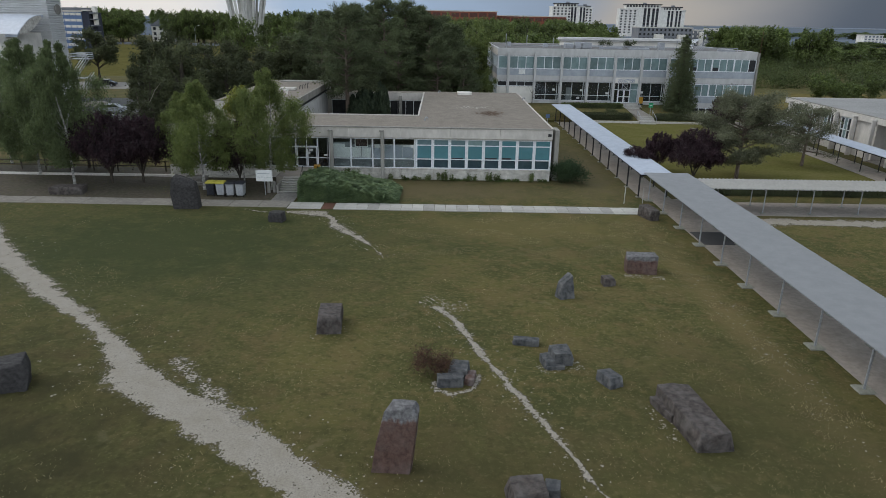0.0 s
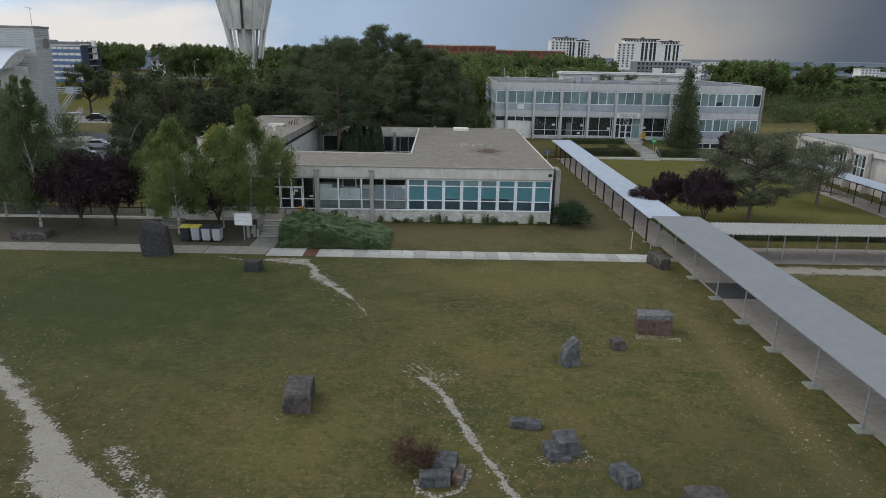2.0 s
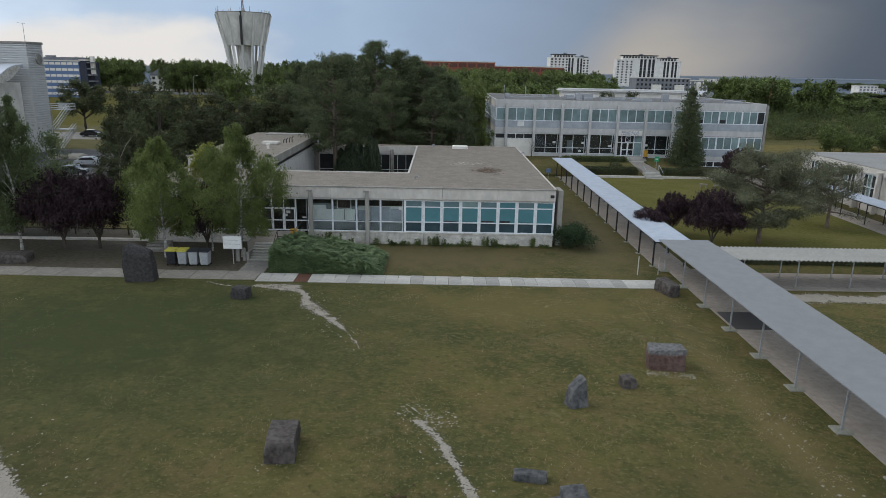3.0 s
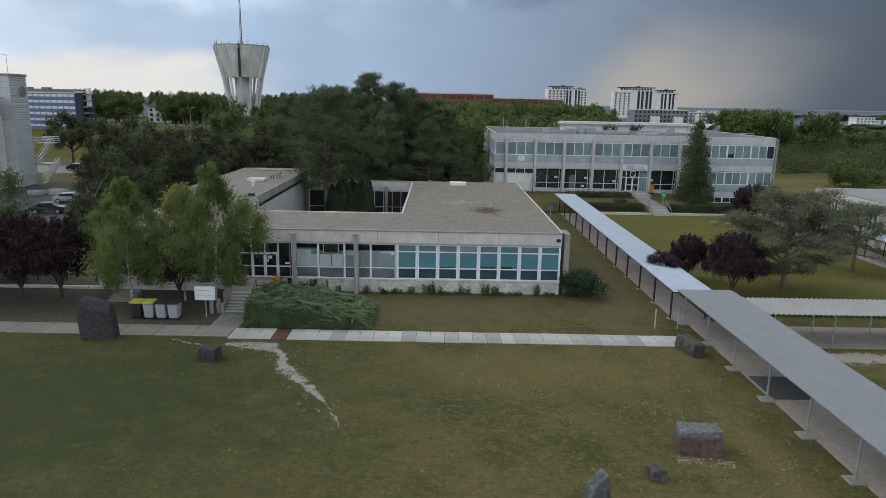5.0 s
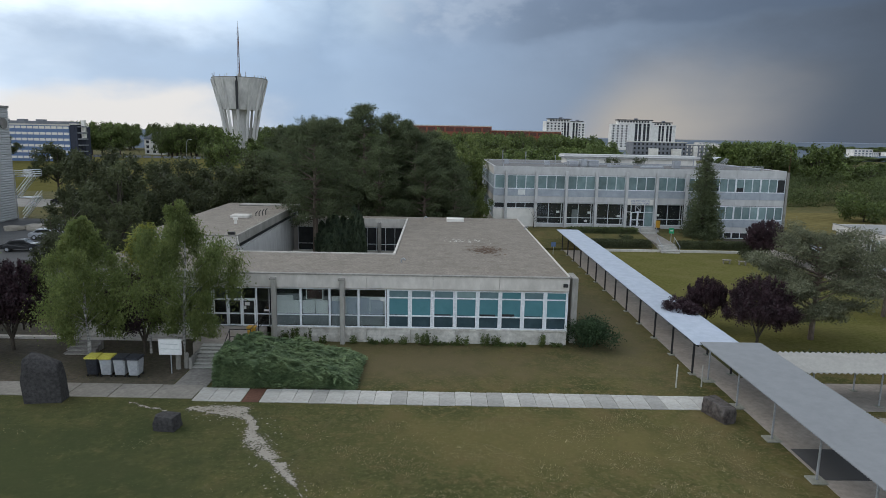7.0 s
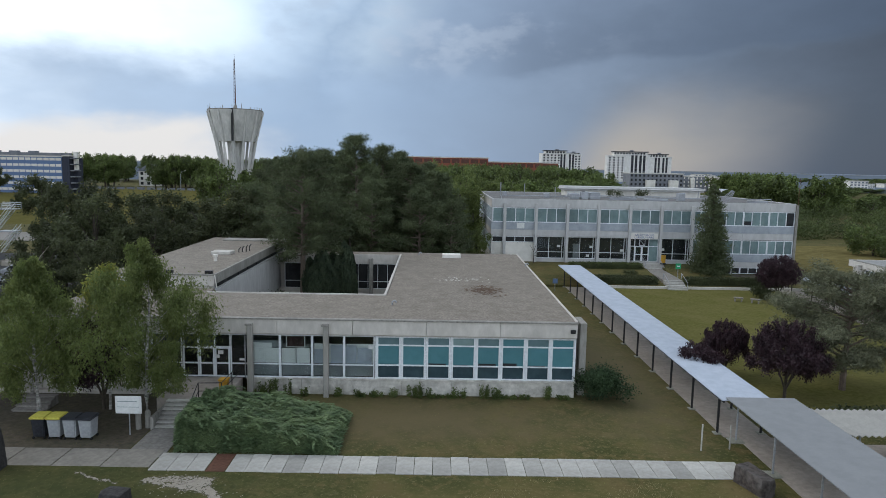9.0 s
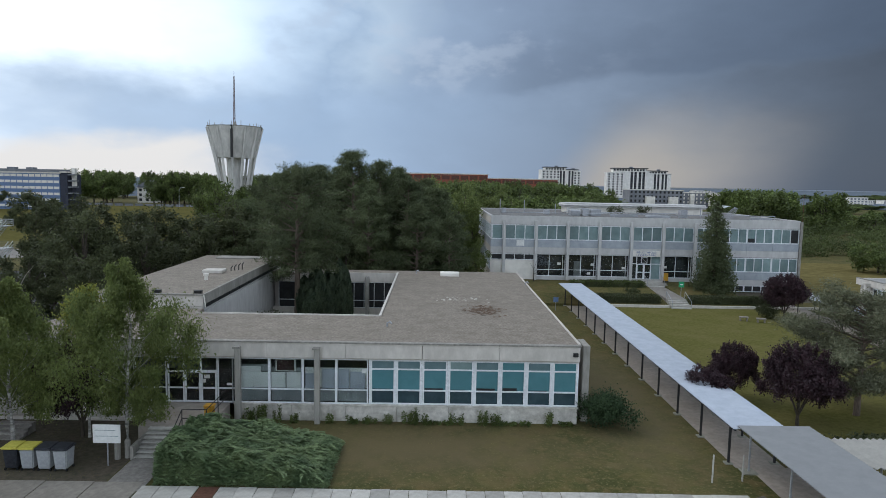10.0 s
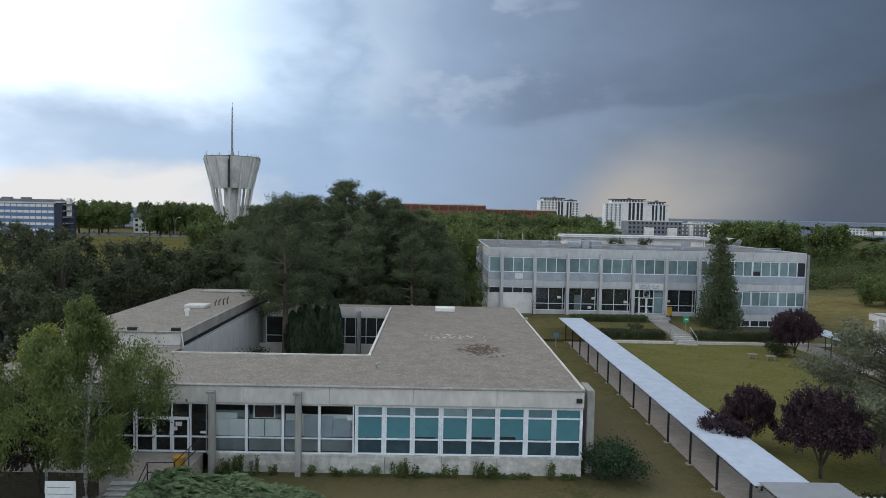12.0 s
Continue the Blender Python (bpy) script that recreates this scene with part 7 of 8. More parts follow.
for x, y in ((39.3, 33.1), (40.9, 32.3)):
    be = thing("stone_bench", "pale weathered concrete bench on the lawn", "bench", (x, y, 0), rz=-20)
    part("seat", soft_box(-0.5, 0.5, -0.25, 0.25, 0.38, 0.5, 0.02, 1), SLABTAN, be)
    for sx in (-0.42, 0.28):
        part("leg", boxes((sx, sx + 0.14, -0.2, 0.2, -0.05, 0.38)), SLABTAN, be)


# ---- woods, field and far buildings ----
wt = broad_tree("wood_tree", "green broadleaf tree in the far wood", 14.0, 6.0, 4300, 0.66, LEAF, base=0.03, clumps=44, group="far trees", spread=0.28)
spots = []
R = random.Random(3)
# count, x from and to, y from and to, width scale, height scale
for count, xa, xb, ya, yb, wa, wb, ha, hb in ((14, -32, 4, 85, 125, 0.9, 1.2, 0.95, 1.15), (18, 4, 42, 88, 128, 0.7, 1.1, 0.78, 0.98), (12, 30, 54, 130, 170, 0.7, 1.0, 0.78, 0.95),
                                              (34, 101, 117, 145, 190, 0.8, 1.2, 0.98, 1.14), (34, 130, 200, 150, 210, 0.8, 1.3, 0.48, 0.66), (30, 190, 420, 260, 380, 1.0, 1.6, 0.3, 0.5), (26, 300, 640, 420, 540, 1.2, 2.0, 0.15, 0.3), (40, -20, 66, 190, 250, 0.8, 1.3, 1.0, 1.16),
                                              (44, 260, 900, 640, 900, 2.0, 3.2, 0.42, 0.62), (36, -8, 84, 284, 318, 0.9, 1.4, 1.08, 1.28), (9, -188, -171, 300, 330, 0.9, 1.4, 1.25, 1.42), (5, -163, -150, 340, 370, 0.6, 1.0, 0.9, 1.05), (6, -143, -137, 300, 330, 0.7, 1.1, 1.1, 1.3),
                                              (9, -136, -119, 300, 330, 0.9, 1.5, 1.15, 1.38), (6, -113, -97, 296, 308, 0.5, 0.7, 0.42, 0.52), (1, -113, -112, 300, 302, 0.5, 0.5, 1.15, 1.2),
                                              (30, -230, -90, 380, 430, 1.0, 1.5, 1.2, 1.45), (20, -93, -20, 296, 340, 0.8, 1.4, 1.2, 1.48), (9, -70, -30, 150, 210, 0.9, 1.2, 0.9, 1.15), (6, -46, -32, 105, 150, 0.6, 0.9, 0.42, 0.6)):
    for k in range(count):
        spots.append((R.uniform(xa, xb), R.uniform(ya, yb), R.uniform(0, 360), R.uniform(wa, wb), R.uniform(ha, hb)))
put(wt, *spots)
rt = broad_tree("roadside_tree", "round dark street tree beside the car park", 8.5, 3.6, 13000, 0.28, LEAF_DARK, base=0.24, clumps=44)
put(rt, (-75.2, 90.8, 0, 1.4, 1.4), (-171, 225, 90, 1.3, 1.3), (-66, 118, 40, 0.7, 0.7))


def scrub():
    """Thick low growth beyond the library."""
    k = 620
    f = RNG.random(k) ** 1.4
    x = RNG.uniform(60, 235, k)
    y = 103 + f * 44 + 0.06 * (x - 62)
    r = RNG.uniform(1.5, 2.9, k)
    c = np.stack([x, y, 0.9 + 3.0 * f ** 0.7 + r * 0.15], 1)
    p = blob_points(120000, c, r, 0.6)
    p[:, 2] = np.maximum(p[:, 2], 0.1)
    ob = part("scrub", leaf_quads(p, RNG.uniform(0.5, 1.4, len(p)) * 0.36, up=0.3), LEAF_SCRUB, kind="stuff")
    return tagged(ob, "dense green scrub beyond the library field", "scrub", kind="stuff")


scrub()
mown_sheet("far_field", -260, -52, 108, 288, 0.012, mat("field_grass", (0.088, 0.080, 0.028), (0.128, 0.114, 0.042), scale=0.4, rough=1.0, spec=0.0, stain=0.3, stain_scale=0.05), "flat yellow-green field beyond the car park", "field")
mown_sheet("dry_field", 58, 120, 44, 92, 0.012, mat("dry_field_grass", (0.12, 0.10, 0.040), (0.18, 0.15, 0.065), scale=0.6, rough=1.0, spec=0.0, stain=0.3, stain_scale=0.1), "dry yellow grass field beside the library", "field")
# bluish haze over the far land is mixed into the plain's base colour
mown_sheet("far_plain", -3300, 4200, 450, 3290, 0.015, mat("hazed_wooded_plain", (0.115, 0.138, 0.168), (0.150, 0.172, 0.200), scale=0.02, rough=1.0, spec=0.0, bump=0, stain=0.4, stain_scale=0.006), "wooded plain, coloured for haze, reaching to the hills", "plain")
gr = thing("field_fence", "white low fence along the far field edge", "fence")
for k in range(40):
    part("panel", boxes((-250 + 5.0 * k, -246.2 + 5.0 * k, 289, 289.4, -0.1, 1.1)), FARGREY, gr)


def water_tower(x, y):
    """Flared concrete tank on splayed legs with ribs, rim aerials and a mast."""
    w = thing("water_tower", "ribbed flared concrete water tower with lattice mast", "water tower", (x, y, 0))
    n, top, mid, base = 24, 42.0, 25.5, 0.0
    rt_, rm, rb = 14.4, 10.2, 5.8
    bm = bmesh.new()
    rings = []
    for z, r in ((mid, rm), (mid + 0.6, rm + 0.1), (top - 1.2, rt_ - 0.2), (top, rt_), (top, rt_ - 0.8), (top - 0.6, rt_ - 1.2)):
        rings.append([bm.verts.new((math.cos(k * math.tau / n) * r, math.sin(k * math.tau / n) * r, z)) for k in range(n)])
    for a, b in zip(rings, rings[1:]):
        for k in range(n):
            bm.faces.new((a[k], a[(k + 1) % n], b[(k + 1) % n], b[k]))
    bm.faces.new(rings[0][::-1])
    bm.faces.new(rings[-1])
    part("tank", bm, TOWER, w)
    for k in range(12):
        a = (k + 0.3) * math.tau / 12
        c, s = math.cos(a), math.sin(a)
        part("rib", tube(bmesh.new(), [(c * rb, s * rb, base), (c * (rm + 0.2), s * (rm + 0.2), mid), (c * (rt_ + 0.25), s * (rt_ + 0.25), top - 0.4)], [0.95, 0.8, 0.55], 4), TOWER, w)
    part("shaft", tube(bmesh.new(), [(0, 0, 0), (0, 0, mid + 1)], [3.6, 3.6], 16), TOWER, w)
    part("rim", tube(bmesh.new(), [(0, 0, top - 0.05), (0, 0, top + 0.3)], [rt_ + 0.2, rt_ + 0.2], 24), CONCRETE_DARK, w)
    for k in range(18):
        a = k * math.tau / 18
        part("aerial", tube(bmesh.new(), [(math.cos(a) * 13.9, math.sin(a) * 13.9, top), (math.cos(a) * 13.9, math.sin(a) * 13.9, top + 1.4 + (k % 4) * 0.5)], [0.16, 0.12], 5), CONCRETE_DARK, w)
    part("service_duct", boxes((2.0, 3.0, -14.6, -13.4, mid, top + 0.4)), DARKMETAL, w)
    part("cabin", tube(bmesh.new(), [(0, 0, top), (0, 0, top + 3)], [1.4, 0.8], 8), CONCRETE_DARK, w)
    bm = bmesh.new()
    for sx, sy in ((-0.5, -0.4), (0.5, -0.4), (0, 0.5)):
        tube(bm, [(sx, sy, top), (sx * 0.5, sy * 0.5, top + 27)], [0.17, 0.10], 4)
    for k in range(14):
        tube(bm, [(-0.5, -0.4, top + 1.8 * k), (0.45, -0.4, top + 1.8 * (k + 1))], [0.07, 0.07], 4)
    tube(bm, [(0, 0, top + 26), (0, 0, top + 30)], [0.1, 0.05], 4)
    part("mast", bm, RUSTY, w, "thin red and grey lattice mast")
    return w


water_tower(-105.5, 323)


def block(name, label, x, y, w, d, h, floors, bays, wall, pane, rz=0.0, sill=0.28, pane_w=0.55, attic=0.0, base=0.0):
    """A far building with its storeys of windows on the near face and one end."""
    b = thing(name, label, "building", (x, y, base), rz=rz)
    part("wall", boxes((-w / 2, w / 2, 0, d, 0, h)), wall, b)
    part("roof", boxes((-w / 2 - 0.4, w / 2 + 0.4, -0.4, d + 0.4, h, h + 0.6)), CONCRETE, b)
    if attic:
        part("attic", boxes((-w / 2 + 4, w / 2 - 4, 2, d - 2, h + 0.6, h + 0.6 + attic)), FARGREY, b)
        part("attic_roof", boxes((-w / 2 + 3, w / 2 - 3, 1, d - 1, h + 0.6 + attic, h + 1.2 + attic)), DARKROOM, b)
    me = bpy.data.meshes.new("window")
    fw, fh = w / bays, h / floors
    bm = boxes((-fw * pane_w / 2, fw * pane_w / 2, -0.12, 0.05, fh * sill, fh * 0.86))
    bm.to_mesh(me)
    me.materials.append(pane)
    for i in range(bays):
        for j in range(floors):
            shared("window", me, b, pose(-w / 2 + fw * (i + 0.5), 0, fh * j))
    return b


def apartment_block(label, x, y, h, bays, d=16, rz=0.0):
    """A tower of flats: bays of W windows, P plain wall or D dark glazed columns with pale floor slabs, each with its width and its drop from the top."""
    b = thing("apartment_block", label, "building", (x, y, 0), rz=rz)
    at = -sum(w for _, w, _ in bays) / 2
    for kind, w, drop in bays:
        top = h - drop
        part("wall", boxes((at, at + w, 0.9 if kind == "D" else 0.0, d, 0, top)), DARKROOM if kind == "D" else FARWHITE, b)
        part("cornice", boxes((at - 0.25, at + w + 0.25, -0.9, d + 0.5, top, top + 1.0)), FARWHITE, b)
        if kind == "D":
            for k in range(1, 10):
                part("slab", boxes((at, at + w, 0.3, 0.88, k * top / 10 - 0.25, k * top / 10 + 0.25)), FARGREY, b)
            part("pier", boxes((at + w / 2 - 0.6, at + w / 2 + 0.6, -0.3, 0.88, 0, top)), FARWHITE, b)
        elif kind == "W":
            n = max(1, round(w / 4.6))
            for i in range(n):
                for k in range(1, 10):
                    cx = at + w * (i + 0.5) / n
                    part("window", boxes((cx - 0.95, cx + 0.95, -0.12, 0.05, (k + 0.25) * top / 10, (k + 0.82) * top / 10)), DARKROOM, b)
        at += w
    wide = sum(w for _, w, _ in bays)
    for f0, f1, z in ((0.10, 0.63, h), (0.66, 0.94, h - 2.4)):
        a, c = -wide / 2 + wide * f0, -wide / 2 + wide * f1
        part("attic", boxes((a, c, 2.5, d - 2, z - 2, z + 3.4)), FARWHITE, b)
        for k in range(int((c - a) / 3.2)):
            part("attic_window", boxes((a + 0.6 + 3.2 * k, a + 2.6 + 3.2 * k, 2.38, 2.55, z + 1.1, z + 3.0)), DARKROOM, b)
        part("attic_roof", boxes((a - 1.2, c + 1.2, 1.2, d - 1, z + 3.4, z + 4.3)), DARKROOM, b)
        part("lift_housing", boxes((a + (c - a) * 0.5, a + (c - a) * 0.5 + 3.5, 5, 8, z + 4.3, z + 5.8)), FARGREY, b)
    return b


apartment_block("pale apartment block with dark glazed columns and attic storey", 231.5, 700, 29.5, (("W", 19, 1.6), ("P", 7, 0), ("D", 7, 0), ("P", 2, 0), ("D", 7, 0), ("P", 5, 0), ("P", 5, 2.2), ("D", 6, 2.2), ("P", 2.5, 2.2), ("D", 6, 2.2), ("P", 4, 2.2)), rz=-4)
apartment_block("pale apartment block partly behind a brick-red hall", 147.0, 715, 29.5, (("W", 13, 0), ("W", 8, 0), ("D", 6, 0), ("P", 4, 0), ("D", 6, 0), ("W", 8, 1.0)), rz=4)
block("red_hall", "long brick-red hall behind the trees", 7, 330, 52, 20, 19.0, 4, 10, BRICK, BRICK_DARK, 0, 0.4, 0.8)
block("red_hall", "long brick-red hall behind the trees", 54, 345, 42, 20, 17.0, 4, 9, BRICK, BRICK_DARK, 0, 0.4, 0.8)
bo = block("blue_office_block", "blue clad office block with white window bands", -177.2, 240, 46, 8, 15.2, 6, 18, BLUEWALL, FARWHITE, 0, 0.44, 0.86)
part("parapet", boxes((-23.2, 23.2, -0.3, 8.2, 15.8, 17.0)), FARGREY, bo)
for k in range(4):
    part("roof_unit", boxes((-16 + 8 * k, -13 + 8 * k, 2, 5, 17.0, 17.7)), FARGREY, bo)
nb = block("navy_stair_block", "dark navy stair tower beside the blue office block", -152.6, 240.3, 3.0, 7.6, 15.6, 5, 1, NAVY, NAVY, 0, 0.3, 0.4)
for k in range(6):
    part("balcony", boxes((1.55, 3.6, 0.3, 5.0, 1.6 + 2.6 * k, 2.1 + 2.6 * k)), FARGREY, nb)
part("balcony_core", boxes((1.55, 3.3, 3.0, 7.4, 0, 15.0)), NAVY, nb)
part("chimney", boxes((2.2, 3.6, 2.2, 3.8, 10.0, 17.6)), FARWHITE, nb)
wh = block("white_house", "small white gabled house among far trees", -157.5, 332, 11, 9, 8.2, 3, 3, FARWHITE, DARKROOM, 0, 0.3, 0.4)
bm = bmesh.new()
va = [bm.verts.new((x, yy, z)) for yy in (-0.6, 9.6) for x, z in ((-6.3, 8.4), (0, 12.4), (6.3, 8.4))]
for f in ((0, 1, 2), (5, 4, 3), (0, 3, 4, 1), (1, 4, 5, 2), (2, 5, 3, 0)):
    bm.faces.new([va[k] for k in f])
part("gable_roof", bm, FARGREY, wh)
block("low_white_shed", "small white shed by the field fence", -175.3, 284, 5.5, 4, 2.9, 1, 2, FARWHITE, FARGREY, 0)
gh = block("grey_housing", "dark grey modern housing row with white boxed bays", 151.5, 400, 36, 16, 11.6, 4, 13, FARGREY, DARKROOM, 0, 0.35, 0.45)
for a in (-7.5, 8.0):
    part("boxed_bay", soft_box(a, a + 6, -3, 0, 0, 7.6, 0.1, 1), FARWHITE, gh)
gh = block("grey_housing", "grey housing row with white stair bays", 182, 408, 26, 14, 10.2, 4, 9, FARGREY, FARWHITE, 0, 0.3, 0.3)
part("stair_bay", soft_box(-5, -2.4, -2.5, 0, 0, 9.5, 0.1, 1), FARWHITE, gh)
wb = block("white_housing", "white modern housing behind the library", 193, 392, 9, 12, 9.6, 4, 2, FARWHITE, FARGREY, 0, 0.3, 0.4)
part("dark_wing", boxes((4.6, 8.6, 1, 9, 0, 10.0)), FARGREY, wb)
part("low_wing", boxes((4.6, 13, -3, 0.9, 0, 4.0)), FARWHITE, wb)
for x, y, w, h in ((394, 564, 17, 7.0), (432, 606, 9, 3.8), (478, 640, 18, 3.6), (505, 650, 12, 4.4), (300, 690, 18, 9.5), (330, 760, 26, 8.0)):
    block("town_block", "small pale town building in the distance", x, y, w, 12, h, 3, 5, FARWHITE, FARGREY, 0)


def hills():
    bm = bmesh.new()
    prev = None
    for i in range(61):
        x = -3200 + i * 120
        h = 1 + 4 * noise.noise(Vector((x * 0.0007, 1.7, 0))) + 3 * noise.noise(Vector((x * 0.004, 5, 0)))
        h = max(h, 0)
        a = [bm.verts.new((x, 3300, -2)), bm.verts.new((x, 3500, h * 0.8)), bm.verts.new((x, 3900, h + 2))]
        if prev:
            for k in (0, 1):
                bm.faces.new((prev[k], a[k], a[k + 1], prev[k + 1]))
        prev = a
    tagged(part("backdrop", bm, HILLS), "low hills on the horizon, coloured blue-grey for haze", "hills", kind="structure")


hills()


# ---- vehicles ----
def car(x, y, rz, paint, label):
    c = thing("parked_car", label, "car", (x, y, 0), "parked cars", rz=rz)
    bm = bmesh.new()
    prof = [(-2.05, 0.35), (-2.1, 0.75), (-1.95, 0.92), (-1.5, 0.98), (-0.95, 1.42), (0.55, 1.46), (1.15, 1.0), (1.95, 0.85), (2.1, 0.6), (2.05, 0.35)]
    left = [bm.verts.new((px, -0.85 + (0.14 if pz > 1.2 else 0), pz)) for px, pz in prof]
    right = [bm.verts.new((px, 0.85 - (0.14 if pz > 1.2 else 0), pz)) for px, pz in prof]
    for k in range(len(prof)):
        n = (k + 1) % len(prof)
        bm.faces.new((left[k], left[n], right[n], right[k]))
    bm.faces.new(left)
    bm.faces.new(right[::-1])
    bmesh.ops.bevel(bm, geom=bm.edges[:], offset=0.05, segments=2, affect="EDGES")
    part("body", bm, paint, c, smooth=False)
    for s in (-1, 1):
        bm = bmesh.new()
        v = [bm.verts.new((px, s * (0.865 - 0.14 * (pz > 1.2)), pz)) for px, pz in ((-1.35, 1.0), (-0.92, 1.36), (0.5, 1.4), (0.98, 1.0))]
        bm.faces.new(v)
        bmesh.ops.solidify(bm, geom=bm.faces[:], thickness=0.01)
        part("side_window", bm, DARKROOM, c)
    for px in (-1.3, 1.3):
        for s in (-0.8, 0.8):
            w = part("wheel", tube(bmesh.new(), [(px, s - 0.1, 0.32), (px, s + 0.1, 0.32)], [0.32, 0.32], 14), RUBBER, c)
            part("rim", tube(bmesh.new(), [(px, s - 0.11, 0.32), (px, s + 0.11, 0.32)], [0.2, 0.2], 10), GALV, w)
    part("windscreen", boxes((0.75, 0.78, -0.6, 0.6, 1.05, 1.35)), DARKROOM, c)


car(-70.0, 83, 5, CARBODY, "small black car with white roof parked on the road")
part("roof_panel", soft_box(-0.9, 0.5, -0.62, 0.62, 1.45, 1.49, 0.01, 1), FARWHITE, bpy.data.objects["parked_car"])
car(-47.5, 33.5, 15, CARBODY, "dark car in the car park")
car(-49.6, 42.5, 10, CARSILVER, "pale car half hidden by trees in the car park")
car(61, 38, 60, CARSILVER, "pale car beyond the side walkway")
for i, (x, y) in enumerate(((-57, 52), (-58.5, 49.5), (-55.5, 50.5))):
    stone("pale rubble heap at the car park edge", x, y, 2.2, 1.6, 0.7, 40 * i, material=CHALK, seed=60 + i, rough=0.2, category="rubble")
pg = thing("pictogram_sign", "small blue sign plate on a post by the walkway", "sign", (18.6, 37.5, 0))
part("post", tube(bmesh.new(), [(0, 0, 0), (0, 0, 1.6)], [0.04, 0.04], 6), GALV, pg)
part("plate", boxes((-0.3, 0.3, -0.05, -0.01, 1.0, 1.6)), BLUEWALL, pg)
for x, y, h in ((-92, 285, 9.5), (-122, 286, 9.5), (-100, 300, 10)):
    lp = thing("street_lamp", "tall thin curved street lamp beyond the field", "lamp", (x, y, 0))
    part("pole", tube(bmesh.new(), [(0, 0, 0), (0, 0, h * 0.85), (0.8, 0, h), (2.0, 0, h + 0.2)], [0.14, 0.1, 0.08, 0.08], 6), GALV, lp)
    part("head", soft_box(1.8, 2.7, -0.15, 0.15, h + 0.1, h + 0.3, 0.04, 1), FARWHITE, lp)


# ---- grass ----
def tufts(n, x0, x1, y0, y1, h, material, label, skip, keep=None):
    x, y = RNG.uniform(x0, x1, n), RNG.uniform(y0, y1, n)
    ok = ~skip(x, y)
    if keep is not None:
        ok &= keep(x, y)
    x, y = x[ok], y[ok]
    m = len(x)
    a = RNG.random(m) * math.tau
    w, t = RNG.uniform(0.5, 1.3, m) * h * 0.2, RNG.uniform(0.4, 1.4, m) * h
    lx, ly = RNG.normal(size=m) * t * 0.7, RNG.normal(size=m) * t * 0.7
    v = np.stack([np.stack([x - np.cos(a) * w, y - np.sin(a) * w, np.full(m, 0.0)], 1), np.stack([x + np.cos(a) * w, y + np.sin(a) * w, np.full(m, 0.0)], 1), np.stack([x + lx, y + ly, t * 0.8], 1)], 1).reshape(-1, 3)
    return tagged(part("grass", (v, np.arange(3 * m).reshape(-1, 3)), material, kind="stuff"), label, "grass", kind="stuff")


PATH_MID = [(-45, -11.5), (-35, -15.7), (-28.3, -20.7), (-21.4, -27.8), (-15.1, -33.2), (-12.1, -36.4), (-10, -39.6), (-5.6, -42.2), (-1, -45.9), (5, -51)]


def on_path(x, y):
    """Whether a spot lies on a path or paved area."""
    near = np.full(x.shape, 99.0)
    for line, half in ((PATH_MID, 1.25), ([(2.2, -30.2), (4.2, -34.8), (6.3, -40), (8, -44.7), (10.7, -52)], 0.3), ([(-9, -12.3), (-5.8, -14), (-4.4, -17), (-1.2, -23)], 0.6)):
        for (ax, ay), (bx, by) in zip(line, line[1:]):
            dx, dy = bx - ax, by - ay
            f = np.clip(((x - ax) * dx + (y - ay) * dy) / (dx * dx + dy * dy), 0, 1)
            near = np.minimum(near, np.hypot(x - ax - f * dx, y - ay - f * dy) - half)
    return (near < 0) | ((y > -11.3) & (y < -9.2) & (x < 20)) | (x > 20.9) | ((x < -12.4) & (y > -10)) | ((y > -0.3) & (x < 14.2))


def chalk_flecks():
    """Crumbs of chalk trodden into the turf beside the paths."""
    rr = random.Random(8)
    bm = bmesh.new()
    lines = ((PATH_MID, 0.6, 3.2, 150), ([(2.2, -30.2), (4.1, -34.8), (6.2, -40), (7.8, -44.7), (10.5, -52)], 0.1, 0.9, 90), ([(-9.5, -12.2), (-6, -13.4), (-4.6, -17), (-1.2, -23)], 0.2, 1.1, 70),
             ([(1.6, -29.0), (2.6, -30.4), (4.0, -30.2)], 0.1, 0.8, 60), ([(14, -25.2), (16.4, -25.6)], 0.0, 0.35, 50), ([(7, -37.1), (9, -36.5)], 0.1, 0.5, 45), ([(-4, -34.1), (-2.3, -33.2)], 0.0, 0.35, 30), ([(18.3, -24), (18.6, -46)], 0.0, 0.9, 60), ([(11.5, -42.5), (11.2, -40)], 0.0, 0.5, 20))
    for line, lo, hi, n in lines:
        for k in range(n * 3):
            i = rr.randrange(len(line) - 1)
            a, b, f = Vector(line[i]), Vector(line[i + 1]), rr.random()
            side = Vector((-(b - a).y, (b - a).x)).normalized() * rr.choice((-1, 1))
            c = a.lerp(b, f) + side * (lo + (hi - lo) * rr.random() ** 1.6)
            q, u0 = rr.uniform(0.012, 0.05) * (1.6 if rr.random() < 0.12 else 1.0), rr.random() * 6
            vs = [bm.verts.new((c.x + q * rr.uniform(0.4, 1.5) * math.cos(u), c.y + q * rr.uniform(0.4, 1.5) * math.sin(u), 0.006 + 0.000003 * k)) for u in [u0 + j * math.tau / 5 for j in range(5)]]
            bm.faces.new(vs)
    tagged(part("chalk_crumbs", bm, CHALK, kind="stuff"), "chalk crumbs trodden into the turf", "gravel", kind="stuff")


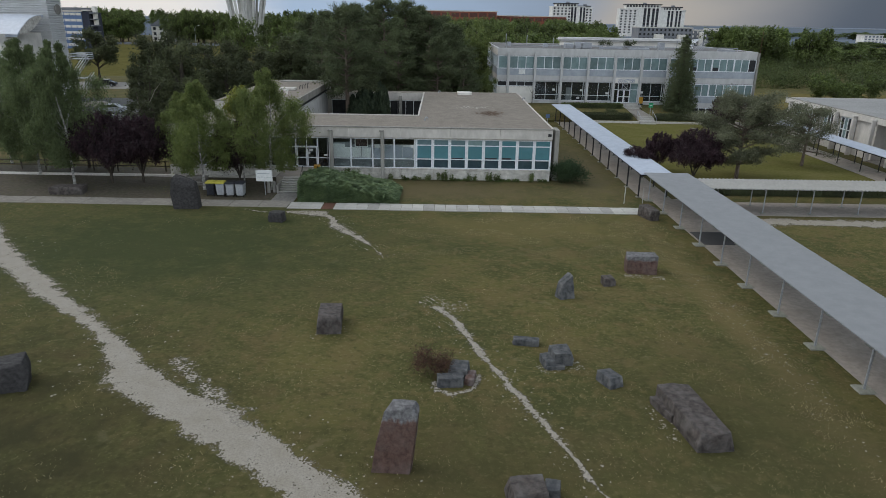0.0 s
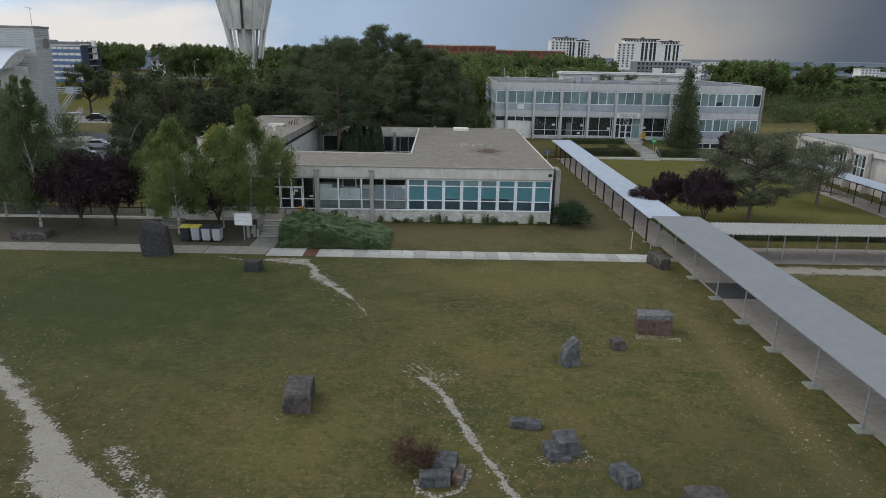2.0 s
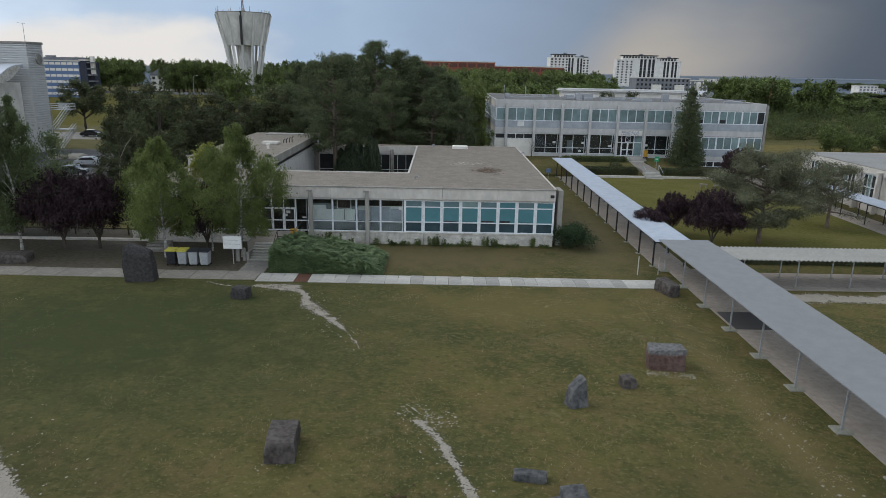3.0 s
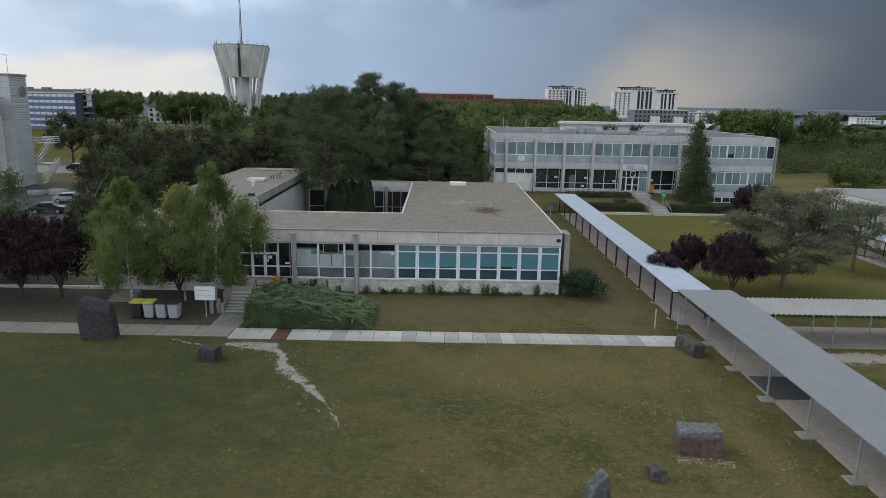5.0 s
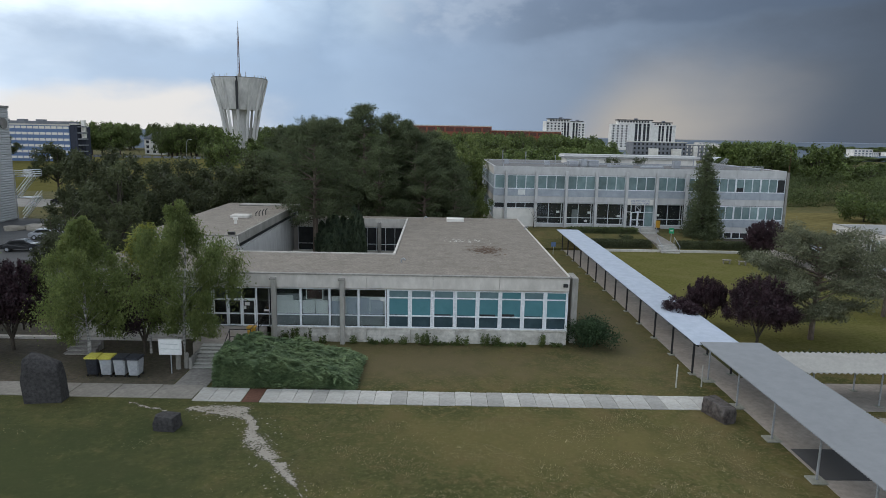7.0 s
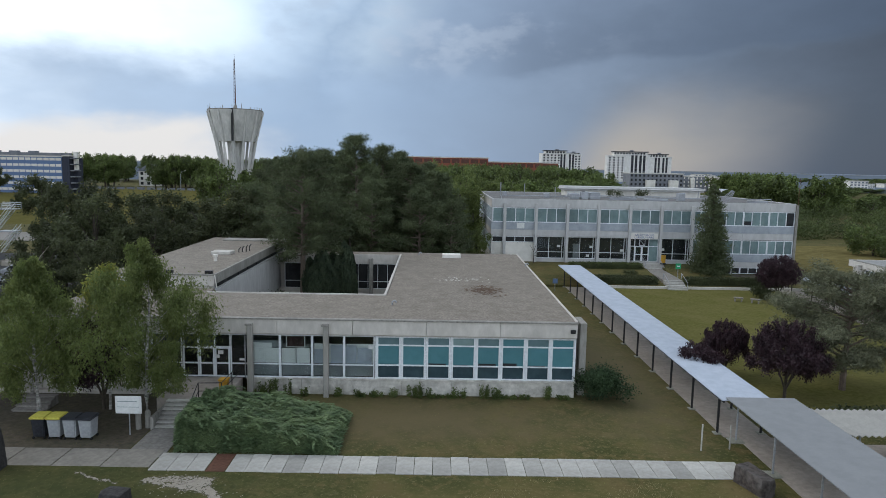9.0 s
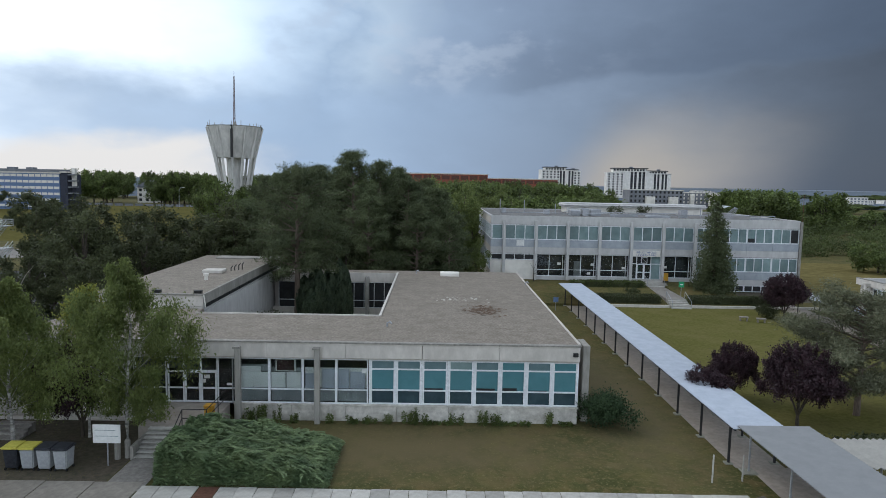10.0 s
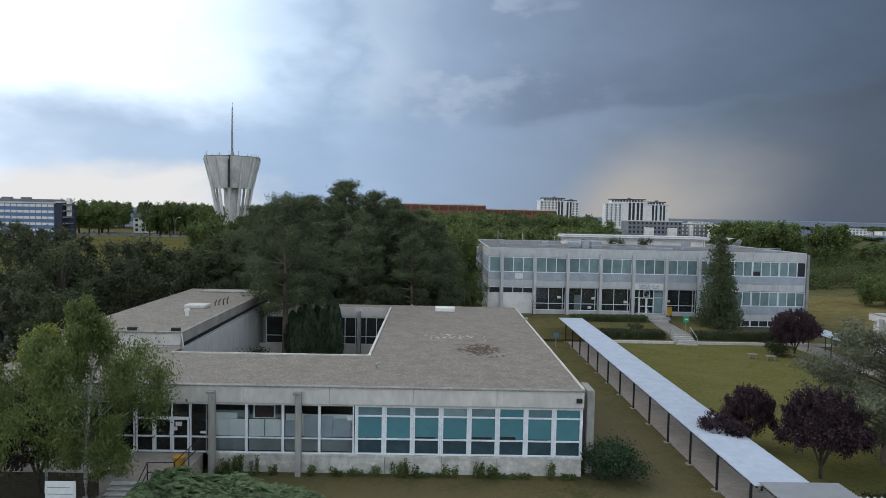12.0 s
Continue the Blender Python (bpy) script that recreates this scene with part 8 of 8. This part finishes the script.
chalk_flecks()
tufts(26000, -38, 20.9, -58, 6, 0.06, GRASSBLADE, "short uneven mown grass", on_path)
tufts(42000, -30, 20.9, -58, -12, 0.075, GRASSDRY, "scattered dry yellow grass tufts", on_path,
      lambda x, y: np.sin(x * 0.9 + 1.3 * np.sin(y * 0.5)) + np.sin(y * 1.1 + np.sin(x * 0.4)) + 0.8 * (np.abs(x - 18.2) < 1.2) + 0.3 * (x > 5) - 1.2 * (np.hypot((x + 16.5) / 17, (y + 16) / 11) < 0.8) > 0.55)

tufts(16000, -2, 18.5, -22, -11.6, 0.08, GRASSDRY, "pale dry grass tufts beside the slab path", on_path,
      lambda x, y: np.sin(x * 1.1 + 2 * np.sin(y * 0.7)) + np.sin(y * 1.7 + np.sin(x * 0.8)) + 0.05 * x > 0.75)
tufts(9000, 17.0, 19.8, -56, -14, 0.09, GRASSDRY, "pale dry grass tufts along the walkway", on_path,
      lambda x, y: np.sin(y * 1.2 + np.sin(x * 3)) + np.sin(y * 2.9 + x) > 0.5)
tufts(12000, -46, -12.6, -8.6, 2.5, 0.07, GRASSBLADE, "sparse grass on bare soil under the trees", lambda x, y: (x > -15) & (y > -6), lambda x, y: np.sin(x * 0.8 + np.sin(y)) + np.sin(y * 1.3 + x * 0.4) > 0.1)


# ---- slab path ----
def slab_path():
    p = thing("slab_path", "path of large pale concrete slabs along the lawn", "path", kind="structure")
    me = bpy.data.meshes.new("slab")
    soft_box(-0.455, 0.455, -0.97, 0.97, -0.12, 0.045, 0.012, 1).to_mesh(me)
    me.materials.append(SLAB)
    long_me = bpy.data.meshes.new("slab")
    soft_box(-1.2, 1.2, -1.0, 1.0, -0.12, 0.04, 0.012, 1).to_mesh(long_me)
    long_me.materials.append(SLABTAN)
    for k in range(28):
        x = -5.95 + 0.93 * k
        shared("slab", me, p, pose(x, -10.25 - 0.005 * k + R.uniform(-0.03, 0.03), R.uniform(-0.012, 0.006), R.uniform(-0.5, 0.5), R.uniform(-0.5, 0.5), R.uniform(-0.6, 0.6)))
    for k in range(3):
        shared("slab", me, p, pose(-7.9 - 0.93 * k, -10.2, 0, 0, 0, 0))
    for k in range(19):
        x = -11.5 - 2.44 * k
        shared("slab", long_me, p, pose(x, -9.85 + 0.025 * k + R.uniform(-0.03, 0.03), R.uniform(-0.01, 0.005), 0, R.uniform(-0.3, 0.3), R.uniform(-0.3, 0.3)))
    part("bare_slab", boxes((-7.4, -6.45, -11.2, -9.25, -0.1, 0.02)), RUSTY, p, "reddish-brown slab")


slab_path()
